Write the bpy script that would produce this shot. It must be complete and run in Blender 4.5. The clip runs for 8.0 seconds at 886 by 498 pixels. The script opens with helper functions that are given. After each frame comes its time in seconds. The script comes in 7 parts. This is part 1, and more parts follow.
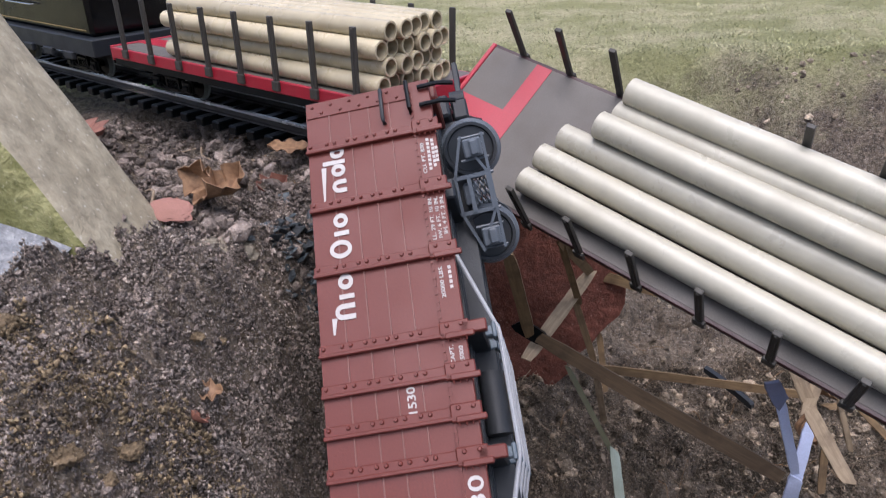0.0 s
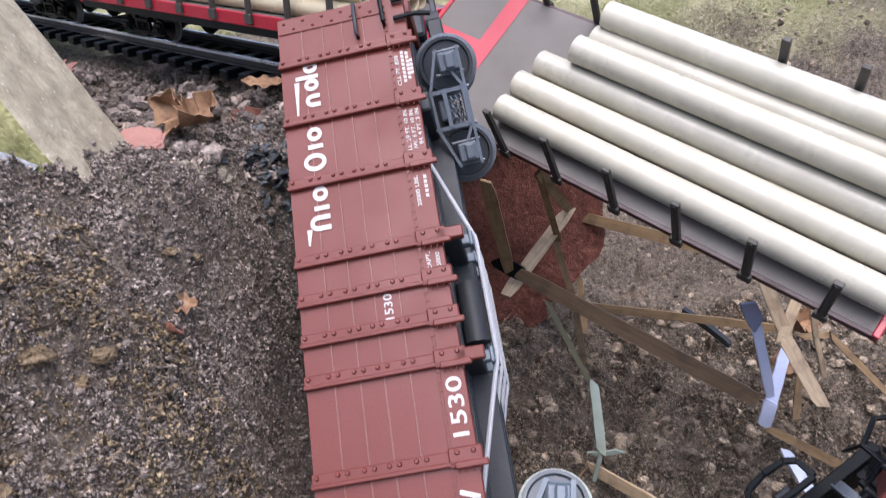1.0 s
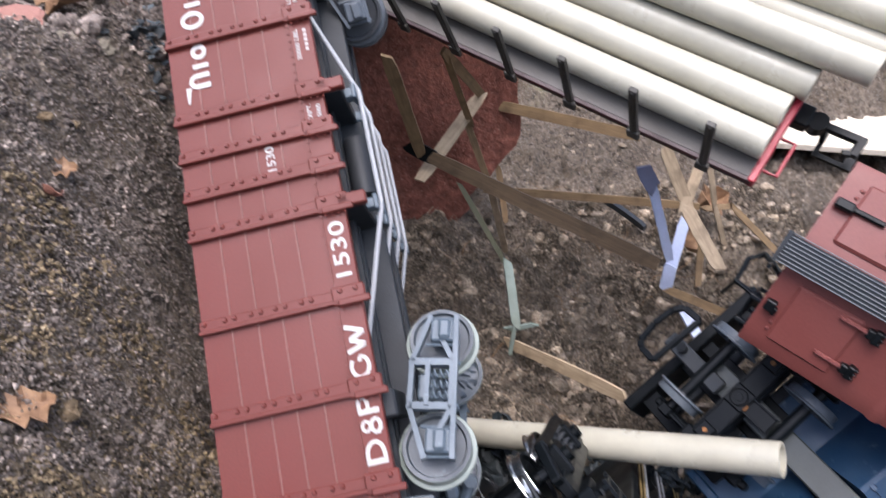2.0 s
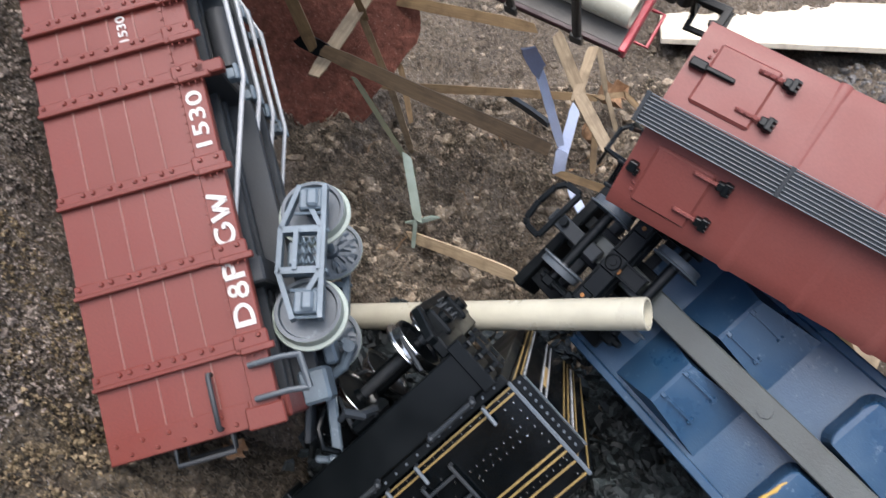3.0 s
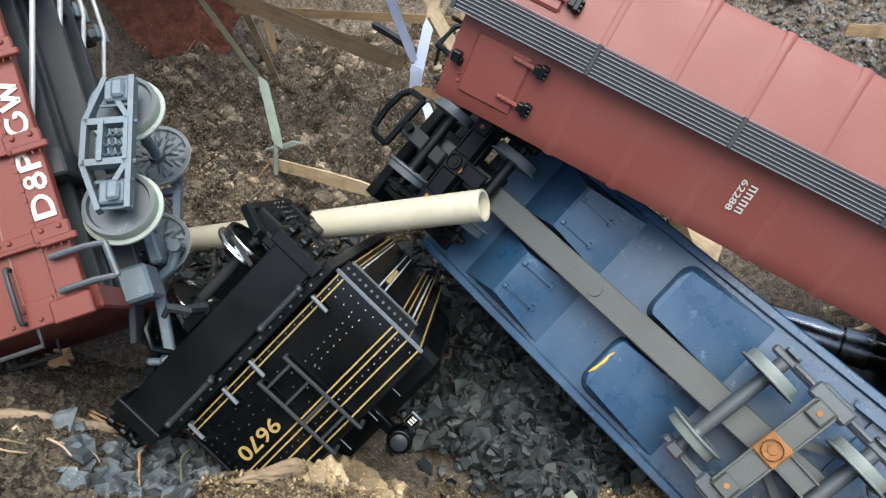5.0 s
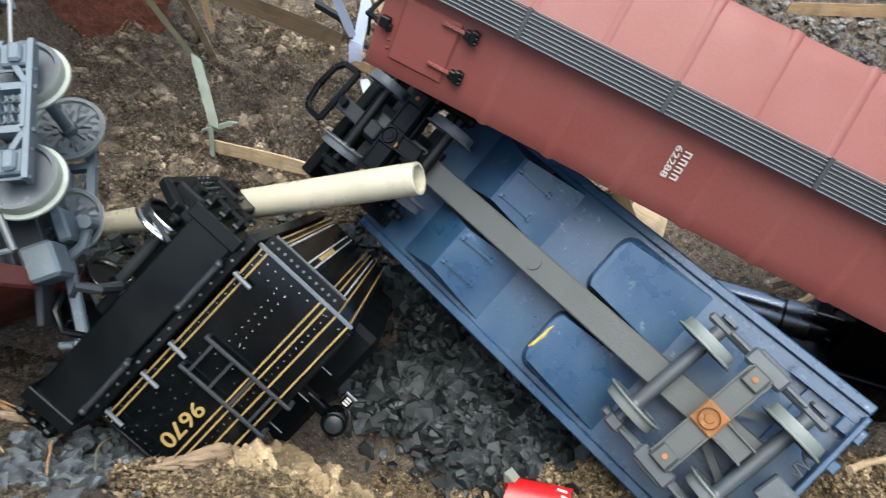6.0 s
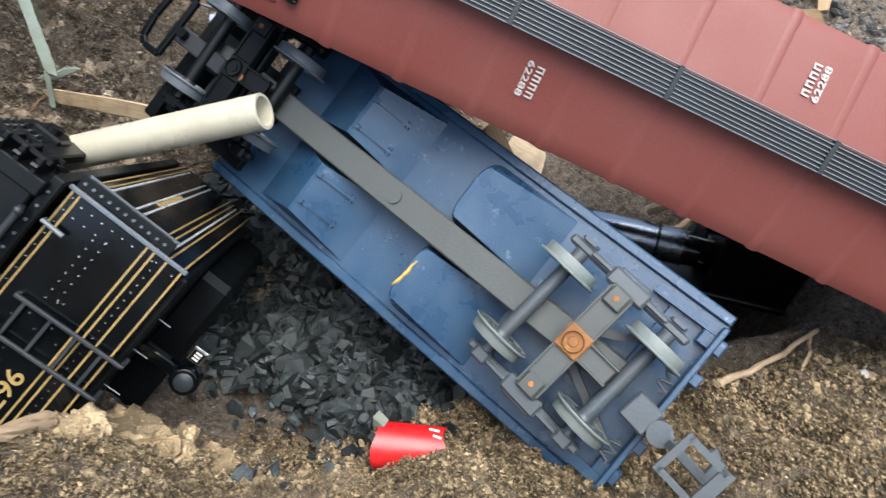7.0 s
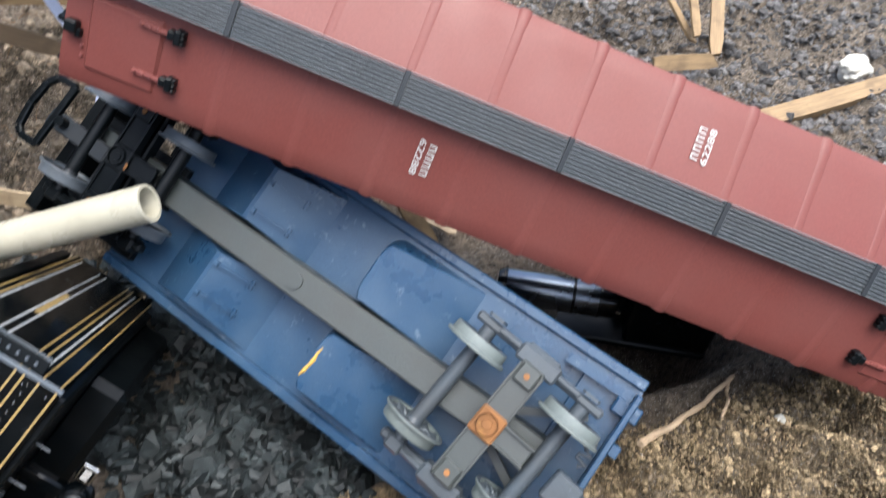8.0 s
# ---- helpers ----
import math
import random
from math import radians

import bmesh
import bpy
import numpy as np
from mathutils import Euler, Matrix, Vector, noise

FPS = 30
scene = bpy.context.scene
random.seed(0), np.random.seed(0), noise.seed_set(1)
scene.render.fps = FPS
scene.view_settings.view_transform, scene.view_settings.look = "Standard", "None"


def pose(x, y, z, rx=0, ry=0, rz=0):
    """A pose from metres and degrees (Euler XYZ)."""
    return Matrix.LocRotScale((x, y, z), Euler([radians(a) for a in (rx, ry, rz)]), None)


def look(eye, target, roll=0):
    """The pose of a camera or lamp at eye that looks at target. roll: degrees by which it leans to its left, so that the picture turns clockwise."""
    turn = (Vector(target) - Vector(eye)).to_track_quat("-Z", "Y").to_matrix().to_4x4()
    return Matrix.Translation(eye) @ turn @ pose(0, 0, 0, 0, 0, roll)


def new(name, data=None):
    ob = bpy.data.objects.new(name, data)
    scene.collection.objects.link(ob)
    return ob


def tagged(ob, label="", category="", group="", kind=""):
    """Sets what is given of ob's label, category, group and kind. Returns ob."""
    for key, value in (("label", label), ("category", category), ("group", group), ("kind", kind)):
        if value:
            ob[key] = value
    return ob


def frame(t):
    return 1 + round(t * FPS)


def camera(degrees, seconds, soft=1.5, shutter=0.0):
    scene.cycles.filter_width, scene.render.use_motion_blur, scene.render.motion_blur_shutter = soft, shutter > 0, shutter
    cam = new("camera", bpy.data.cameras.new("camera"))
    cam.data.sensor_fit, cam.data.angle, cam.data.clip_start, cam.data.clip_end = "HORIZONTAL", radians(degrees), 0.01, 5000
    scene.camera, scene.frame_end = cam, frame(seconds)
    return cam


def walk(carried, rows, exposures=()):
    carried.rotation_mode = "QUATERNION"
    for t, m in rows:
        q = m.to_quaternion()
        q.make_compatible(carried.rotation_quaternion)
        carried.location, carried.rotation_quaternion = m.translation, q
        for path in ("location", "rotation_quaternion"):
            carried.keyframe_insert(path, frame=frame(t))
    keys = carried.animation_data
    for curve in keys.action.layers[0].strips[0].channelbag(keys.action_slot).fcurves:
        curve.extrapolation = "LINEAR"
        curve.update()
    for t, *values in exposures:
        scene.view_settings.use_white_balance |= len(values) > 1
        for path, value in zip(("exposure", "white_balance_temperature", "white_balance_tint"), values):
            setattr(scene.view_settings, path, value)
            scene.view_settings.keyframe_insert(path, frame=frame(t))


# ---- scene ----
cam = camera(65.1, 8.0, soft=1.1, shutter=0.4)
METRES, EYE, TILT, LEAN, TURN = 0.29, 0.40, -25.0, 3.0, 0.0
ROWS = [
    (0.0, 0.0, 0.0, 0.0, 0.0, 0.0, -0.0),
    (0.5, 0.0074, 0.0065, -0.0572, -0.67, -0.77, 0.18),
    (1.0, 0.0108, 0.0077, -0.1164, -1.43, -1.87, 0.68),
    (1.5, 0.0451, 0.0109, -0.1855, -2.93, -4.12, 1.66),
    (2.0, 0.1192, -0.0261, -0.2554, -5.4, -7.49, 2.77),
    (3.5, 0.2654, -0.092, -0.4026, -13.06, -15.86, 4.74),
    (4.0, 0.3109, -0.1204, -0.4484, -15.21, -17.04, 5.21),
    (4.5, 0.3363, -0.141, -0.4731, -16.89, -17.1, 5.56),
    (6.0, 0.4062, -0.1354, -0.5415, -21.07, -17.96, 5.65),
    (6.5, 0.4695, -0.1329, -0.5794, -24.63, -19.98, 6.22),
    (7.0, 0.5158, -0.1268, -0.6233, -28.58, -21.8, 6.56),
    (7.5, 0.5435, -0.1272, -0.6403, -32.0, -22.25, 7.08),
    (8.0, 0.6026, -0.1099, -0.5752, -34.74, -19.71, 8.68),
]
EXPOSURES = [(0.0, 0.80, 6100, 18), (1.0, 1.25, 6050, 19), (2.0, 1.34, 6100, 17), (3.5, 1.45, 6350, 8), (6.0, 1.67, 6500, 4), (8.0, 1.72, 6300, 8)]
walk(cam, [(t, pose(0, 0, EYE, TILT, LEAN, TURN) @ pose(METRES * x, METRES * y, METRES * z, 90 + pitch, roll, yaw)) for t, x, y, z, yaw, pitch, roll in ROWS], EXPOSURES)

# ---- light: overcast day, wide soft sun high over the pit's open side ----
SUN_EL, SUN_AZ = 76.0, 180.0
world = bpy.data.worlds.new("sky")
scene.world = world
world.use_nodes = True
wn = world.node_tree
sky = wn.nodes.new("ShaderNodeTexSky")
sky.sky_type = 'NISHITA'
sky.sun_disc = False
sky.sun_elevation, sky.sun_rotation = radians(SUN_EL), radians(SUN_AZ)
sky.air_density, sky.dust_density, sky.ozone_density = 1.0, 4.0, 1.0
hue = wn.nodes.new("ShaderNodeHueSaturation")
hue.inputs["Saturation"].default_value = 0.9
wn.links.new(sky.outputs[0], hue.inputs["Color"])
wn.links.new(hue.outputs[0], wn.nodes["Background"].inputs[0])
wn.nodes["Background"].inputs[1].default_value = 0.13
sun = new("sun", bpy.data.lights.new("sun", "SUN"))
sun.data.energy, sun.data.angle, sun.data.color = 1.75, radians(60), (0.985, 0.99, 1.0)
az, el = radians(SUN_AZ), radians(SUN_EL)
sun.matrix_world = look((0, 0, 3), Vector((0, 0, 3)) - Vector((math.sin(az) * math.cos(el), math.cos(az) * math.cos(el), math.sin(el))))


# ---- materials ----
def nodes_of(name):
    m = bpy.data.materials.new(name)
    m.use_nodes = True
    t = m.node_tree
    return m, t, t.nodes["Principled BSDF"]


def add(t, kind, **inputs):
    n = t.nodes.new(kind)
    for k, v in inputs.items():
        n.inputs[k.replace("_", " ")].default_value = v
    return n


def coords(t, scale=1.0):
    c = t.nodes.new("ShaderNodeTexCoord")
    mp = t.nodes.new("ShaderNodeMapping")
    mp.inputs["Scale"].default_value = (scale,) * 3 if not isinstance(scale, tuple) else scale
    t.links.new(c.outputs["Object"], mp.inputs["Vector"])
    return mp.outputs["Vector"]


def fac(t, vec, scale, detail=4.0, rough=0.6, lo=0.35, hi=0.65):
    n = add(t, "ShaderNodeTexNoise", Scale=scale, Detail=detail, Roughness=rough)
    t.links.new(vec, n.inputs["Vector"])
    r = add(t, "ShaderNodeMapRange")
    r.inputs["From Min"].default_value, r.inputs["From Max"].default_value = lo, hi
    t.links.new(n.outputs["Fac"], r.inputs["Value"])
    return r.outputs["Result"]


def mix(t, f, a, b):
    n = t.nodes.new("ShaderNodeMix")
    n.data_type = 'RGBA'
    if isinstance(f, float):
        n.inputs[0].default_value = f
    else:
        t.links.new(f, n.inputs[0])
    for i, v in ((6, a), (7, b)):
        if isinstance(v, tuple):
            n.inputs[i].default_value = (*v, 1)
        else:
            t.links.new(v, n.inputs[i])
    return n.outputs[2]


def bump(t, p, height, strength=0.3, dist=0.001):
    b = add(t, "ShaderNodeBump", Strength=strength, Distance=dist)
    t.links.new(height, b.inputs["Height"])
    t.links.new(b.outputs["Normal"], p.inputs["Normal"])


def plastic(name, col, rough=0.4, dirt=(0.12, 0.09, 0.07), dirt_amount=0.35, wear=None, metal=0.0, fine=900.0, relief=0.15, island=0.0, gloss=0.5):
    """Painted or moulded surface: two scales of tone, some dust, fine relief."""
    m, t, p = nodes_of(name)
    v = coords(t)
    big = fac(t, v, 28.0, 5, 0.6, 0.4, 0.75)
    small = fac(t, v, fine, 3, 0.6, 0.3, 0.7)
    c = mix(t, small, tuple(x * 0.9 for x in col), tuple(min(1, x * 1.08) for x in col))
    k = t.nodes.new("ShaderNodeMath")
    k.operation = 'MULTIPLY'
    k.inputs[1].default_value = dirt_amount
    t.links.new(big, k.inputs[0])
    c = mix(t, k.outputs[0], c, dirt)
    if wear:
        w = fac(t, v, 140.0, 8, 0.75, 0.60, 0.72)
        c = mix(t, w, c, wear)
    if island:
        hs = t.nodes.new("ShaderNodeObjectInfo")
        r = add(t, "ShaderNodeMapRange")
        r.inputs["To Min"].default_value, r.inputs["To Max"].default_value = 1 - island, 1 + island
        t.links.new(hs.outputs["Random"], r.inputs["Value"])
        h = t.nodes.new("ShaderNodeHueSaturation")
        t.links.new(r.outputs["Result"], h.inputs["Value"])
        t.links.new(c, h.inputs["Color"])
        c = h.outputs[0]
    t.links.new(c, p.inputs["Base Color"])
    rr = add(t, "ShaderNodeMapRange")
    rr.inputs["To Min"].default_value, rr.inputs["To Max"].default_value = max(0.05, rough - 0.1), rough + 0.15
    t.links.new(big, rr.inputs["Value"])
    t.links.new(rr.outputs["Result"], p.inputs["Roughness"])
    p.inputs["Metallic"].default_value = metal
    p.inputs["Specular IOR Level"].default_value = gloss
    bump(t, p, small, relief, 0.0004)
    return m


def earth(name, dark, mid, pale, scale=1.0, rough=0.95, lump=0.004, random_tone=False, spread=(0.55, 1.5), rarity=1.0):
    m, t, p = nodes_of(name)
    v = coords(t, scale)
    a = fac(t, v, 14.0, 8, 0.65, 0.38, 0.66)
    b = fac(t, v, 160.0, 6, 0.7, 0.35, 0.7)
    s = fac(t, v, 520.0, 3, 0.6, 0.62, 0.74)
    c = mix(t, a, dark, mid)
    c = mix(t, b, tuple(x * 0.6 for x in dark), c)
    c = mix(t, s, c, pale)
    if random_tone:
        damp = fac(t, v, 34.0, 4, 0.6, 0.36, 0.60)
        c = mix(t, damp, mix(t, 0.5, c, tuple(x * 0.35 for x in dark)), c)
        g = t.nodes.new("ShaderNodeNewGeometry")
        r = add(t, "ShaderNodeMapRange")
        r.inputs["To Min"].default_value, r.inputs["To Max"].default_value = spread
        few = t.nodes.new("ShaderNodeMath")
        few.operation = 'POWER'
        few.inputs[1].default_value = rarity
        t.links.new(g.outputs["Random Per Island"], few.inputs[0])
        t.links.new(few.outputs[0], r.inputs["Value"])
        h = t.nodes.new("ShaderNodeHueSaturation")
        t.links.new(r.outputs["Result"], h.inputs["Value"])
        t.links.new(c, h.inputs["Color"])
        c = h.outputs[0]
    t.links.new(c, p.inputs["Base Color"])
    p.inputs["Roughness"].default_value = rough
    p.inputs["Specular IOR Level"].default_value = 0.3
    bump(t, p, b, 0.9, lump)
    return m


def wood(name, pale, dark, along=(6.0, 90.0, 90.0), rough=0.7):
    m, t, p = nodes_of(name)
    v = coords(t, along)
    g = fac(t, v, 6.0, 6, 0.6, 0.3, 0.7)
    v2 = coords(t)
    s = fac(t, v2, 60.0, 4, 0.6, 0.5, 0.8)
    c = mix(t, g, pale, dark)
    c = mix(t, s, c, tuple(x * 0.6 for x in dark))
    t.links.new(c, p.inputs["Base Color"])
    p.inputs["Roughness"].default_value = rough
    bump(t, p, g, 0.3, 0.0006)
    return m


def ground_material():
    """Dark loam, paler sandy loam on the front bank, and straw-coloured turf far behind."""
    m, t, p = nodes_of("soil")
    v = coords(t)
    a = fac(t, v, 9.0, 8, 0.65, 0.36, 0.66)
    b = fac(t, v, 190.0, 8, 0.75, 0.30, 0.62)
    s = fac(t, v, 700.0, 4, 0.65, 0.57, 0.68)
    o = fac(t, v, 30.0, 5, 0.6, 0.6, 0.78)
    loam = mix(t, a, (0.19, 0.149, 0.111), (0.45, 0.36, 0.268))
    sand = mix(t, a, (0.24, 0.182, 0.115), (0.46, 0.355, 0.235))
    sep = t.nodes.new("ShaderNodeSeparateXYZ")
    t.links.new(v, sep.inputs[0])
    ma = t.nodes.new("ShaderNodeMath")
    ma.operation = 'MULTIPLY_ADD'
    t.links.new(sep.outputs["X"], ma.inputs[0])
    ma.inputs[1].default_value = 0.35
    t.links.new(sep.outputs["Y"], ma.inputs[2])
    mb = t.nodes.new("ShaderNodeMath")
    mb.operation = 'MULTIPLY_ADD'
    t.links.new(b, mb.inputs[0])
    mb.inputs[1].default_value = 0.05
    t.links.new(ma.outputs[0], mb.inputs[2])
    front = add(t, "ShaderNodeMapRange")
    front.inputs["From Min"].default_value, front.inputs["From Max"].default_value = 0.195, 0.150
    t.links.new(mb.outputs[0], front.inputs["Value"])
    near = add(t, "ShaderNodeMapRange")
    near.inputs["From Min"].default_value, near.inputs["From Max"].default_value = 0.70, 0.58
    t.links.new(sep.outputs["X"], near.inputs["Value"])
    both = t.nodes.new("ShaderNodeMath")
    both.operation = 'MULTIPLY'
    t.links.new(front.outputs["Result"], both.inputs[0])
    t.links.new(near.outputs["Result"], both.inputs[1])
    c = mix(t, both.outputs[0], loam, sand)
    # crevice shade painted in: nearly black where the bump height b is low
    c = mix(t, b, (0.020, 0.016, 0.013), c)
    c = mix(t, o, c, (0.15, 0.10, 0.055))
    c = mix(t, s, c, (0.55, 0.50, 0.44))
    turf_y = t.nodes.new("ShaderNodeMath")
    turf_y.operation = 'MULTIPLY_ADD'
    t.links.new(a, turf_y.inputs[0])
    turf_y.inputs[1].default_value = 0.13
    t.links.new(sep.outputs["Y"], turf_y.inputs[2])
    tf = add(t, "ShaderNodeMapRange")
    tf.inputs["From Min"].default_value, tf.inputs["From Max"].default_value = 0.93, 1.04
    t.links.new(turf_y.outputs[0], tf.inputs["Value"])
    g1 = fac(t, v, 7.0, 6, 0.6, 0.4, 0.6)
    turf = mix(t, g1, (0.38, 0.375, 0.17), (0.68, 0.62, 0.38))
    turf = mix(t, b, (0.26, 0.255, 0.12), turf)
    c = mix(t, tf.outputs["Result"], c, turf)
    t.links.new(c, p.inputs["Base Color"])
    p.inputs["Roughness"].default_value = 0.93
    p.inputs["Specular IOR Level"].default_value = 0.3
    bump(t, p, b, 1.0, 0.005)
    return m


SOIL = ground_material()
HEAP = earth("heap_crumb", (0.2904, 0.2323, 0.1936), (0.6534, 0.5324, 0.4477), (0.726, 0.6776, 0.605), random_tone=True, spread=(0.4, 1.6))
GRAIN = earth("heap_grain", (0.56, 0.455, 0.38), (0.93, 0.77, 0.655), (0.95, 0.90, 0.84), rough=0.6, random_tone=True, spread=(0.36, 1.6), rarity=1.3)
CRUMB = earth("soil_crumb", (0.363, 0.2882, 0.2068), (0.858, 0.6875, 0.5005), (1.012, 0.902, 0.748), rough=0.75, random_tone=True, spread=(0.30, 1.65), rarity=1.4)
PIT_CLOD = earth("pit_clod", (0.299, 0.2317, 0.1615), (0.7774, 0.6129, 0.441), (0.97, 0.9269, 0.7475), rough=0.85, lump=0.003, random_tone=True, spread=(0.5, 1.5))
GREY_LUMP = earth("grey_soil_lump", (0.1719, 0.1613, 0.1534), (0.3967, 0.3703, 0.3465), (0.5554, 0.529, 0.5025), random_tone=True)
SANDY = earth("sandy_crumb", (0.4685, 0.3467, 0.199), (0.8545, 0.6482, 0.3971), (0.8545, 0.7143, 0.4978), rough=0.85, random_tone=True, spread=(0.45, 1.5))
SLATE = earth("slate", (0.016, 0.020, 0.021), (0.040, 0.049, 0.050), (0.075, 0.088, 0.088), rough=0.5, lump=0.0004, random_tone=True, spread=(0.2, 2.3))
PALE_SLATE = earth("pale_slate", (0.070, 0.084, 0.090), (0.15, 0.172, 0.182), (0.24, 0.26, 0.27), rough=0.5, lump=0.0005, random_tone=True, spread=(0.35, 1.6))
CLOD = earth("ochre_clod", (0.20, 0.145, 0.085), (0.38, 0.27, 0.155), (0.42, 0.34, 0.24), lump=0.003)
COBBLE = earth("cobble_stone", (0.26, 0.22, 0.16), (0.40, 0.35, 0.27), (0.45, 0.42, 0.36), rough=0.85, lump=0.0012)
BROWN = earth("brown_crumb", (0.0935, 0.0731, 0.051), (0.204, 0.1632, 0.1165), (0.34, 0.2805, 0.2125), random_tone=True)
PALE_STONE = earth("sandstone", (0.40, 0.345, 0.235), (0.56, 0.495, 0.36), (0.60, 0.55, 0.44), scale=0.45, rough=0.85, lump=0.0008)
MOSS = earth("mossy_stone", (0.24, 0.24, 0.085), (0.50, 0.47, 0.23), (0.5, 0.46, 0.28), scale=0.6, rough=0.95, lump=0.002)
GREY_STONE = earth("grey_stone", (0.3, 0.31, 0.32), (0.45, 0.45, 0.45), (0.5, 0.5, 0.5), rough=0.8, lump=0.001)
BRICK = earth("red_stone", (0.24, 0.088, 0.060), (0.40, 0.150, 0.100), (0.42, 0.24, 0.18), scale=0.7, rough=0.85, lump=0.0018)
GOND_RED = plastic("oxide_red", (0.1186, 0.02596, 0.01885), 0.42, (0.1009, 0.03556, 0.02668), 0.3, relief=0.1, gloss=0.28)
# paler copy of the oxide red: paints the highlight along the seam beads
BEAD_RED = plastic("lit_oxide_red", (0.1689, 0.06706, 0.05216), 0.45, (0.1242, 0.05464, 0.04222), 0.4)
BOX_RED = plastic("freight_red", (0.1474, 0.04298, 0.03538), 0.42, (0.1525, 0.05706, 0.04565), 0.3, relief=0.06, gloss=0.25)
TRUCK_GREY = plastic("slate_blue_grey", (0.076, 0.104, 0.1264), 0.5, (0.072, 0.068, 0.06), 0.35, (0.192, 0.232, 0.264))
UNDER_GREY = plastic("dark_grey_frame", (0.018, 0.022, 0.026), 0.5, (0.035, 0.03, 0.025), 0.4, gloss=0.3)
BLUE = plastic("navy_blue", (0.01156, 0.0408, 0.08704), 0.36, (0.04896, 0.08976, 0.1394), 0.62, (0.1632, 0.2108, 0.2584))
BLACK = plastic("gloss_black", (0.0015, 0.0022, 0.0028), 0.2, (0.005, 0.0075, 0.009), 0.15, gloss=0.35, relief=0.03)
MATT_BLACK = plastic("matt_black", (0.002, 0.003, 0.0036), 0.42, (0.006, 0.0085, 0.010), 0.25, gloss=0.2, relief=0.04)
GOLD = plastic("gold_print", (0.264, 0.18, 0.064), 0.45, (0.16, 0.112, 0.048), 0.3)
WHITE = plastic("white_print", (0.432, 0.414, 0.3888), 0.6, (0.324, 0.216, 0.18), 0.35)
ROD = plastic("grey_rod", (0.288, 0.296, 0.304), 0.35, (0.16, 0.144, 0.128), 0.3)
CHROME = plastic("bright_metal", (0.62, 0.62, 0.6), 0.22, (0.2, 0.18, 0.16), 0.15, metal=1.0)
WHEEL_METAL = plastic("tread_metal", (0.12, 0.1408, 0.1328), 0.6, (0.08, 0.088, 0.08), 0.5)
SILL_GREY = plastic("grey_sill", (0.0448, 0.0512, 0.048), 0.5, (0.04, 0.0384, 0.036), 0.5)
HOP_GREY = plastic("dark_truck_grey", (0.0464, 0.0576, 0.0664), 0.45, (0.04, 0.036, 0.032), 0.5, (0.136, 0.16, 0.176))
MID_GREY = plastic("mid_truck_grey", (0.084, 0.1, 0.116), 0.45, (0.04, 0.036, 0.032), 0.4)
PALE_TREAD = plastic("pale_tread", (0.235, 0.27, 0.235), 0.5, (0.14, 0.15, 0.13), 0.4)
DISC_GREY = plastic("dark_wheel_disc", (0.042, 0.055, 0.068), 0.5, (0.05, 0.047, 0.04), 0.4, (0.12, 0.15, 0.17))
RUST = plastic("rust", (0.272, 0.112, 0.028), 0.8, (0.08, 0.036, 0.016), 0.9, (0.336, 0.192, 0.048))
PVC = plastic("ivory_pvc", (0.4085, 0.3829, 0.2992), 0.36, (0.3325, 0.2992, 0.209), 0.3, relief=0.01, island=0.1, fine=70.0)
CREAM = plastic("cream_pvc", (0.464, 0.4, 0.264), 0.3, (0.336, 0.264, 0.144), 0.35, relief=0.01, island=0.12, fine=70.0)
DECK = plastic("grey_deck", (0.1123, 0.1007, 0.08614), 0.6, (0.09102, 0.08007, 0.06675), 0.5, gloss=0.35)
RED = plastic("signal_red", (0.336, 0.0144, 0.028), 0.4, (0.16, 0.024, 0.032), 0.3)
# signal red as it looks in shade: the tilted wagon's down-facing sills painted nearly black
SHADED_RED = plastic("shaded_red", (0.030, 0.006, 0.007), 0.5, (0.012, 0.007, 0.006), 0.5)
STAKE = plastic("olive_black_stake", (0.052, 0.048, 0.041), 0.55, (0.048, 0.0416, 0.0304), 0.4, gloss=0.3)
ROOFWALK = plastic("roofwalk_grey", (0.108, 0.1193, 0.1227), 0.5, (0.1037, 0.1037, 0.1037), 0.4)
WALK_SHADE = plastic("walk_shade_grey", (0.009016, 0.01098, 0.01235), 0.5, (0.01176, 0.01274, 0.01372), 0.4)
CARD = wood("splinter_wood", (0.27, 0.178, 0.086), (0.165, 0.104, 0.050))
DARK_CARD = wood("dull_splinter_wood", (0.155, 0.102, 0.054), (0.095, 0.062, 0.033))
SPLIT = wood("rotten_wood", (0.272, 0.2, 0.128), (0.136, 0.092, 0.056), (11.2, 48, 48), 0.9)
PALE_WOOD = wood("pale_wood", (0.52, 0.40, 0.255), (0.33, 0.24, 0.145))
LILAC = plastic("lilac_painted_wood", (0.598, 0.6555, 0.828), 0.6, (0.414, 0.4255, 0.506), 0.45)
LILAC_DULL = plastic("dull_lilac_paint", (0.22, 0.23, 0.31), 0.6, (0.14, 0.13, 0.15), 0.5)
GREENISH = plastic("green_grey_splinter", (0.25, 0.3, 0.25), 0.7, (0.12, 0.12, 0.08), 0.6)
OLIVE = plastic("olive_splinter", (0.10, 0.10, 0.06), 0.7, (0.2, 0.18, 0.1), 0.5)
ROOT = wood("root", (0.40, 0.30, 0.20), (0.24, 0.17, 0.105))
FIBRE = wood("root_fibre", (0.24, 0.18, 0.12), (0.13, 0.09, 0.06))
STRAW = wood("straw", (0.36, 0.23, 0.11), (0.26, 0.13, 0.055))
LEAF = wood("dead_leaf", (0.32, 0.19, 0.10), (0.17, 0.09, 0.045), (40.0, 40.0, 40.0))
LEAF_RED = wood("red_leaf", (0.238, 0.105, 0.07), (0.154, 0.056, 0.035), (28, 28, 28))
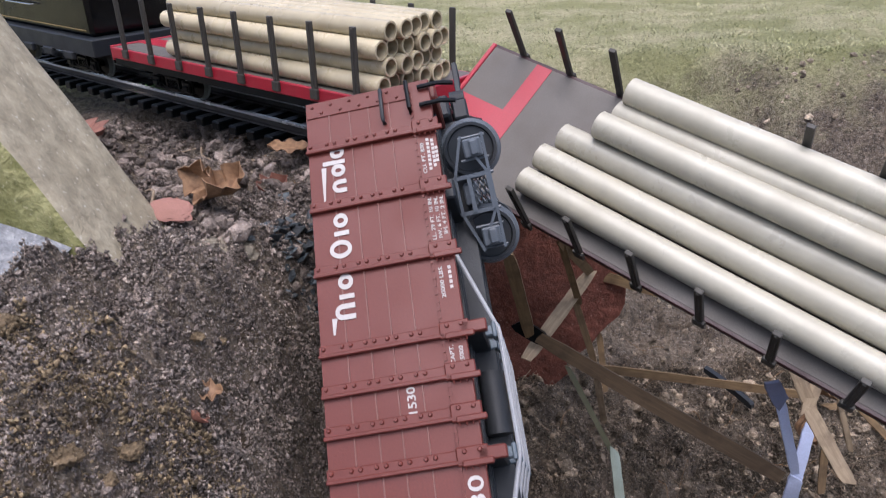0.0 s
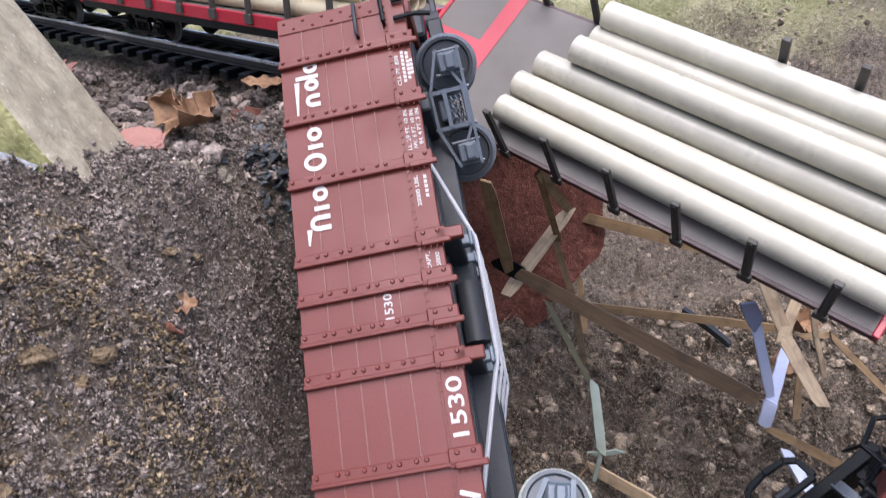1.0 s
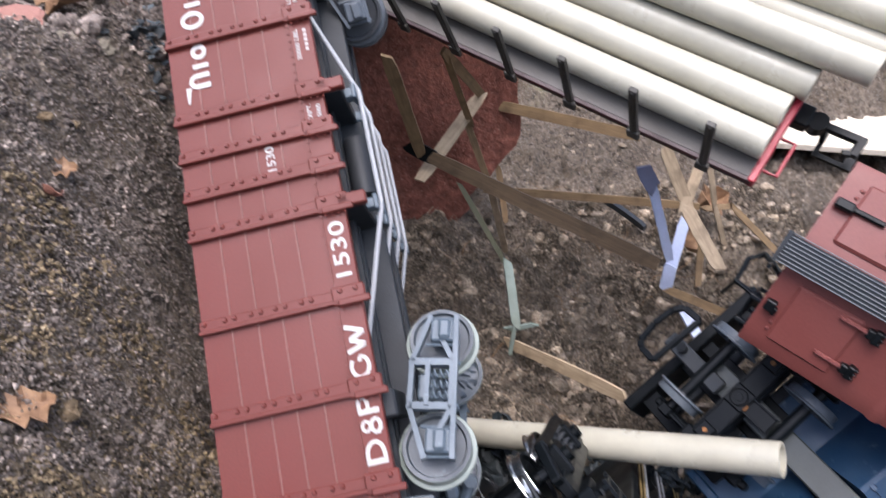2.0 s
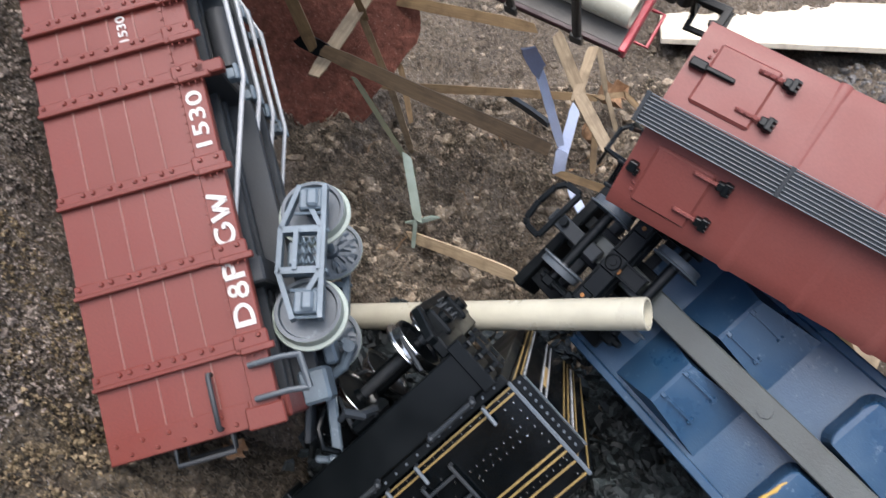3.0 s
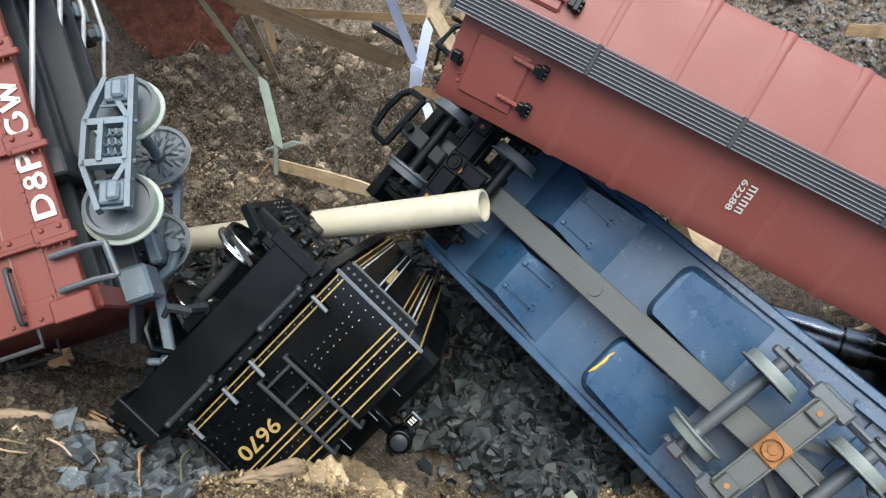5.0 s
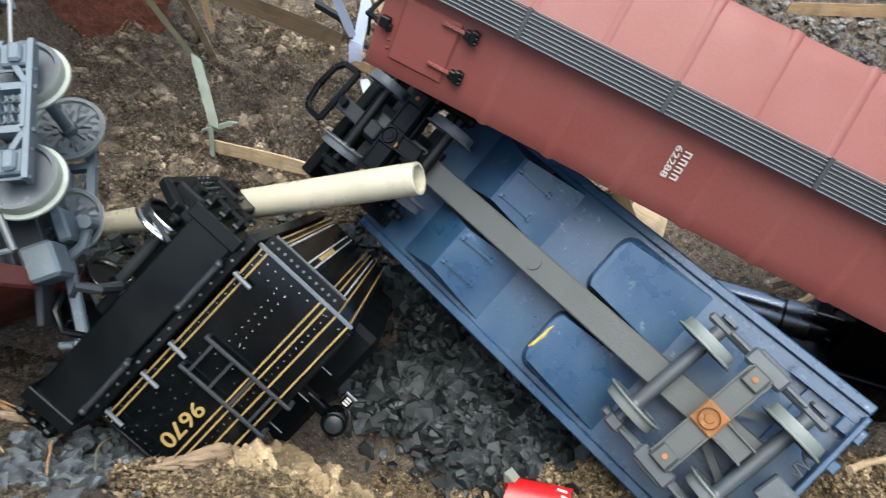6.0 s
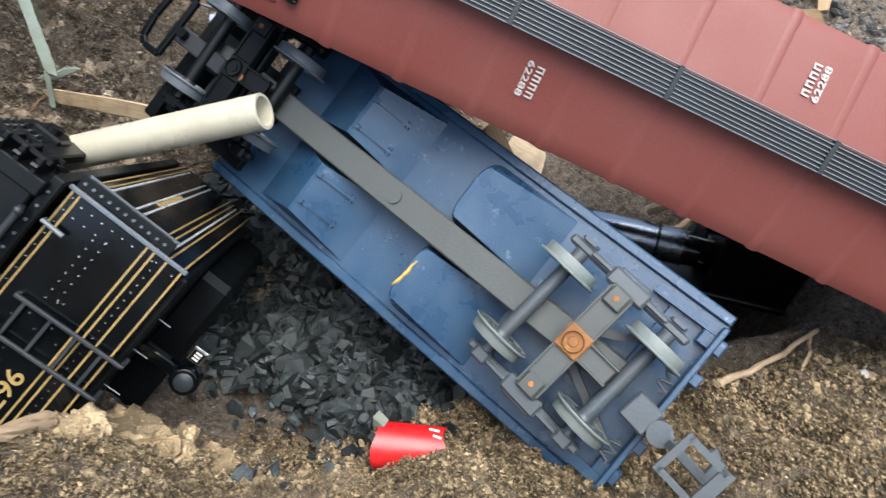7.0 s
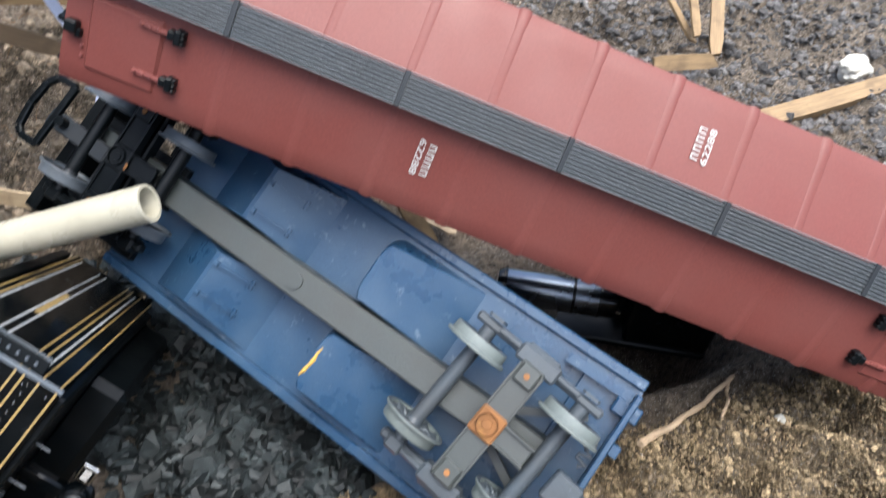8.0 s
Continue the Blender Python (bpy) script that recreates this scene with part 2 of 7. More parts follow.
GREEN = plastic("green_leaf", (0.05, 0.13, 0.03), 0.5, (0.03, 0.07, 0.02), 0.5)
CAN = plastic("red_card_tube", (0.48, 0.0096, 0.012), 0.4, (0.36, 0.016, 0.016), 0.3, relief=0.05)
PAPER = plastic("paper_white", (0.576, 0.552, 0.48), 0.8, (0.4, 0.36, 0.28), 0.3)
BOARD = wood("cream_board", (0.64, 0.576, 0.464), (0.528, 0.456, 0.336), (2.4, 48, 48), 0.6)
DARK_CHROME = plastic("smoked_chrome", (0.22, 0.25, 0.29), 0.22, (0.08, 0.08, 0.08), 0.4, metal=1.0)
SHARD = plastic("terracotta", (0.27, 0.125, 0.095), 0.8, (0.2, 0.12, 0.09), 0.4)
YELLOW = plastic("yellow_scrape", (0.50, 0.31, 0.06), 0.7, (0.4, 0.25, 0.06), 0.4)
STEEL = plastic("rail_steel", (0.75, 0.75, 0.74), 0.22, (0.45, 0.43, 0.4), 0.3, metal=0.6)
RAIL_WEB = plastic("rail_web", (0.03, 0.026, 0.022), 0.7, (0.05, 0.035, 0.025), 0.4)
GRASS = earth("grass_blades", (0.396, 0.402, 0.186), (0.696, 0.648, 0.396), (0.792, 0.72, 0.528), rough=0.7, lump=0.0, random_tone=True)


# ---- mesh helpers ----
def thing(name, m, label, category, group="", kind=""):
    ob = new(name)
    ob.empty_display_size = 0.02
    ob.matrix_world = m
    return tagged(ob, label, category, group, kind)


def mesh_of(name, bm, material, smooth=False):
    me = bpy.data.meshes.new(name)
    bmesh.ops.recalc_face_normals(bm, faces=bm.faces[:])
    bm.to_mesh(me)
    bm.free()
    if smooth:
        me.polygons.foreach_set("use_smooth", [True] * len(me.polygons))
        me.set_sharp_from_angle(angle=radians(40))
    for mat in (material if isinstance(material, list) else [material]):
        me.materials.append(mat)
    return me


def part(name, bm, material, parent, label="", smooth=False):
    me = bm if isinstance(bm, bpy.types.Mesh) else mesh_of(name, bm, material, smooth)
    ob = new(name, me)
    ob.parent = parent
    if label:
        ob["label"] = label
    return ob


def box(bm, x0, x1, y0, y1, z0, z1, bevel=0.0, m=None):
    r = bmesh.ops.create_cube(bm, size=1.0)
    vs = r["verts"]
    mm = Matrix.LocRotScale(((x0 + x1) / 2, (y0 + y1) / 2, (z0 + z1) / 2), None, (abs(x1 - x0), abs(y1 - y0), abs(z1 - z0)))
    bmesh.ops.transform(bm, matrix=(m @ mm) if m else mm, verts=vs)
    if bevel:
        es = {e for v in vs for e in v.link_edges}
        bmesh.ops.bevel(bm, geom=list(es), offset=bevel, segments=1, affect='EDGES', profile=0.6)
    return bm


def solid(*a, **k):
    return box(bmesh.new(), *a, **k)


def bar(bm, p, q, w, h, up=(0, 0, 1), bevel=0.0):
    """A straight bar of section w by h from p to q; h along up."""
    p, q = Vector(p), Vector(q)
    d = q - p
    x = d.normalized()
    y = Vector(up).cross(x)
    if y.length < 1e-6:
        y = Vector((0, 1, 0)).cross(x)
    y.normalize()
    z = x.cross(y)
    m = Matrix((x, y, z)).transposed().to_4x4()
    m.translation = p
    return box(bm, 0, d.length, -w / 2, w / 2, -h / 2, h / 2, bevel, m)


def rod(bm, p, q, r, n=10, r2=None):
    p, q = Vector(p), Vector(q)
    d = q - p
    m = d.to_track_quat('Z', 'Y').to_matrix().to_4x4()
    m.translation = (p + q) / 2
    bmesh.ops.create_cone(bm, cap_ends=True, segments=n, radius1=r, radius2=r if r2 is None else r2, depth=d.length, matrix=m)
    return bm


def chain(bm, pts, r, n=8):
    """A bent round rod through pts, r a radius or one for each point."""
    pts = [Vector(p) for p in pts]
    rs = r if isinstance(r, (list, tuple)) else [r] * len(pts)
    rings = []
    for i, p in enumerate(pts):
        d = (pts[min(i + 1, len(pts) - 1)] - pts[max(i - 1, 0)]).normalized()
        m = d.to_track_quat('Z', 'Y').to_matrix()
        rings.append([bm.verts.new(p + m @ Vector((math.cos(a) * rs[i], math.sin(a) * rs[i], 0))) for a in [2 * math.pi * k / n for k in range(n)]])
    for a, b in zip(rings, rings[1:]):
        for k in range(n):
            bm.faces.new((a[k], a[(k + 1) % n], b[(k + 1) % n], b[k]))
    bm.faces.new(rings[0][::-1])
    bm.faces.new(rings[-1])
    return bm


def lathe(bm, profile, n=32, m=None):
    """Turns a closed profile of (radius, height) about z."""
    rings = []
    for r, h in profile:
        if r < 1e-6:
            v = bm.verts.new((0, 0, h))
            rings.append([v] * n)
        else:
            rings.append([bm.verts.new((r * math.cos(2 * math.pi * k / n), r * math.sin(2 * math.pi * k / n), h)) for k in range(n)])
    for a, b in zip(rings, rings[1:]):
        for k in range(n):
            f = [a[k], a[(k + 1) % n], b[(k + 1) % n], b[k]]
            f = [v for i, v in enumerate(f) if v not in f[:i]]
            if len(f) > 2:
                bm.faces.new(f)
    if m:
        bmesh.ops.transform(bm, matrix=m, verts=bm.verts[:])
    return bm


def prism(bm, outline, y0, y1):
    """A polygon of (x, z), pulled from y0 to y1."""
    a = [bm.verts.new((x, y0, z)) for x, z in outline]
    b = [bm.verts.new((x, y1, z)) for x, z in outline]
    n = len(a)
    bm.faces.new(a)
    bm.faces.new(b[::-1])
    for k in range(n):
        bm.faces.new((a[k], b[k], b[(k + 1) % n], a[(k + 1) % n]))
    return bm


def dome(bm, p, r, axis=(0, 0, 1)):
    """A rivet head: a low six-sided cap."""
    m = Vector(axis).to_track_quat('Z', 'Y').to_matrix()
    p = Vector(p)
    lo = [bm.verts.new(p + m @ Vector((r * math.cos(k * math.pi / 3), r * math.sin(k * math.pi / 3), 0))) for k in range(6)]
    hi = [bm.verts.new(p + m @ Vector((0.6 * r * math.cos(k * math.pi / 3), 0.6 * r * math.sin(k * math.pi / 3), 0.7 * r))) for k in range(6)]
    for k in range(6):
        bm.faces.new((lo[k], lo[(k + 1) % 6], hi[(k + 1) % 6], hi[k]))
    bm.faces.new(hi)


def lettering(name, words, m, width, height, material, parent, thick=0.0002):
    """Words in the built-in font as a mesh, fitted to width and height, centred on m (x along the line, y up the letters)."""
    cu = bpy.data.curves.new(name, 'FONT')
    cu.body = words
    cu.extrude = 0.02
    cu.offset = 0.012
    cu.resolution_u = 3
    tmp = new("tmp", cu)
    dg = bpy.context.evaluated_depsgraph_get()
    me = bpy.data.meshes.new_from_object(tmp.evaluated_get(dg))
    bpy.data.objects.remove(tmp)
    co = np.empty(len(me.vertices) * 3)
    me.vertices.foreach_get("co", co)
    co = co.reshape(-1, 3)
    lo, hi = co.min(0), co.max(0)
    co = (co - (lo + hi) / 2) / (hi - lo) * np.array([width, height, thick * 2])
    me.vertices.foreach_set("co", co.ravel())
    me.materials.clear()
    me.materials.append(material)
    ob = part(name, me, material, parent)
    ob.matrix_local = m
    return ob


def frame_of(rows, at):
    m = Matrix(rows).to_4x4()
    q = m.to_quaternion().to_matrix().to_4x4()
    q.translation = at
    return q


def basis(x, y, at):
    x, y = Vector(x).normalized(), Vector(y)
    y = (y - x * x.dot(y)).normalized()
    m = Matrix((x, y, x.cross(y))).transposed().to_4x4()
    m.translation = at
    return m


# ---- noise for the ground ----
def lattice(x, y, seed):
    xi, yi = np.floor(x).astype(np.int64), np.floor(y).astype(np.int64)
    fx, fy = x - xi, y - yi
    fx, fy = fx * fx * (3 - 2 * fx), fy * fy * (3 - 2 * fy)

    def h(a, b):
        n = (a * 374761393 + b * 668265263 + seed * 1442695041) & 0xFFFFFFFF
        n = ((n ^ (n >> 13)) * 1274126177) & 0xFFFFFFFF
        return ((n ^ (n >> 16)) & 0xFFFF) / 65535.0
    return (h(xi, yi) * (1 - fx) + h(xi + 1, yi) * fx) * (1 - fy) + (h(xi, yi + 1) * (1 - fx) + h(xi + 1, yi + 1) * fx) * fy - 0.5


def step(t):
    t = np.clip(t, 0, 1)
    return t * t * (3 - 2 * t)


def relief(x, y):
    """Height of the dug ground: left heap and track bed, pit, front bank, back bank and lawn."""
    pit = -0.070 - 0.065 * np.exp(-((x - 0.30) / 0.22) ** 2 - ((y - 0.17) / 0.13) ** 2)
    s = 0.10 - y - 0.35 * (x - 0.1) + 0.010 * np.exp(-((x - 0.16) / 0.06) ** 2)
    bank = -0.112 + 1.0 * np.maximum(s, 0) - 0.55 * np.maximum(s - 0.12, 0) - 0.43 * np.maximum(s - 0.25, 0) + 0.075 * step((0.17 - x) / 0.10)
    low = np.maximum(pit, bank) + 0.008 * np.exp(-((pit - bank) / 0.03) ** 2)
    low = low + 0.043 * step((0.03 - x) / 0.07) * step((0.3 - y) / 0.15)
    low = low - 0.055 * np.exp(-(((x - 0.188) / 0.026) ** 2 + ((y - 0.205) / 0.030) ** 2) ** 2)
    low = low - 0.085 * np.exp(-(((x - 0.480) / 0.054) ** 2 + ((y - 0.074) / 0.050) ** 2) ** 2)
    low = low + 0.020 * np.exp(-((x + 0.045) / 0.045) ** 2 - ((y - 0.145) / 0.040) ** 2)
    top = 0.240 - 0.07 * step((0.27 - y) / 0.2) - 0.024 * step((y - 0.35) / 0.10)
    x0 = -0.022 + 0.25 * np.maximum(y - 0.375, 0)
    heap = step((x0 - x) / np.clip(0.165 - 0.33 * (y - 0.217), 0.105, 0.175))
    rear = step((y - 0.74 - 0.06 * np.sin(x * 7)) / 0.24)
    side = step((x - 0.74) / 0.7) * 0.6
    k = 1 - (1 - heap) * (1 - rear) * (1 - side)
    return low + (top - low) * k


def rough(x, y):
    """Clods, crumbs and hollows; coarser in the pit and on the front bank."""
    heap = step((0.0 - x) / 0.06) * step((0.6 - y) / 0.1)
    bank = step((0.135 - 0.35 * (x - 0.1) - y) / 0.04) * step((x - 0.03) / 0.03)
    pit = step((x - 0.03) / 0.05) * step((y - 0.24) / 0.06) * step((0.9 - y) / 0.15)
    wx, wy = x + 0.012 * lattice(x * 40, y * 40, 7), y + 0.012 * lattice(x * 40 + 9, y * 40, 8)
    k = 1 + 0.7 * heap + 0.8 * bank
    clod = np.maximum(0.36 - np.abs(lattice(wx * 46, wy * 46, 10)) * 2.0, -0.1) + 0.5 * np.maximum(0.3 - np.abs(lattice(wx * 95 + 3, wy * 95, 11)) * 2.0, -0.1)
    n = 0.018 * lattice(x * 14, y * 14, 1) + k * 0.013 * lattice(x * 33 + 5, y * 33, 2) + k * 0.008 * lattice(x * 75, y * 75 + 9, 3) + (0.007 + 0.008 * heap) * np.abs(lattice(x * 150, y * 150, 4)) + (0.0045 + 0.0055 * heap) * lattice(x * 300, y * 300, 5)
    n = n - (0.032 * pit + 0.018 * bank + 0.015 * heap) * clod
    calm = step((y - 0.8) / 0.4) * 0.6
    return n * (1 - calm)


def ground_at(x, y):
    return float(relief(np.array([x]), np.array([y]))[0] + rough(np.array([x]), np.array([y]))[0])


# ---- the ground: one sheet from the pit to the horizon ----
def axis_lines(lo, hi, stepsize, reach):
    inner = list(np.arange(lo, hi, stepsize))
    out, d = [], stepsize
    v = hi
    while v < reach:
        out.append(v)
        d *= 1.22
        v += d
    left, d, v = [], stepsize, lo
    while v > -reach:
        d *= 1.22
        v -= d
        left.append(v)
    return np.array(left[::-1] + inner + out)


def build_ground():
    xs, ys = axis_lines(-0.38, 0.92, 0.0026, 60.0), axis_lines(-0.14, 0.98, 0.0026, 60.0)
    gx, gy = np.meshgrid(xs, ys)
    far = np.hypot(gx, gy)
    gz = relief(gx, gy) + rough(gx, gy) * (far < 4)
    gz = np.where(far > 1.2, gz + 0.01 * np.clip(far - 1.2, 0, 30), gz)
    nx, ny = len(xs), len(ys)
    me = bpy.data.meshes.new("ground")
    co = np.stack([gx, gy, gz], -1).reshape(-1, 3)
    idx = np.arange(nx * ny).reshape(ny, nx)
    quads = np.stack([idx[:-1, :-1], idx[:-1, 1:], idx[1:, 1:], idx[1:, :-1]], -1).reshape(-1, 4)
    me.vertices.add(len(co))
    me.vertices.foreach_set("co", co.ravel())
    me.loops.add(quads.size)
    me.loops.foreach_set("vertex_index", quads.ravel())
    me.polygons.add(len(quads))
    me.polygons.foreach_set("loop_start", np.arange(0, quads.size, 4))
    me.polygons.foreach_set("use_smooth", np.ones(len(quads), bool))
    me.update(calc_edges=True)
    me.materials.append(SOIL)
    ob = new("ground", me)
    tagged(ob, "dark crumbly dug soil with a sandy bank and a straw-coloured lawn", "ground", kind="structure")


build_ground()


def scatter(name, label, category, material, count, place, size, flat=1.0, seed=1, sides=0, sink=0.3, tilt=0.45):
    """Many small lumps or chips in one mesh: each a jittered low solid."""
    rng = np.random.default_rng(seed)
    bm = bmesh.new()
    bmesh.ops.create_icosphere(bm, subdivisions=1, radius=1.0) if not sides else bmesh.ops.create_cone(bm, cap_ends=True, segments=sides, radius1=1, radius2=0.8, depth=1.0)
    base = np.array([v.co[:] for v in bm.verts])
    faces = [[v.index for v in f.verts] for f in bm.faces]
    bm.free()
    pts = place(rng, count)
    z = relief(pts[:, 0], pts[:, 1]) + rough(pts[:, 0], pts[:, 1])
    verts, polys = [], []
    for i in range(len(pts)):
        s = size[0] * (size[1] / size[0]) ** (rng.random() ** 2.2)
        v = base * rng.uniform(0.7, 1.25, base.shape) * s
        v[:, 2] *= flat * rng.uniform(0.6, 1.3)
        v[:, 0] *= rng.uniform(0.8, 1.5)
        e = Euler((rng.normal(0, tilt), rng.normal(0, tilt), rng.uniform(0, 6.28)))
        v = v @ np.array(e.to_matrix()).T
        v += np.array([pts[i, 0], pts[i, 1], z[i] + s * flat * (1 - 2 * sink) * 0.5 + (pts[i, 2] if pts.shape[1] > 2 else 0)])
        o = len(verts) * len(base)
        verts.append(v)
        polys += [[a + o for a in f] for f in faces]
    me = bpy.data.meshes.new(name)
    me.from_pydata(np.concatenate(verts).tolist(), [], polys)
    me.materials.append(material)
    ob = new(name, me)
    return tagged(ob, label, category, kind="stuff")


def grains(name, label, material, count, place, size, seed):
    """Fine grains in one mesh: small uneven four-sided crumbs resting on the soil."""
    r = np.random.default_rng(seed)
    base = np.array([(1, 1, 1), (-1, -1, 1), (-1, 1, -1), (1, -1, -1)], float) * 0.72
    tris = np.array([(0, 2, 1), (0, 1, 3), (0, 3, 2), (1, 2, 3)])
    p = place(r, count)
    n = len(p)
    s = size[0] * (size[1] / size[0]) ** (r.random(n) ** 2.5)
    v = base[None] * r.uniform(0.55, 1.35, (n, 4, 1)) * s[:, None, None]
    q = r.normal(0, 1, (n, 4))
    q /= np.linalg.norm(q, axis=1)[:, None]
    w, a, b, c = q.T
    m = np.stack([np.stack([1 - 2 * (b * b + c * c), 2 * (a * b - c * w), 2 * (a * c + b * w)], -1),
                  np.stack([2 * (a * b + c * w), 1 - 2 * (a * a + c * c), 2 * (b * c - a * w)], -1),
                  np.stack([2 * (a * c - b * w), 2 * (b * c + a * w), 1 - 2 * (a * a + b * b)], -1)], 1)
    v = np.einsum("nij,nkj->nki", m, v)
    z = relief(p[:, 0], p[:, 1]) + rough(p[:, 0], p[:, 1]) + s * r.uniform(-0.2, 0.7, n) + (p[:, 2] if p.shape[1] > 2 else 0)
    v += np.stack([p[:, 0], p[:, 1], z], -1)[:, None]
    idx = (tris[None] + 4 * np.arange(n)[:, None, None]).reshape(-1)
    me = bpy.data.meshes.new(name)
    me.vertices.add(n * 4)
    me.vertices.foreach_set("co", v.ravel())
    me.loops.add(len(idx))
    me.loops.foreach_set("vertex_index", idx)
    me.polygons.add(n * 4)
    me.polygons.foreach_set("loop_start", np.arange(0, len(idx), 3))
    me.update(calc_edges=True)
    me.materials.append(material)
    return tagged(new(name, me), label, "soil", kind="stuff")


# ---- wheels and trucks, shared by the wagons ----
def wheel_mesh(r, rim, disc, name, ribs=0):
    """A flanged wheel; the disc carries raised curved ribs where ribs is given."""
    bm = bmesh.new()
    w, n = 0.0062, 72 if ribs else 40
    prof = [(0.0, -0.001), (r * 0.2, -0.001), (r * 0.22, 0.0012), (r * 0.72, 0.0016), (r * 0.76, 0.0), (r * 0.86, 0.0), (r * 0.88, 0.0008), (r * 0.885, w - 0.0016), (r * 0.985, w - 0.0013), (r, w - 0.0006), (r * 0.985, w),
            (r * 0.88, w), (r * 0.86, w - 0.0016), (r * 0.80, w - 0.0016), (r * 0.62, w - 0.0016), (r * 0.42, w - 0.0016), (r * 0.26, w - 0.0016), (r * 0.22, w + 0.001), (0.0, w + 0.001)]
    lathe(bm, prof, n)
    for f in bm.faces:
        c = f.calc_center_median()
        f.material_index = 0 if math.hypot(c.x, c.y) > r * 0.84 and 0.0002 < c.z < w - 0.0002 else 1
    if ribs:
        for v in bm.verts:
            q = math.hypot(v.co.x, v.co.y) / r
            if 0.3 < q < 0.83 and v.co.z > w * 0.5 and v.co.z < w - 0.001:
                a = math.atan2(v.co.y, v.co.x) - 0.9 * (q - 0.25)
                if (a * ribs / (2 * math.pi)) % 1.0 < 0.26:
                    v.co.z += 0.0016
    return mesh_of(name, bm, [rim, disc], True)


WHEEL_G = wheel_mesh(0.0158, PALE_TREAD, DISC_GREY, "wheel", 9)
WHEEL_B = wheel_mesh(0.0158, WHEEL_METAL, MATT_BLACK, "wheel", 9)
WHEEL_C = wheel_mesh(0.0158, CHROME, MATT_BLACK, "wheel")
WHEEL_DK = wheel_mesh(0.0158, MID_GREY, UNDER_GREY, "wheel")
WHEEL_H = wheel_mesh(0.0158, WHEEL_METAL, HOP_GREY, "wheel", 9)


def truck(parent, m, material, wheel, style="arch", base=0.050, half=0.0345, heavy=1.0, big=1.0):
    """A two-axle truck. x along the rails, y across, z up to the body; axles at z = 0."""
    # bolster, then a frame on either side
    tr = part("truck", solid(-0.006, 0.006, -half + 0.002, half - 0.002, 0.001, 0.009, 0.001), material, parent)
    tr.matrix_local = m
    b = base / 2
    for s in (-1, 1):
        y = s * half
        bm = bmesh.new()
        if style == "arch":
            t = 0.0030 * heavy
            h = 0.0016 * heavy
            e = b + 0.0075
            bar(bm, (-e, y, -0.0075), (e, y, -0.0075), 0.0038 * heavy, h)
            for k in (-1, 1):
                bar(bm, (k * e, y, 0.0042), (k * 0.0105, y, 0.0118), t, h, (0, 0, 1))
                bar(bm, (k * (b + 0.004), y, 0.0030), (k * 0.0105, y, -0.0066), t, h, (0, 0, 1))
                bar(bm, (k * 0.0100, y, -0.0080), (k * 0.0100, y, 0.0118), 0.0022 * heavy, t, (0, 1, 0))
                rod(bm, (k * 0.0100, y, -0.0098), (k * 0.0100, y, 0.0135), 0.0011, 6)
                rod(bm, (k * (b + 0.0062), y, -0.0092), (k * (b + 0.0062), y, 0.0058), 0.0008, 6)
                rod(bm, (k * (b - 0.0062), y, -0.0092), (k * (b - 0.0062), y, 0.0064), 0.0008, 6)
            bar(bm, (-0.0115, y, 0.0118), (0.0115, y, 0.0118), t, h)
            bar(bm, (-0.0100, y, -0.0060), (0.0100, y, -0.0060), t + 0.002, 0.0018)
            bar(bm, (-0.0100, y, 0.0045), (0.0100, y, 0.0045), t + 0.002, 0.0022)
            for x in (-b, b):
                jb = solid(x - 0.0052, x + 0.0052, y - 0.003, y + 0.003, -0.0066, 0.0040, 0.0008)
                box(jb, x - 0.0046, x + 0.0046, y + s * 0.003, y + s * 0.0052, -0.0050, 0.0006, 0.0012)
                part("journal_box", jb, material, tr)
        else:
            bar(bm, (-b - 0.0085, y, 0.0005), (b + 0.0085, y, 0.0005), 0.0046, 0.0062, bevel=0.0012)
            bar(bm, (-b + 0.004, y + s * 0.0006, -0.0030), (b - 0.004, y + s * 0.0006, -0.0030), 0.0024, 0.0030, bevel=0.0006)
            box(bm, -0.0105, 0.0105, y - 0.0042, y + 0.0042, -0.0058, 0.0050, 0.0012)
            box(bm, -0.0085, 0.0085, y + s * 0.0030, y + s * 0.0056, -0.0042, 0.0036, 0.0010)
            for x in (-b, b):
                jb = solid(x - 0.0044, x + 0.0044, y - 0.0030, y + s * 0.0042, -0.0040, 0.0050, 0.0013)
                rod(jb, (x, y - s * 0.0060, 0), (x, y - s * 0.0026, 0), 0.0030, 10)
                part("journal_box", jb, material, tr)
                part("axle_end", rod(bmesh.new(), (x, y - s * 0.0066, 0), (x, y - s * 0.0058, 0), 0.0024, 10), RUST, tr, "rusty axle end")
        part("side_frame", bm, material, tr)
    if style == "arch":
        for s in (-1, 1):
            for x in (-0.0048, 0.0, 0.0048):
                sp = bmesh.new()
                chain(sp, [(x + 0.0016 * math.cos(k), s * half + s * 0.0004 + 0.0012 * math.sin(k), -0.0050 + 0.00043 * k) for k in np.arange(0, 21, 0.7)], 0.0005, 5)
                part("spring", sp, material, tr)
    ax = []
    for x in (-b, b):
        a = bmesh.new()
        rod(a, (x, -half + 0.002, 0), (x, half - 0.002, 0), 0.0026 if style == "arch" else 0.0036, 12)
        part("axle", a, material, tr, smooth=True)
        for s in (-1, 1):
            w = part("wheel", wheel, None, tr)
            w.matrix_local = Matrix.Translation((x, s * 0.0268, 0)) @ Euler((radians(90 * s), 0, 0)).to_matrix().to_4x4() @ Matrix.Scale(big, 4)
    return tr


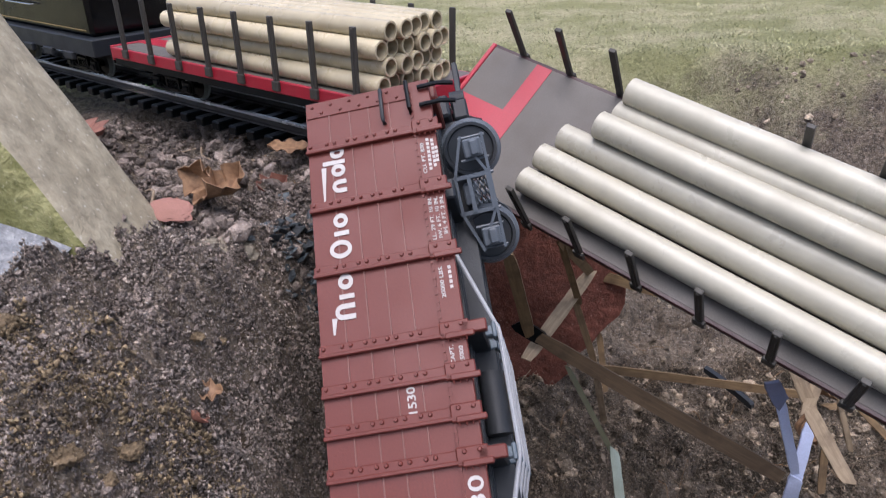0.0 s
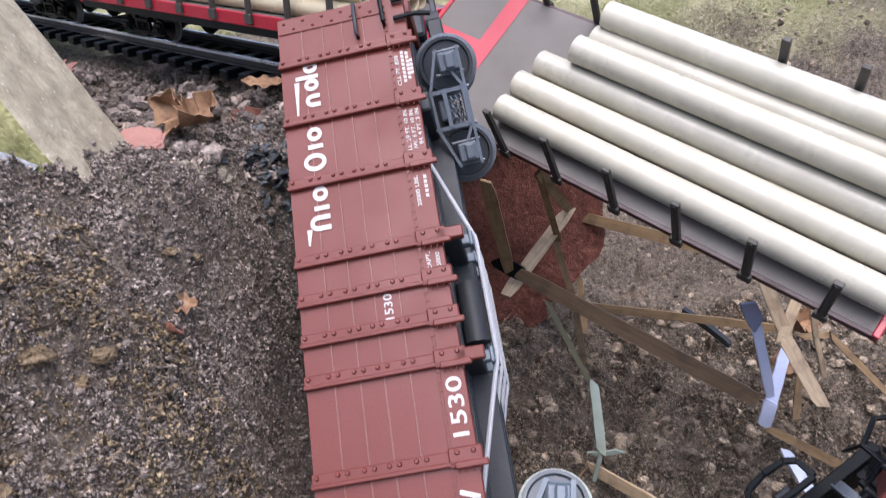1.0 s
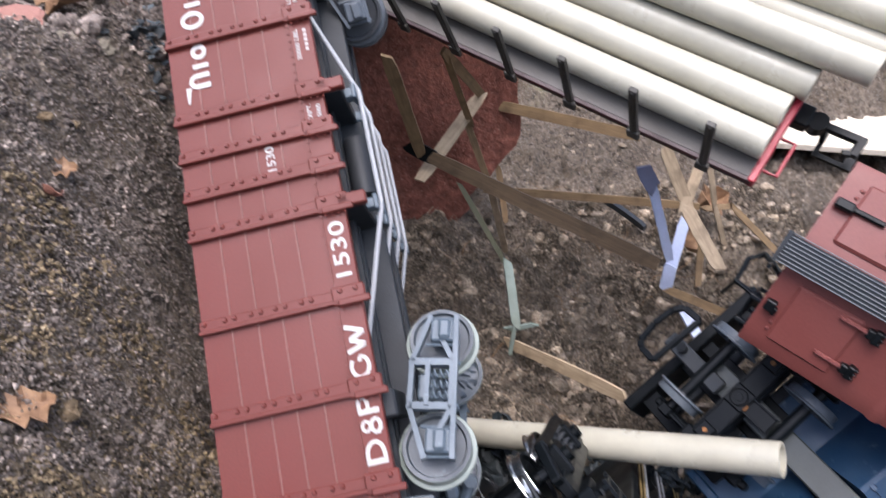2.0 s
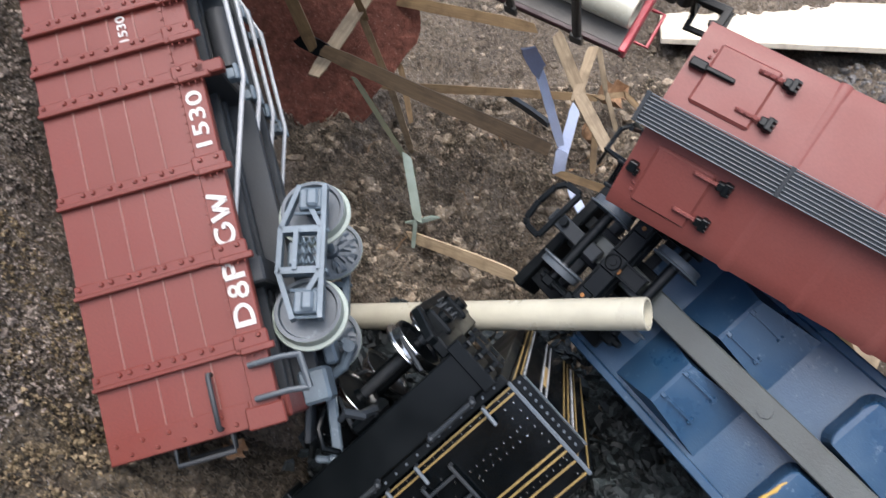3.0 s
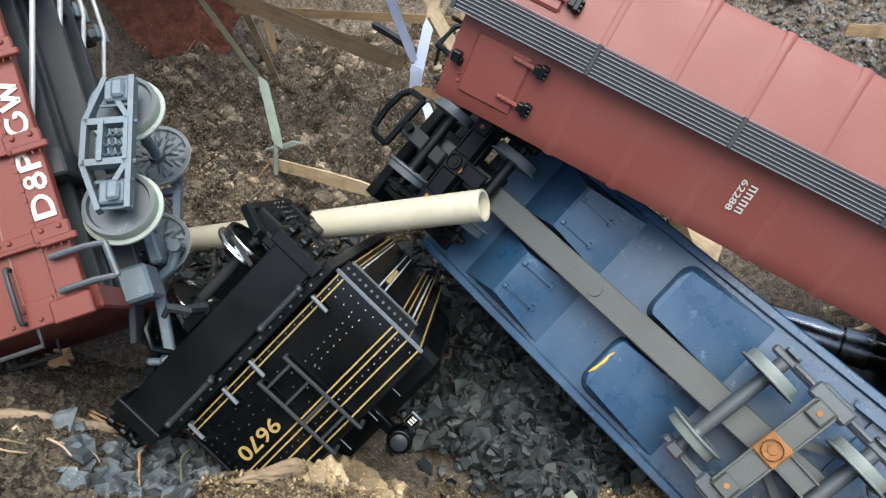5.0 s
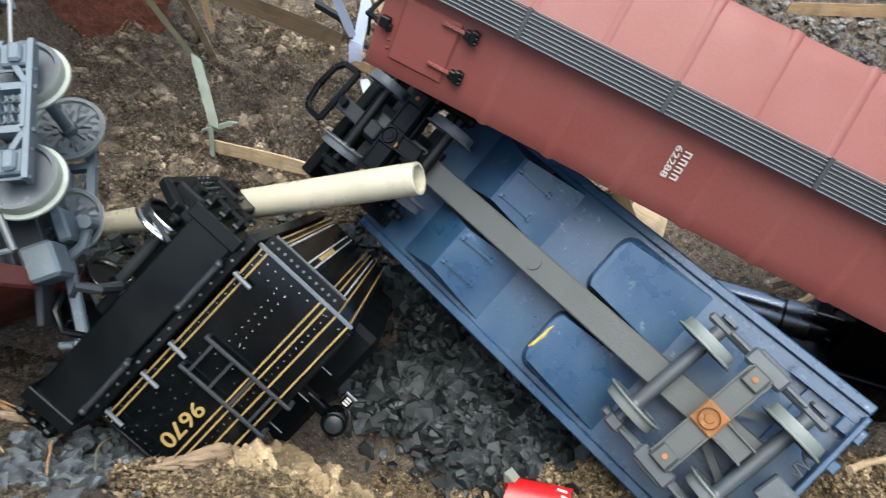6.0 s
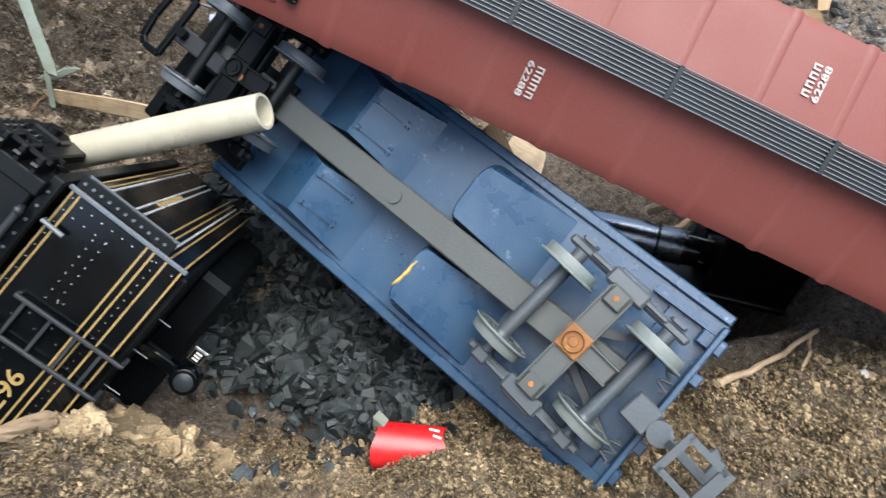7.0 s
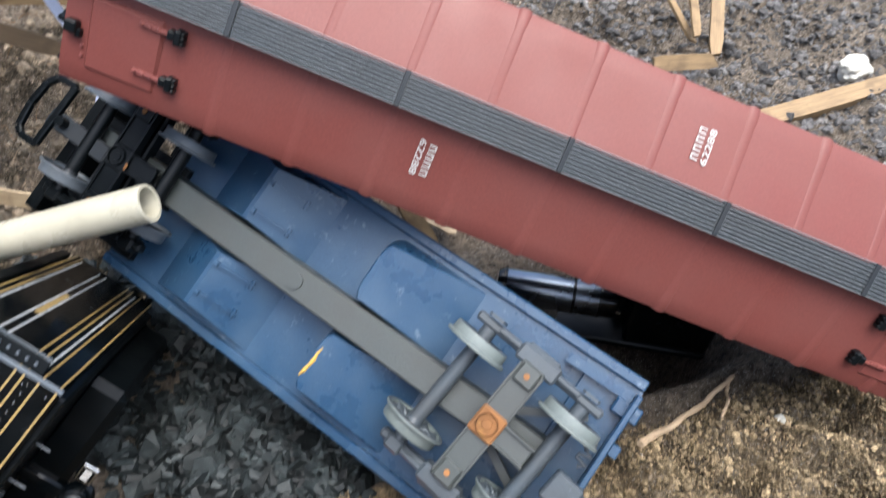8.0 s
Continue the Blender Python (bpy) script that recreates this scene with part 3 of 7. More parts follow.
def hook_coupler(parent, m, material, loop=True):
    """A hook coupler that points along x, with its draft box and a loop over the hook."""
    bm = bmesh.new()
    box(bm, -0.006, 0.008, -0.007, 0.007, -0.004, 0.005, 0.001)
    bar(bm, (0.006, 0, 0), (0.040, 0, 0), 0.0045, 0.0035, (0, 0, 1), 0.0005)
    rod(bm, (0.012, 0, -0.003), (0.012, 0, 0.006), 0.0058, 14)
    bar(bm, (0.038, -0.001, 0), (0.037, 0.011, 0), 0.005, 0.0038, (0, 0, 1), 0.0006)
    bar(bm, (0.036, 0.010, 0), (0.031, 0.0115, 0), 0.0035, 0.0035, (0, 0, 1), 0.0006)
    cp = part("coupler", bm, material, parent)
    cp.matrix_local = m
    if loop:
        lp = bmesh.new()
        bar(lp, (0.017, 0, 0.002), (0.019, 0, 0.020), 0.003, 0.0028, (1, 0, 0))
        bar(lp, (0.019, -0.0105, 0.020), (0.019, 0.0105, 0.020), 0.0032, 0.0028)
        bar(lp, (0.019, -0.009, 0.020), (0.038, -0.009, 0.020), 0.0028, 0.0028)
        bar(lp, (0.019, 0.009, 0.020), (0.038, 0.009, 0.020), 0.0028, 0.0028)
        bar(lp, (0.038, -0.0105, 0.020), (0.038, 0.0105, 0.020), 0.0055, 0.0028)
        part("coupler_loop", lp, material, cp)
    return cp


# ---- gondola: x down its length, y from the rim to the sill, z out of the near side ----
GON_L, GON_H, GON_W = 0.3635, 0.0725, 0.104
GON_RIBS = (0.0315, 0.0685, 0.106, 0.1485, 0.1685, 0.188, 0.2075, 0.2505, 0.2905, 0.3295)
SEAMS = (0.0, 0.0135, 0.0254, 0.0364, 0.0483, 0.0605)


def rivet_mesh(r, material, down=False):
    bm = bmesh.new()
    dome(bm, (0, 0, 0), r, (0, 0, -1 if down else 1))
    return mesh_of("rivet", bm, material)


RIVET = rivet_mesh(0.0013, GOND_RED)
BRIGHT_RIVET = rivet_mesh(0.0006, CHROME, True)


def gondola():
    g = thing("gondola", frame_of(((0.0972, 0.9874, -0.125), (-0.7479, -0.0104, -0.6637), (-0.6567, 0.158, 0.7375)), (-0.0844, 0.3985, 0.3099)),
              "oxide-red toy gondola wagon tipped on its side down the heap", "toy wagon")
    # boards of the two sides, sills, ends and floor
    for z0, z1 in ((-0.0035, 0.0), (-GON_W, -GON_W + 0.0035)):
        for a, b in zip(SEAMS, SEAMS[1:]):
            part("side_board", solid(0, GON_L, a + 0.00005, b - 0.00005, z0, z1, 0.0001), GOND_RED, g)
        for y in SEAMS[1:-1]:
            part("seam_bead", bar(bmesh.new(), (0.002, y, z1 + 0.0001 if z1 > -0.01 else z0), (GON_L - 0.002, y, z1 + 0.0001 if z1 > -0.01 else z0), 0.0008, 0.0008, bevel=0.0002), BEAD_RED, g, "bead between boards, its lit edge painted paler")
        part("side_sill", solid(0, GON_L, 0.0606, GON_H, z0 - 0.0005, z1 + 0.0008, 0.0004), GOND_RED, g)
        part("side_lining", solid(0.001, GON_L - 0.001, 0.002, 0.0615, z0 + 0.0007, z1 - 0.0009), GOND_RED, g)
    for x0 in (0.0005, GON_L - 0.0040):
        part("end_wall", solid(x0, x0 + 0.0035, 0.001, GON_H, -GON_W + 0.0034, -0.0034, 0.0004), GOND_RED, g)
    part("floor", solid(0.004, GON_L - 0.004, 0.062, 0.0655, -GON_W + 0.0034, -0.0034), UNDER_GREY, g)
    bm = bmesh.new()
    for k in range(84):
        x = 0.006 + k * 0.0042
        box(bm, x, x + 0.0016, 0.0604, 0.0618, 0.0008, 0.0016)
    box(bm, 0.002, GON_L - 0.002, 0.0606, 0.0616, 0.0004, 0.0012)
    part("rivet_angle", bm, GOND_RED, g)
    # posts with their rivets and feet
    for i, x in enumerate(GON_RIBS):
        bm = bmesh.new()
        box(bm, x - 0.0032, x + 0.0032, -0.0006, 0.0615, 0.0, 0.0012, 0.0004)
        box(bm, x + 0.0014, x + 0.0034, -0.0006, 0.0625, 0.0006, 0.0030, 0.0004)
        box(bm, x - 0.0042, x + 0.0042, 0.0600, 0.0748, 0.0012, 0.0030, 0.0006)
        box(bm, x + 0.0018, x + 0.0048, 0.0625, 0.0768, 0.0022, 0.0044, 0.0005)
        if i in (3, 6):
            box(bm, x - 0.003, x + 0.003, 0.070, 0.083, -0.002, 0.003, 0.0006)
        post = part("side_post", bm, GOND_RED, g)
        spots = [(x - 0.0014, s + d, 0.0012) for s in SEAMS for d in ((-0.0022, 0.0022) if 0 < s < 0.06 else (0.0018,))]
        for at in spots + [(x - 0.002, 0.064, 0.003), (x - 0.002, 0.071, 0.003)]:
            part("rivet", RIVET, None, post).matrix_local = Matrix.Translation(at)
        bm = bmesh.new()
        for dy in (0.0638, 0.0668, 0.0698, 0.0728):
            rod(bm, (x + 0.003, dy, 0.0034), (x + 0.0062, dy, 0.0030), 0.00035, 5)
        part("bolt_row", bm, GOND_RED, post)
    # end bands of the side with rivets
    for x, s in ((0.0055, 1), (GON_L - 0.0055, -1)):
        bm = bmesh.new()
        box(bm, x - 0.0052, x + 0.0052, 0.0005, 0.0600, 0.0, 0.0007, 0.0002)
        for k in range(11):
            y = 0.004 + k * 0.0055
            dome(bm, (x + (0.0025 if k % 2 else -0.002), y, 0.0007), 0.0011)
        part("corner_plate", bm, GOND_RED, g)
    bm = bmesh.new()
    box(bm, GON_L - 0.008, GON_L + 0.0012, 0.0585, 0.0745, 0.0006, 0.0032, 0.0006)
    part("sill_step", bm, GOND_RED, g)
    # grab irons and end handles
    for x0, x1, y in ((0.338, 0.3605, 0.0475), (0.003, 0.0235, 0.0450)):
        bm = chain(bmesh.new(), [(x0, y, 0.0), (x0, y, 0.0038), (x0 + 0.001, y, 0.0046), (x1 - 0.001, y, 0.0046), (x1, y, 0.0038), (x1, y, 0.0)], 0.0011, 8)
        part("grab_iron", bm, UNDER_GREY, g, "dark grey grab iron", True)
    bm = chain(bmesh.new(), [(0.002, 0.060, 0.0), (0.002, 0.060, 0.005), (0.020, 0.0605, 0.005), (0.020, 0.0605, 0.0)], 0.0012, 8)
    part("grab_iron", bm, MATT_BLACK, g, "black grab iron", True)
    for xa in (0.3388, 0.3528):
        bm = chain(bmesh.new(), [(xa, 0.064, 0.0028), (xa, 0.0685, 0.0036), (xa, 0.078, 0.0034), (xa + 0.001, 0.0862, 0.0030)], 0.0013, 8)
        part("step_arm", bm, HOP_GREY, g, smooth=True)
    part("step_iron", chain(bmesh.new(), [(0.3395, 0.0855, 0.0030), (0.3540, 0.0865, 0.0030)], 0.0015, 8), HOP_GREY, g, smooth=True)
    for xa in (0.006, 0.018):
        bm = chain(bmesh.new(), [(xa, 0.066, 0.0028), (xa, 0.078, 0.0032), (xa, 0.086, 0.0005)], 0.0013, 8)
        part("step_arm", bm, MATT_BLACK, g, smooth=True)
    for y0, y1, z in ((0.026, 0.05, -0.002), (0.012, 0.035, -0.05)):
        bm = chain(bmesh.new(), [(GON_L, y0, z), (GON_L + 0.007, y0, z), (GON_L + 0.007, y1, z), (GON_L, y1, z)], 0.0011, 8)
        part("end_rung", bm, UNDER_GREY, g, smooth=True)
    # underframe
    for z in (-0.040, -0.064):
        part("centre_sill", solid(0.006, GON_L - 0.006, GON_H - 0.008, 0.0835, z - 0.003, z + 0.003, 0.0006), UNDER_GREY, g)
    for z in (-0.021, -0.032, -0.073, -0.084):
        part("stringer", solid(0.006, GON_L - 0.006, GON_H - 0.008, 0.0725, z - 0.002, z + 0.002, 0.0004), UNDER_GREY, g)
    for x in (0.0685, 0.299):
        part("body_bolster", solid(x - 0.006, x + 0.006, 0.0655, 0.0775, -0.098, -0.005, 0.001), UNDER_GREY, g)
    for x in (0.0035, GON_L - 0.0075):
        part("end_sill", solid(x - 0.003, x + 0.007, 0.064, 0.0755, -0.100, -0.004, 0.001), GOND_RED, g)
    for x in (0.1485, 0.2070):
        bm = bmesh.new()
        box(bm, x - 0.0032, x + 0.0032, 0.0655, 0.0810, -0.098, 0.0002, 0.0008)
        beam = part("needle_beam", bm, UNDER_GREY, g)
        for k in range(4):
            z = -0.013 - k * 0.026
            q = bmesh.new()
            box(q, x - 0.0026, x + 0.0026, 0.0800, 0.0862, z - 0.0032, z + 0.0032, 0.0006)
            box(q, x - 0.0038, x + 0.0038, 0.0845, 0.0866, z - 0.0044, z + 0.0044, 0.0005)
            box(q, x - 0.0046, x + 0.0046, 0.0858, 0.0884, z - 0.0052, z - 0.0026, 0.0005)
            part("queen_post", q, TRUCK_GREY, beam)
    for k in range(4):
        z = -0.013 - k * 0.026
        bm = chain(bmesh.new(), [(0.095, 0.0690, z), (0.1475, 0.0874, z), (0.1500, 0.0877, z), (0.2055, 0.0877, z), (0.2085, 0.0874, z), (0.285, 0.0650, z)], 0.0012, 8)
        part("truss_rod", bm, ROD, g, "light grey truss rod", True)
    bm = rod(bmesh.new(), (0.165, 0.079, -0.030), (0.196, 0.079, -0.030), 0.0065, 16)
    part("brake_cylinder", bm, UNDER_GREY, g, smooth=True)
    part("valve_box", solid(0.232, 0.262, 0.0655, 0.078, -0.060, -0.044, 0.002), UNDER_GREY, g)
    # trucks: their up is the car's -y, across is z
    for along, at, mat, wh in (((0.85, 0.03, -0.50), (0.0480, 0.0893, -0.0525), MID_GREY, WHEEL_DK), ((0.935, -0.22, 0.27), (0.3045, 0.0935, -0.0480), TRUCK_GREY, WHEEL_G)):
        truck(g, basis(along, (0, 0, 1), at), mat, wh, heavy=1.0 if wh is WHEEL_DK else 1.45, big=1.1)
    # lower coupler: draft box, bent shank and hook
    part("draft_box", solid(GON_L - 0.018, GON_L - 0.002, 0.0745, 0.0880, -0.048, -0.030, 0.0015), TRUCK_GREY, g)
    bm = bmesh.new()
    bar(bm, (GON_L - 0.006, 0.0760, -0.044), (GON_L + 0.014, 0.0700, -0.046), 0.014, 0.003, (0, 1, 0), 0.0006)
    part("draft_plate", bm, UNDER_GREY, g)
    bm = bmesh.new()
    shank = [(0.3360, 0.0950, -0.052), (0.3395, 0.0985, -0.052), (0.3480, 0.0927, -0.054), (0.3511, 0.0850, -0.055), (0.3560, 0.0836, -0.055)]
    chain(bm, shank, [0.0022, 0.0028, 0.0026, 0.0026, 0.0026], 8)
    rod(bm, (0.3395, 0.0985, -0.057), (0.3395, 0.0985, -0.047), 0.0030, 12)
    bar(bm, (0.3540, 0.0838, -0.055), (0.3920, 0.0792, -0.055), 0.0050, 0.0046, (0, 0, 1), 0.0008)
    bar(bm, (0.3905, 0.0818, -0.055), (0.3890, 0.0745, -0.055), 0.0056, 0.0050, (0, 0, 1), 0.0012)
    bar(bm, (0.3892, 0.0752, -0.055), (0.3868, 0.0685, -0.055), 0.0034, 0.0042, (0, 0, 1), 0.0010)
    part("hook", bm, TRUCK_GREY, g, "blue-grey coupling hook")
    part("hook_plate", solid(0.330, 0.3455, 0.086, 0.092, -0.060, -0.044, 0.0012), TRUCK_GREY, g)
    m = Matrix(((-1, 0, 0, -0.002), (0, 0, -1, 0.0865), (0, -1, 0, -0.045), (0, 0, 0, 1)))
    hook_coupler(g, m, UNDER_GREY, False)
    part("draft_box", solid(-0.010, 0.006, 0.064, 0.0800, -0.050, -0.030, 0.0015), UNDER_GREY, g)

    # printing: numbers and capacity data; the maker's lettering stays plain white shapes
    def on_side(x, y, h=0.0004):
        return Matrix(((-1, 0, 0, x), (0, -1, 0, y), (0, 0, 1, h), (0, 0, 0, 1)))
    lettering("number", "1530", on_side(0.229, 0.0668, 0.0010), 0.026, 0.0072, WHITE, g)
    lettering("small_number", "1530", on_side(0.1785, 0.0425), 0.0125, 0.0042, WHITE, g)
    for words, x, y, w in (("LL. 29 FT. 10 IN.", 0.0875, 0.0640, 0.0245), ("IW. 6 FT. 10 IN.", 0.0875, 0.0672, 0.0235), ("IH. 4 FT. 2 IN.", 0.0865, 0.0702, 0.022),
                           ("CU. FT. 830", 0.051, 0.0640, 0.019), ("20000 LBS.", 0.123, 0.0645, 0.017), ("CAPT.", 0.1605, 0.0645, 0.0095), ("25000", 0.161, 0.0690, 0.0085)):
        lettering("data_line", words, on_side(x, y, 0.0010), w, 0.0021, WHITE, g)
    for x, y, w in ((0.050, 0.0672, 0.022), (0.050, 0.0697, 0.02), (0.051, 0.0715, 0.012), (0.122, 0.0690, 0.014)):
        bm = bmesh.new()
        for k in range(int(w / 0.0026)):
            box(bm, x - w / 2 + k * 0.0026, x - w / 2 + k * 0.0026 + 0.0017, y - 0.0008, y + 0.0008, 0.0008, 0.00105)
        tagged(part("print_bars", bm, WHITE, g), kind="stuff")

    def glyph(bm, x, y, w, h, kind):
        """One plain white shape, w along the line towards -x, h up towards -y: a ring, an arch or a bar."""
        t = 0.0027
        if kind == "bar":
            box(bm, x - w, x, y - h, y, 0.0002, 0.0006)
            return
        n = 20
        cx, cy = x - w / 2, y - h / 2
        lo, hi = (0, n) if kind == "ring" else (n // 2, n)
        def at(k, d, z):
            a = 2 * math.pi * k / n
            return bm.verts.new((cx + (w / 2 - d) * math.cos(a), (cy if kind == "ring" else y - h + w / 2) + ((h if kind == "ring" else w) / 2 - d * 0.8) * math.sin(a), z))
        for k in range(lo, hi):
            q = [at(k, 0, 0.0006), at(k + 1, 0, 0.0006), at(k + 1, t, 0.0006), at(k, t, 0.0006)]
            bm.faces.new(q)
        if kind == "arch":
            for xa in (x - w, x - t):
                box(bm, xa, xa + t, y - h + w / 2, y, 0.0002, 0.0006)
    # shapes of the road's lettering, bay by bay
    for x, y, w, h, kind in ((0.1335, 0.0195, 0.0085, 0.0105, "arch"), (0.1225, 0.0195, 0.0026, 0.0078, "bar"), (0.1175, 0.0195, 0.0085, 0.0080, "ring"),
                             (0.1000, 0.0205, 0.0105, 0.0120, "ring"), (0.0870, 0.0195, 0.0026, 0.0080, "bar"), (0.0825, 0.0195, 0.0085, 0.0080, "ring"),
                             (0.0615, 0.0205, 0.0080, 0.0080, "arch"), (0.0515, 0.0205, 0.0080, 0.0080, "ring"), (0.0435, 0.0205, 0.0026, 0.0125, "bar"), (0.0400, 0.0205, 0.0075, 0.0080, "ring")):
        bm = bmesh.new()
        glyph(bm, x, y, w, h, kind)
        part("letter_shape", bm, WHITE, g, "plain white painted shape")
    for x0, x1, y in ((0.1405, 0.1320, 0.0085), (0.0655, 0.0445, 0.0085)):
        bm = bmesh.new()
        prism_pts = [(x0, y - 0.0012, 0.0004), (x1, y - 0.0014, 0.0004), (x1, y + 0.0014, 0.0004), (x0, y - 0.0002, 0.0004)]
        vs = [bm.verts.new(p) for p in prism_pts] + [bm.verts.new((p[0], p[1], 0.0006)) for p in prism_pts]
        for f in ((0, 1, 2, 3), (4, 5, 6, 7), (0, 1, 5, 4), (1, 2, 6, 5), (2, 3, 7, 6), (3, 0, 4, 7)):
            bm.faces.new([vs[i] for i in f])
        part("letter_shape", bm, WHITE, g, "plain white painted stroke")
    # the owner's initials on the sill: half ring, double ring, arch with a foot, open ring and a zigzag
    def stroke(pts, t=0.0017):
        bm = bmesh.new()
        for (xa, ya), (xb, yb) in zip(pts, pts[1:]):
            bar(bm, (xa, ya, 0.0012), (xb, yb, 0.0012), t, 0.0005)
        part("letter_shape", bm, WHITE, g, "plain white painted shape")

    def arc(cx, cy, rx, ry, a0, a1, n=9):
        return [(cx + rx * math.cos(radians(a0 + (a1 - a0) * k / n)), cy + ry * math.sin(radians(a0 + (a1 - a0) * k / n))) for k in range(n + 1)]
    stroke([(0.3215, 0.0622), (0.3215, 0.0710)], 0.0023)
    stroke([(0.3215, 0.0703)] + arc(0.3185, 0.0666, 0.0050, 0.0036, 90, 270) + [(0.3215, 0.0630)])
    stroke(arc(0.3070, 0.0645, 0.0021, 0.0017, 0, 360), 0.0014)
    stroke(arc(0.3072, 0.0686, 0.0029, 0.0020, 0, 360), 0.0017)
    stroke([(0.3010, 0.0622), (0.3010, 0.0710)], 0.0023)
    stroke([(0.3010, 0.0664)] + arc(0.2985, 0.0646, 0.0036, 0.0019, 90, 270) + [(0.3010, 0.0627)])
    stroke(arc(0.2820, 0.0666, 0.0046, 0.0038, -130, 150, 12) + [(0.2780, 0.0668), (0.2800, 0.0668)])
    stroke([(0.2755, 0.0624), (0.2728, 0.0706), (0.2702, 0.0640), (0.2672, 0.0706), (0.2642, 0.0624)], 0.0020)
    return g


gondola()


# ---- flat wagons and their pipes ----
PIPE_R = 0.0094


def tube_mesh(name, length, r, wall=0.0017, material=PVC):
    bm = bmesh.new()
    lathe(bm, [(r, 0), (r, length), (r - 0.0003, length + 0.0003), (r - wall, length + 0.0003), (r - wall, 0), (r - 0.0003, -0.0003), (r, 0)], 36,
          Euler((0, radians(90), 0)).to_matrix().to_4x4())
    return mesh_of(name, bm, material, True)


def flat_wagon(m, label, near, far, side_mat, marks, truck_mat, deep=True):
    f = thing("flat_wagon", m, label, "toy wagon", "flat wagons")
    L, W = 0.3635, 0.113
    part("deck", solid(0, L, 0.001, W - 0.001, -0.004, 0, 0.0005), DECK, f)
    for y0, y1 in ((-0.0015, 0.0025), (W - 0.0025, W + 0.0015)):
        part("side_sill", solid(0, L, y0, y1, -0.0105 if deep else -0.0050, -0.0003, 0.0006), side_mat, f)
        if deep:
            part("side_girder", solid(0.004, L - 0.004, y0 + 0.0006, y1 - 0.0006, -0.0165, -0.0103), MATT_BLACK, f, "black side girder")
    for x0 in (-0.002, L - 0.002):
        part("end_beam", solid(x0, x0 + 0.004, -0.001, W + 0.001, -0.013 if deep else -0.0075, 0.0012, 0.0006), RED, f, "bright red end beam")
    for y in (W / 2 - 0.012, W / 2 + 0.012):
        part("centre_sill", solid(0.003, L - 0.003, y - 0.003, y + 0.003, -0.022, -0.004), MATT_BLACK, f)
    for x0, x1, y0, y1 in marks:
        part("red_marking", solid(x0, x1, y0, y1, -0.0005, 0.0004), RED, f, "flat red painted band")
    for k, (side, y) in ((k, s) for s in (("near", -0.001), ("far", W + 0.001)) for k in range(8)):
        if k not in (near if side == "near" else far):
            continue
        x = 0.028 + 0.044 * k
        bm = bmesh.new()
        o = -1 if side == "near" else 1
        box(bm, x - 0.0025, x + 0.0025, y - 0.0015 + o * 0.001, y + 0.0015 + o * 0.001, -0.006, 0.0495, 0.0004)
        box(bm, x - 0.0040, x + 0.0040, y + o * 0.0004, y + o * 0.0034, -0.008, 0.000, 0.0005)
        box(bm, x - 0.0010, x + 0.0010, y + o * 0.0020, y + o * 0.0032, -0.004, 0.0485, 0.0003)
        part("stake", bm, STAKE, f, "olive-black stake")
    for x in (0.062, L - 0.062):
        truck(f, pose(x, W / 2, -0.0315), truck_mat, WHEEL_B)
    hook_coupler(f, pose(L + 0.002, W / 2, -0.02, 180), MATT_BLACK)
    hook_coupler(f, pose(-0.002, W / 2, -0.02, 180, 0, 180), MATT_BLACK)
    bm = chain(bmesh.new(), [(L + 0.002, 0.012, -0.010), (L + 0.010, 0.012, -0.010), (L + 0.010, 0.034, -0.010), (L + 0.002, 0.034, -0.010)], 0.0011, 6)
    part("hand_rail", bm, RED, f)
    return f


F_M = frame_of(((0.7216, 0.6302, -0.2866), (-0.6447, 0.4609, -0.6098), (-0.2522, 0.6249, 0.7389)), (0.0329, 0.4128, 0.2539))
FLAT_M = F_M @ pose(-0.116, 0.0, -0.058)
flat_wagon(FLAT_M, "grey-decked red flat wagon tilted on the broken trestle, loaded with pipes", (2, 3, 4, 5, 6, 7), (0, 1, 2, 5, 6, 7), SHADED_RED,
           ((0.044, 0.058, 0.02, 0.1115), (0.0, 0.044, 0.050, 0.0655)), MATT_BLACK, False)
K_M = frame_of(((0.7945, 0.6056, 0.0448), (-0.6048, 0.7957, -0.0307), (-0.0543, -0.0027, 0.9985)), (-0.3121, 0.693, 0.3067))
BACK_M = K_M @ pose(-0.028, 0.0, 0.0)
flat_wagon(BACK_M, "red flat wagon standing on the track, stacked with pipes", range(8), range(8), RED, ((0.0, 0.062, 0.028, 0.05),), MATT_BLACK)

LONG_PIPE = tube_mesh("pvc_pipe", 0.262, PIPE_R)
for x, y, z in ((0.0992, 0.0213, PIPE_R), (0.0988, 0.0424, PIPE_R), (0.1040, 0.0628, PIPE_R), (0.1282, 0.0754, 0.0238), (0.1300, 0.0925, 0.0144), (0.1332, 0.1058, 0.0256)):
    p = new("pvc_pipe", LONG_PIPE)
    p.matrix_world = FLAT_M @ pose(x, y, z, 0, 0, -0.55) @ pose(0, 0, 0, 2000 * y)
    tagged(p, "ivory plastic pipe lying on the tilted flat wagon", "pipe", "pipes on the tilted wagon")
THIN_PIPE = tube_mesh("pvc_pipe", 0.262, 0.0072, 0.0016, CREAM)
for row in range(4):
    for k in range(6 - row % 2):
        p = new("pvc_pipe", THIN_PIPE)
        p.matrix_world = BACK_M @ pose(0.090 + 0.004 * math.sin(row * 3 + k * 5), 0.0105 + 0.0147 * (k + 0.5 * (row % 2)), 0.0074 + 0.0127 * row, 70 * k)
        tagged(p, "ivory plastic pipe in the stack on the standing wagon", "pipe", "pipes on the standing wagon")
LOOSE = tube_mesh("pvc_pipe", 0.236, 0.0092)
p = new("pvc_pipe", LOOSE)
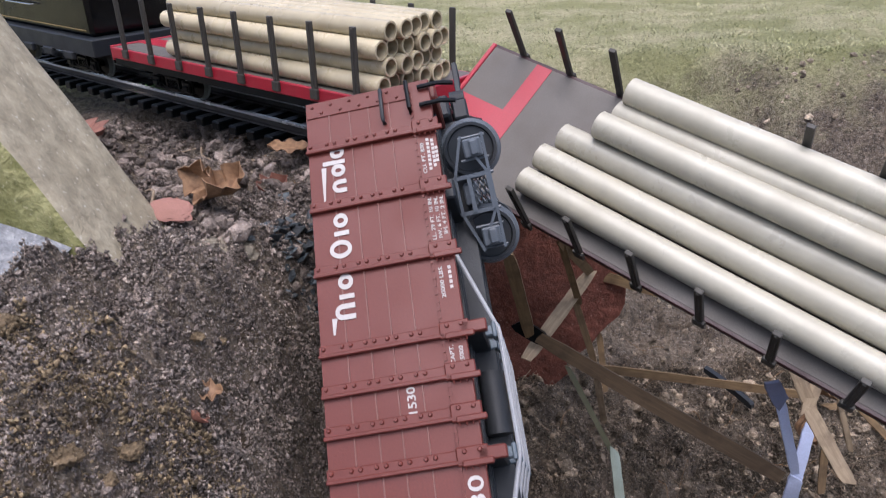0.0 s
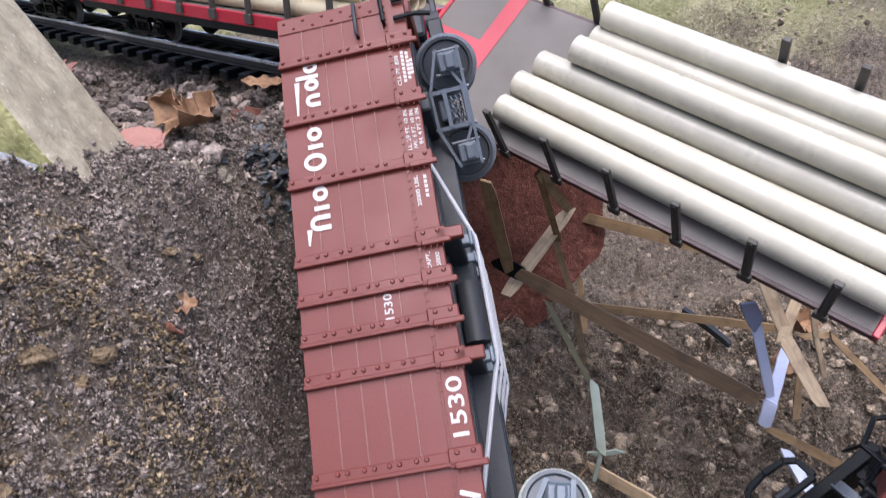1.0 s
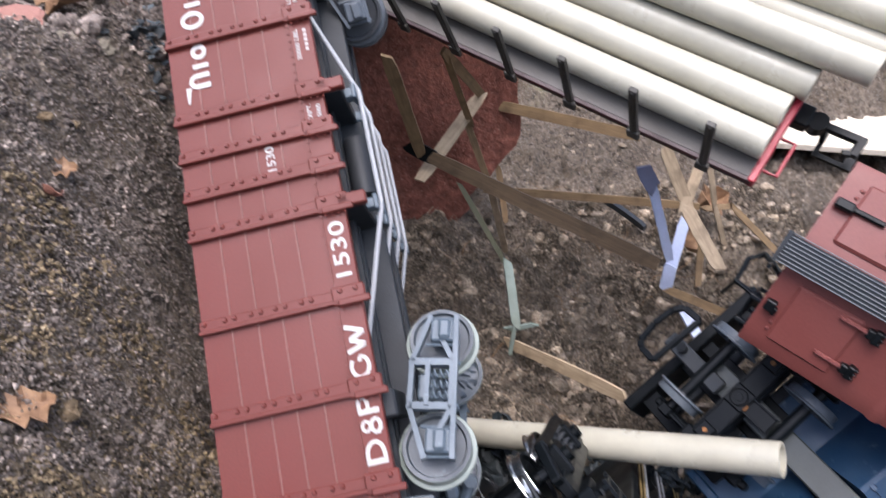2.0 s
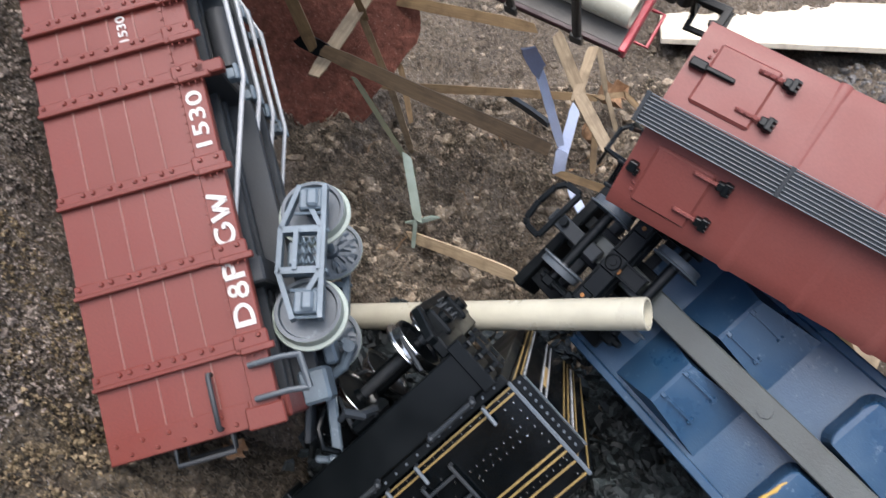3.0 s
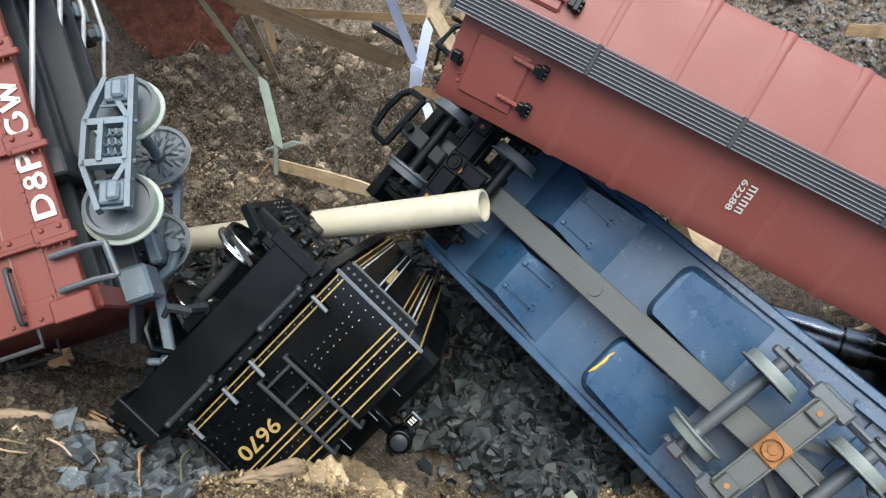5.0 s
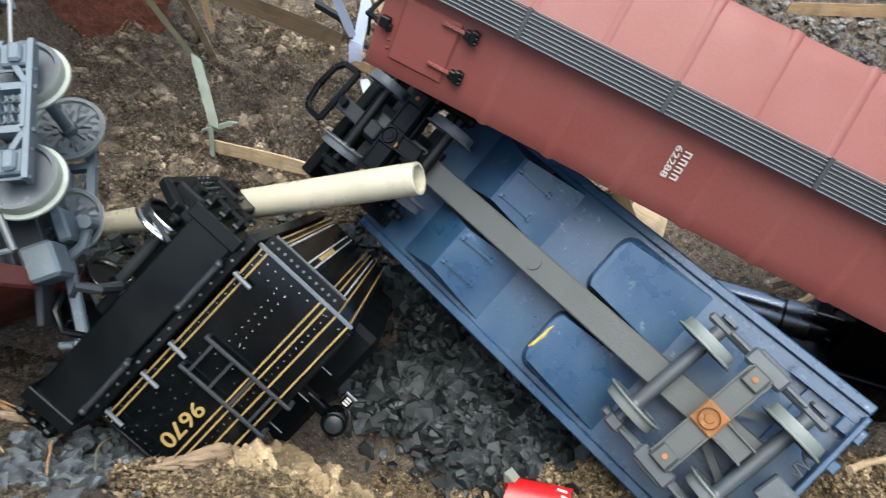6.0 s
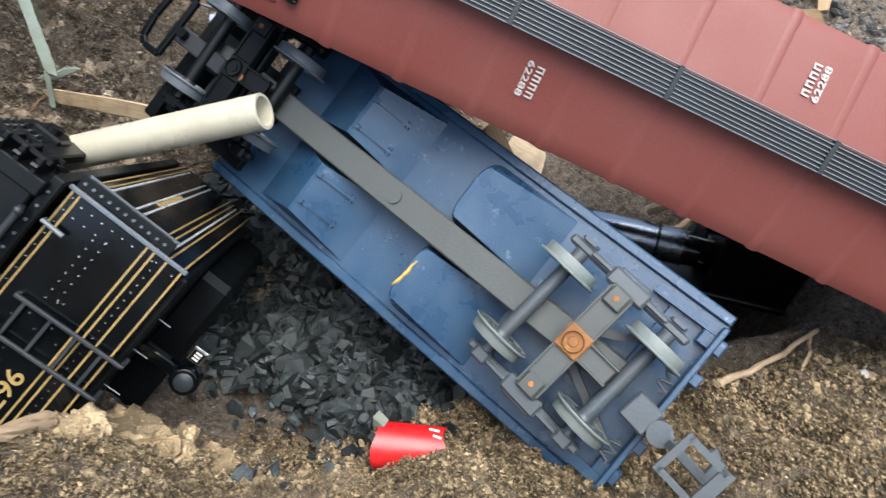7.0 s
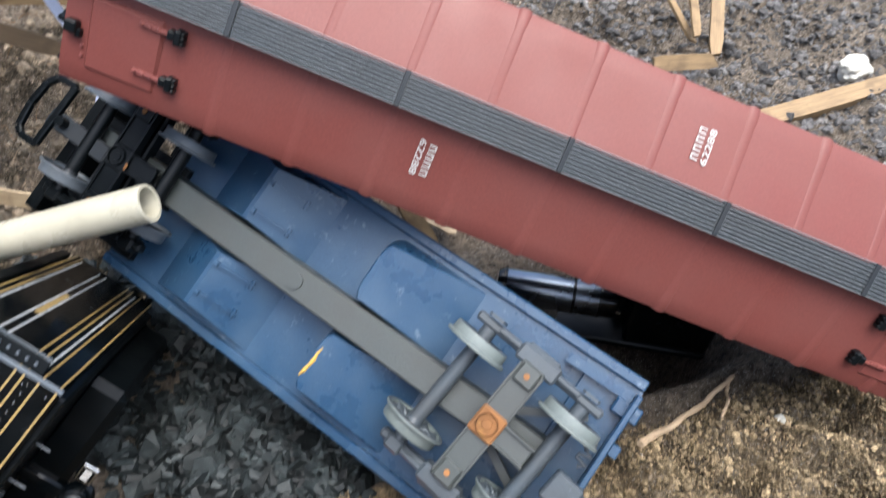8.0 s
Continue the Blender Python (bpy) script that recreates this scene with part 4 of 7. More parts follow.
d = Vector((0.7677, -0.5400, 0.3451)).normalized()
p.matrix_world = basis(d, (0, 0, 1), Vector((0.2122, 0.1832, 0.0442)) - d * 0.236)
tagged(p, "single ivory plastic pipe fallen across the wrecked wagons", "pipe")


# ---- refrigerator van seen on its roof: x along the ridge, z out of the roof ----
def van():
    v = thing("box_van", frame_of(((0.6724, 0.5335, -0.5131), (-0.6877, 0.1938, -0.6997), (-0.2738, 0.8233, 0.4972)), (0.2097, 0.2208, 0.1503)),
              "freight-red toy box van lying with its ribbed roof up", "toy wagon")
    x0, x1, half, ridge, eave = 0.0060, 0.4415, 0.0505, -0.0055, -0.0195
    seams = [0.0373 * k for k in range(2, 12)]
    for s in (-1, 1):
        edges = [x0] + seams + [x1]
        for a, b in zip(edges, edges[1:]):
            bm = bmesh.new()
            vs = []
            for x in (a + 0.0001, b - 0.0001):
                for y, z in ((0.0, ridge), (half * 0.82, ridge + (eave - ridge) * 0.70), (half * 0.94, ridge + (eave - ridge) * 0.86), (half, eave), (half * 0.985, eave - 0.003), (0.0, eave - 0.004)):
                    vs.append(bm.verts.new((x, s * y, z)))
            k = 6
            bm.faces.new(vs[:k])
            bm.faces.new(vs[k:][::-1])
            for i in range(k):
                bm.faces.new((vs[i], vs[(i + 1) % k], vs[k + (i + 1) % k], vs[k + i]))
            part("roof_panel", bm, BOX_RED, v, smooth=True)
        # standing seams: low rounded caps that swell where they turn over the eave
        for x in seams:
            run = [(0.12, 0.1024), (0.45, 0.384), (0.78, 0.666), (0.88, 0.78), (0.95, 0.873), (1.005, 1.0), (1.010, 1.22), (0.985, 1.40)]
            wide, tall = [0.0030, 0.0030, 0.0031, 0.0032, 0.0033, 0.0034, 0.0030, 0.0020], [0.0006, 0.0006, 0.0007, 0.0010, 0.0012, 0.0013, 0.0012, 0.0006]
            bm = bmesh.new()
            rings = []
            for (fy, fz), w, hh in zip(run, wide, tall):
                nrm = Vector((0, s * 0.25, 0.97)) if fy < 0.9 else Vector((0, s * 0.75, 0.66)) if fz < 1.1 else Vector((0, s * 1.0, 0.0))
                base = Vector((x, s * half * fy, ridge + (eave - ridge) * fz))
                rings.append([bm.verts.new(base + Vector((u * w, 0, 0)) + nrm * (hh * q - 0.0004)) for u, q in ((-1, 0), (-0.72, 0.62), (-0.3, 0.97), (0.3, 0.97), (0.72, 0.62), (1, 0))])
            for a, b in zip(rings, rings[1:]):
                for k in range(5):
                    bm.faces.new((a[k], a[k + 1], b[k + 1], b[k]))
            part("roof_seam", bm, BOX_RED, v, smooth=True)
        part("eave_strip", solid(x0, x1, s * (half - 0.004), s * (half + 0.0004), eave - 0.0062, eave - 0.0024, 0.0008), BOX_RED, v)
        part("side_wall", solid(x0 + 0.003, x1 - 0.003, s * (half - 0.006), s * (half - 0.002), eave - 0.085, eave - 0.0040), BOX_RED, v)
    for x in (x0 + 0.003, x1 - 0.006):
        part("end_wall", solid(x, x + 0.003, -half + 0.006, half - 0.006, eave - 0.085, eave - 0.0035), BOX_RED, v)
    part("floor", solid(x0 + 0.002, x1 - 0.002, -half + 0.004, half - 0.004, eave - 0.094, eave - 0.085, 0.001), MATT_BLACK, v)
    # running board: slats on battens
    for k in range(9):
        y = -0.0077 + k * 0.00185
        part("walk_slat", solid(-0.0015, 0.4490, y, y + 0.0006, -0.0016, 0.0, 0.0002), ROOFWALK, v)
    # near-black sheet stands in for shade in the slat gaps; battens share its colour
    part("walk_bed", solid(0.0, 0.4475, -0.0070, 0.0068, -0.0040, -0.0010), WALK_SHADE, v, "bed painted black as shade between the slats")
    for k in range(7):
        x = 0.0746 * k
        part("walk_batten", solid(x - 0.0012, x + 0.0012, -0.0079, 0.0079, -0.0042, 0.0003, 0.0002), WALK_SHADE, v)
    # hatches with hinge straps and latches
    for xc, d in ((0.0323, 1), (0.4152, -1)):
        for s in (-1, 1):
            mm = Matrix.Translation((xc, s * 0.0285, -0.0128)) @ Euler((radians(-s * 15.0), 0, 0)).to_matrix().to_4x4()
            shift = 0.0034 if s < 0 else 0.0
            h = box(bmesh.new(), -0.0158, 0.0158, -0.0151 if s < 0 else -0.0172, 0.0172 if s < 0 else 0.0151, -0.001, 0.0019, 0.0013, mm)
            hatch = part("hatch", h, BOX_RED, v)
            for yo in (-0.0105 + shift, 0.0105 + shift):
                b = bmesh.new()
                bar(b, mm @ Vector((d * 0.0055, yo, 0.0026)), mm @ Vector((d * 0.0212, yo, 0.0030)), 0.0022, 0.0016, (0, 0, 1), 0.0005)
                for i in range(4):
                    dome(b, mm @ Vector((d * (0.0070 + 0.0036 * i), yo, 0.0036)), 0.0009)
                part("hatch_strap", b, BOX_RED, hatch)
                b = bmesh.new()
                box(b, d * 0.0200 - 0.0022, d * 0.0200 + 0.0022, yo - 0.0022, yo + 0.0022, 0.0, 0.0046, 0.0006, mm)
                box(b, d * 0.0225 - 0.0016, d * 0.0225 + 0.0016, yo - 0.0034, yo + 0.0034, 0.0, 0.0052, 0.0006, mm)
                for o in (-0.0024, 0.0, 0.0024):
                    box(b, d * 0.0245 - 0.0008, d * 0.0245 + 0.0008, yo + o - 0.0008, yo + o + 0.0008, 0.0010, 0.0048, 0.0003, mm)
                part("hatch_latch", b, MATT_BLACK, hatch, "black latch block")
            b = bmesh.new()
            if s > 0:
                box(b, d * -0.0120 - 0.0110, d * -0.0120 + 0.0110, -0.0013, 0.0013, 0.0022, 0.0044, 0.0006, mm)
                box(b, d * -0.0200 - 0.0045, d * -0.0200 + 0.0045, -0.0024, 0.0024, 0.0010, 0.0052, 0.0008, mm)
                part("hatch_lever", b, MATT_BLACK, hatch, "black lever")
            else:
                box(b, d * -0.0218 - 0.0026, d * -0.0218 + 0.0026, -0.0014, 0.0042, 0.0, 0.0048, 0.0006, mm)
                box(b, d * -0.0190 - 0.0012, d * -0.0190 + 0.0012, -0.0026, 0.0012, 0.0, 0.0036, 0.0004, mm)
                part("hatch_latch", b, MATT_BLACK, hatch, "small black clip")
            b = bmesh.new()
            for i in range(2):
                dome(b, mm @ Vector((-d * (0.0175 - 0.0004 * i), s * (0.0062 + 0.0040 * i), 0.0010)), 0.0011)
            part("bolt_cluster", b, BOX_RED, hatch)
    # end irons at the raised end
    bm = bmesh.new()
    chain(bm, [(x0, -0.0143, -0.0372), (x0 - 0.006, -0.0115, -0.050), (x0 - 0.012, -0.0099, -0.0640), (x0 - 0.018, -0.0164, -0.0626), (x0 - 0.016, -0.0288, -0.0400), (x0, -0.0300, -0.0340)], 0.0016, 6)
    chain(bm, [(x0 - 0.016, -0.0288, -0.0440), (x0 - 0.020, -0.0403, -0.0660)], 0.0010, 6)
    part("brake_step", bm, MATT_BLACK, v)
    bm = rod(bmesh.new(), (x0 - 0.006, -0.012, -0.06), (x0 - 0.006, -0.012, -0.012), 0.0012, 8)
    part("brake_shaft", bm, MATT_BLACK, v)
    bm = bmesh.new()
    chain(bm, [(x0, -0.030, -0.026), (x0 - 0.005, -0.030, -0.026), (x0 - 0.005, -0.030, -0.09), (x0, -0.030, -0.09)], 0.0012, 6)
    chain(bm, [(x0, -0.044, -0.026), (x0 - 0.005, -0.044, -0.026), (x0 - 0.005, -0.044, -0.09), (x0, -0.044, -0.09)], 0.0012, 6)
    for k in range(4):
        rod(bm, (x0 - 0.005, -0.044, -0.036 - 0.014 * k), (x0 - 0.005, -0.030, -0.036 - 0.014 * k), 0.001, 6)
    part("end_ladder", bm, MATT_BLACK, v)
    for x in (0.085, 0.365):
        truck(v, pose(x, 0, eave - 0.117), MATT_BLACK, WHEEL_B)
    # printing on both slopes: the number, and bars for the owner's letters
    tilt = math.atan2(ridge - eave, half) * 0.93
    for x, y, s in ((0.168, -0.0250, -1), (0.281, 0.0265, 1)):
        mm = Matrix.Translation((x, y, ridge + (eave - ridge) * 0.855 * abs(y) / half + 0.0006)) @ Euler((-s * tilt, 0, 0)).to_matrix().to_4x4()
        mm = mm @ (Euler((0, 0, radians(90 * s))).to_matrix().to_4x4())
        lettering("number", "62288", mm @ pose(0, -0.0024, 0), 0.0170, 0.0032, WHITE, v)
        bm = bmesh.new()
        for k in range(4):
            xx = -0.0075 + k * 0.0041
            box(bm, xx, xx + 0.0007, 0.0006, 0.0042, -0.0002, 0.0002)
            box(bm, xx + 0.0021, xx + 0.0028, 0.0006, 0.0042, -0.0002, 0.0002)
            box(bm, xx + 0.0006, xx + 0.0022, 0.0035, 0.0042, -0.0002, 0.0002)
        bmesh.ops.transform(bm, matrix=mm, verts=bm.verts[:])
        part("owner_bars", bm, WHITE, v, "plain white painted bars")
    return v


van()


# ---- blue hopper wagon, upside down: x along it, z out of its underside ----
def hopper():
    h = thing("hopper_wagon", frame_of(((0.3607, 0.7622, -0.5375), (-0.9133, 0.172, -0.3691), (-0.1889, 0.6241, 0.7582)), (0.2997, 0.0254, -0.0082)),
              "navy-blue toy hopper wagon lying upside down in the pit", "toy wagon")
    xa, xb, w = -0.276, 0.0490, 0.0500
    xf = xa + 0.052
    part("floor", solid(xf, xb, -w + 0.001, w - 0.001, -0.028, -0.0208), BLUE, h)
    for s in (-1, 1):
        part("side_wall", solid(xf, xb, s * (w - 0.002), s * (w + 0.001), -0.100, -0.022), BLUE, h)
        part("side_flange", solid(xf, xb, s * (w - 0.0008), s * (w + 0.0046), -0.0235, -0.0185, 0.0008), BLUE, h)
    for x, z in ((xf, -0.024), (xb - 0.003, -0.006)):
        part("end_wall", solid(x, x + 0.003, -w + 0.003, w - 0.003, -0.095, z, 0.0006), BLUE, h)
    part("end_platform", solid(0.022, xb, -w + 0.006, w - 0.006, -0.0235, -0.018, 0.0006), BLUE, h)
    # far end in black: the van's shade over blue parts is put into the colour
    for y0, y1 in ((-0.046, -0.034), (-0.013, -0.004), (0.004, 0.013), (0.034, 0.046)):
        part("end_stringer", solid(xa + 0.002, -0.208, y0, y1, -0.0245, -0.0165, 0.0006), MATT_BLACK, h, "end stringer painted black for shade")
    for x0 in (xa + 0.016, -0.226):
        part("cross_beam", solid(x0, x0 + 0.007, -0.046, 0.046, -0.0265, -0.0190, 0.0006), UNDER_GREY, h, "dark cross beam")
    part("end_sill", solid(xa - 0.004, xa + 0.004, -w - 0.005, w + 0.005, -0.040, -0.012, 0.001), MATT_BLACK, h, "end sill painted black for shade")
    part("centre_sill", solid(xa + 0.02, 0.030, -0.0078, 0.0078, -0.020, -0.0005, 0.0008), SILL_GREY, h, "bare grey centre sill")
    part("sill_plug", rod(bmesh.new(), (-0.115, 0, -0.001), (-0.115, 0, 0.0007), 0.0042, 18), SILL_GREY, h, smooth=True)
    for s in (-1, 1):
        # two discharge chutes on either side of the sill: a short one with hinges, a long one with rounded shoulders
        for x_toe, x_top, x_lip, x_end, curve in ((-0.190, -0.1585, -0.1560, -0.1225, 0.0), (-0.0930, -0.0870, -0.0835, -0.0340, 0.0085)):
            bm = bmesh.new()
            prism(bm, ((x_toe, -0.022), (x_top, -0.0006), (x_lip, -0.0004), (x_end, -0.022)), s * 0.0105, s * 0.0405)
            for vtx in bm.verts:
                if vtx.co.z < -0.02:
                    vtx.co.y += s * (0.0065 if abs(vtx.co.y) > 0.03 else -0.0040)
            if curve:
                shoulder = [e for e in bm.edges if abs(e.verts[0].co.y - e.verts[1].co.y) < 0.012 and min(v.co.x for v in e.verts) < x_top and max(v.co.x for v in e.verts) < x_lip - 0.001]
                bmesh.ops.bevel(bm, geom=shoulder, offset=curve, segments=5, affect='EDGES', profile=0.5)
            bmesh.ops.bevel(bm, geom=[e for e in bm.edges if e.calc_face_angle(0) > 0.5], offset=0.0007, segments=1, affect='EDGES')
            c = part("chute", bm, BLUE, h)
            if not curve:
                for yo in (0.016, 0.033):
                    b = bmesh.new()
                    bar(b, (-0.1550, s * yo, -0.0006), (-0.1360, s * yo, -0.0120), 0.0014, 0.0018)
                    rod(b, (-0.1375, s * yo - 0.0022, -0.0115), (-0.1375, s * yo + 0.0022, -0.0115), 0.0011, 6)
                    box(b, -0.1568, -0.1535, s * yo - 0.0013, s * yo + 0.0013, -0.0020, 0.0006, 0.0003)
                    part("chute_hinge", b, BLUE, c)
        for x in (-0.19, -0.11, -0.03):
            part("side_rib", solid(x - 0.002, x + 0.002, s * (w - 0.001), s * (w + 0.003), -0.095, -0.022, 0.0006), BLUE, h)
    bm = chain(bmesh.new(), [(-0.0868, -0.0350, -0.0008), (-0.0858, -0.0320, -0.0004), (-0.0852, -0.0285, -0.0004), (-0.0846, -0.0250, -0.0004), (-0.0848, -0.0215, -0.0004), (-0.0840, -0.0180, -0.0004)], [0.0004, 0.0010, 0.0008, 0.0011, 0.0006, 0.0003], 6)
    part("paint_scrape", bm, YELLOW, h, "orange-yellow scrape on a chute")
    # end details
    for s in (-1, 1):
        bm = bmesh.new()
        bar(bm, (0.012, s * 0.044, -0.016), (0.046, s * 0.044, -0.014), 0.005, 0.004)
        box(bm, 0.040, 0.053, s * 0.038 - 0.004, s * 0.038 + 0.004, -0.020, -0.012, 0.0008)
        box(bm, 0.048, 0.0535, s * 0.020 - 0.003, s * 0.020 + 0.003, -0.022, -0.010, 0.0006)
        part("end_bracket", bm, BLUE, h)
        bm = bmesh.new()
        bar(bm, (-0.002, s * 0.006, -0.008), (0.034, s * 0.026, -0.010), 0.004, 0.003)
        part("diagonal_brace", bm, SILL_GREY, h)
    # trucks, wheels outward
    turn = Euler((radians(180), 0, 0)).to_matrix().to_4x4()
    for x, mat, wh, yaw in ((0.0, HOP_GREY, WHEEL_H, -6), (-0.227, MATT_BLACK, WHEEL_DK, 3)):
        t = truck(h, pose(x, 0, 0.0045) @ pose(0, 0, 0, 0, 0, yaw) @ turn, mat, wh, "bar", 0.052, 0.034)
        t["label"] = "grey bar truck" if x == 0 else "black bar truck"
        bm = bmesh.new()
        box(bm, -0.0065, 0.0065, -0.0065, 0.0065, -0.0085, -0.0015, 0.0008)
        lathe(bm, [(0.0, -0.0092), (0.0022, -0.0092), (0.0024, -0.0086), (0.0046, -0.0086), (0.0048, -0.0100), (0.0052, -0.0084)], 14)
        part("centre_pin", bm, RUST if x == 0 else MATT_BLACK, t, "orange rusty centre pin" if x == 0 else "black centre pin")
        frame_mat = SILL_GREY if x == 0 else mat
        bm = solid(-0.0058, 0.0058, -0.0320, 0.0320, -0.0066, -0.0030, 0.0005)
        for e in (-1, 1):
            box(bm, e * 0.0058 - 0.0006, e * 0.0058 + 0.0006, -0.0300, 0.0300, -0.0078, -0.0030, 0.0002)
            box(bm, -0.0048, 0.0048, e * 0.0268 - 0.0048, e * 0.0268 + 0.0048, -0.0090, -0.0040, 0.0008)
        part("transom", bm, frame_mat, t, "bare grey transom")
        bm = solid(0.0056, 0.0220, -0.0046, 0.0046, -0.0060, -0.0032, 0.0005)
        for e in (-1, 1):
            box(bm, 0.0056, 0.0225, e * 0.0046 - 0.0006, e * 0.0046 + 0.0006, -0.0076, -0.0030, 0.0002)
        part("centre_arm", bm, frame_mat, t, "bare grey centre arm")
        for s in (-1, 1):
            b = rod(bmesh.new(), (0, s * 0.0265, -0.0096), (0, s * 0.0265, -0.006), 0.0014, 10)
            part("bolt", b, RUST, t, "rusty bolt head")
    hook_coupler(h, pose(0.040, -0.006, 0.004, 0, 0, -8), HOP_GREY)
    bm = chain(bmesh.new(), [(0.041 + 0.0035 * math.sin(k * 1.9), -0.022 - 0.0016 * k, -0.006) for k in range(9)], 0.0009, 6)
    part("coil_spring", bm, HOP_GREY, h, smooth=True)
    bm = chain(bmesh.new(), [(0.041 + 0.0035 * math.sin(k * 1.9), 0.006 + 0.0016 * k, -0.006) for k in range(9)], 0.0009, 6)
    part("coil_spring", bm, HOP_GREY, h, smooth=True)
    # far coupler: a tongue that carries a wide D-shaped loop
    part("coupler_tongue", solid(-0.284, -0.240, -0.0095, 0.0005, 0.0015, 0.0050, 0.0008), UNDER_GREY, h, "dark coupler tongue")
    part("coupler_pin", rod(bmesh.new(), (-0.272, -0.0035, 0.0045), (-0.272, -0.0035, 0.0095), 0.0030, 14), MATT_BLACK, h, smooth=True)
    bm = bmesh.new()
    loop = [(-0.2790, -0.0215), (-0.2905, -0.0215), (-0.2945, -0.0185), (-0.2965, -0.0050), (-0.2950, 0.0090), (-0.2905, 0.0150), (-0.2780, 0.0160)]
    for (xa, ya), (xb, yb) in zip(loop, loop[1:] + loop[:1]):
        bar(bm, (xa, ya, 0.0060), (xb, yb, 0.0060), 0.0038, 0.0034, bevel=0.0006)
    part("coupler_loop", bm, MATT_BLACK, h, "black D-shaped coupler loop")
    part("rust_spot", lathe(bmesh.new(), [(0.0, 0.0126), (0.0026, 0.0126), (0.0030, 0.0120), (0.0, 0.0120)], 14, Matrix.Translation((-0.2225, -0.002, 0))), RUST, h, "rusty screw head", True)
    return h


hopper()


# ---- tender, nose down: x across the end wall, y from frame to top, z into the body ----
def tender():
    m = basis((0.7897, 0.1451, 0.5961), (0.5330, -0.6434, -0.5495), (0.0438, 0.1229, -0.0040))
    t = thing("tender", m, "gloss-black toy tender with gold lining, overturned nose down", "toy locomotive")
    X0, W, Y0, H, L = -0.0065, 0.1030, -0.0055, 0.0500, 0.185
    part("tank", solid(X0, W, Y0, H, 0.0, L, 0.0016), BLACK, t)
    part("top_deck", solid(X0 + 0.004, W - 0.004, H - 0.001, H + 0.003, 0.004, L - 0.01, 0.001), MATT_BLACK, t)
    part("coal_bunker", solid(X0 + 0.012, W - 0.012, H, H + 0.022, 0.062, L, 0.004), MATT_BLACK, t)
    # gold lining on the end wall and along the side
    for y in (-0.0034, -0.0002, 0.0318, 0.0352, 0.0412, 0.0484):
        part("gold_line", solid(X0 + 0.001, W - 0.001, y - 0.00042, y + 0.00042, -0.0005, 0.001), GOLD, t)
        part("gold_line", solid(W - 0.001, W + 0.0004, y - 0.00042, y + 0.00042, 0.002, L - 0.002), GOLD, t)
    # corner strip, its inner shadow line and the stanchioned hand rail beside it
    part("corner_strip", solid(W - 0.0013, W + 0.0007, Y0 - 0.0003, H + 0.0004, -0.0008, 0.0012, 0.0004), MID_GREY, t, "grey corner strip")
    part("corner_strip", solid(X0 - 0.0006, X0 + 0.0010, Y0, H, -0.0008, 0.0012, 0.0003), MATT_BLACK, t)
    part("hand_rail", bar(bmesh.new(), (W + 0.0068, -0.003, 0.0035), (W + 0.0068, 0.0400, 0.0035), 0.0012, 0.0012, bevel=0.0003), HOP_GREY, t, "grey hand rail")
    for y in (-0.0015, 0.0385):
        part("rail_post", rod(bmesh.new(), (W - 0.001, y, 0.0035), (W + 0.0070, y, 0.0035), 0.0008, 8), MID_GREY, t)
    part("corner_plate", solid(W, W + 0.0062, Y0 + 0.001, H - 0.010, 0.0024, 0.0032, 0.0002), MATT_BLACK, t)
    for k in range(11):
        part("corner_stud", rod(bmesh.new(), (W + 0.0034, -0.0020 + 0.0038 * k, 0.0012), (W + 0.0034, -0.0020 + 0.0038 * k, 0.0026), 0.0007, 6), MID_GREY, t)
    # rivets: rows beside the ladder, slanting files on the panels, a row between the gold lines
    spots = [(X0 + 0.003 + 0.0041 * k, 0.0382, -0.0002) for k in range(27)]
    spots += [(X0 + 0.004 + 0.0060 * k, -0.0018, -0.0002) for k in range(18)]
    spots += [(W - 0.0046, 0.003 + 0.0048 * k, -0.0002) for k in range(10)]
    spots += [(W - 0.0100, 0.003 + 0.0052 * k, -0.0002) for k in range(4)]
    spots += [(0.0905 - 0.0043 * k, 0.0140, -0.0002) for k in range(8)] + [(0.0925 - 0.0043 * k, 0.0185, -0.0002) for k in range(8)]
    spots += [(0.0615 + 0.0008 * k, 0.0190 + 0.002 * k, -0.0002) for k in range(2)]
    spots += [(0.0305 - 0.0058 * k, 0.0060 + 0.0035 * (k % 2), -0.0002) for k in range(6)] + [(0.0335 - 0.0052 * k, 0.0140 + 0.002 * (k % 2), -0.0002) for k in range(7)]
    spots += [(X0 + 0.003 + 0.001 * (k % 2), 0.006 + 0.0040 * k, -0.0002) for k in range(7)] + [(0.0470 + 0.0044 * (k % 2), 0.008 + 0.0052 * k, -0.0002) for k in range(5)]
    for at in spots:
        part("rivet", BRIGHT_RIVET, None, t).matrix_local = Matrix.Translation(at)
    # riveted seams of the side: many tiny heads in three rows
    bm = bmesh.new()
    for y, pitch in ((0.0142, 0.0032), (0.0182, 0.0032), (0.0385, 0.0026), (0.0018, 0.0034)):
        for k in range(int(0.165 / pitch)):
            z = 0.012 + pitch * k
            box(bm, W, W + 0.0007, y - 0.00045, y + 0.00045, z, z + pitch * 0.5)
    tagged(part("side_riveting", bm, ROD, t), kind="stuff")
    bm = bmesh.new()
    for k in range(9):
        box(bm, W, W + 0.0005, 0.0150, 0.0174, 0.060 + 0.0052 * k, 0.0632 + 0.0052 * k)
    part("side_bars", bm, GOLD, t, "plain gold bars along the side")
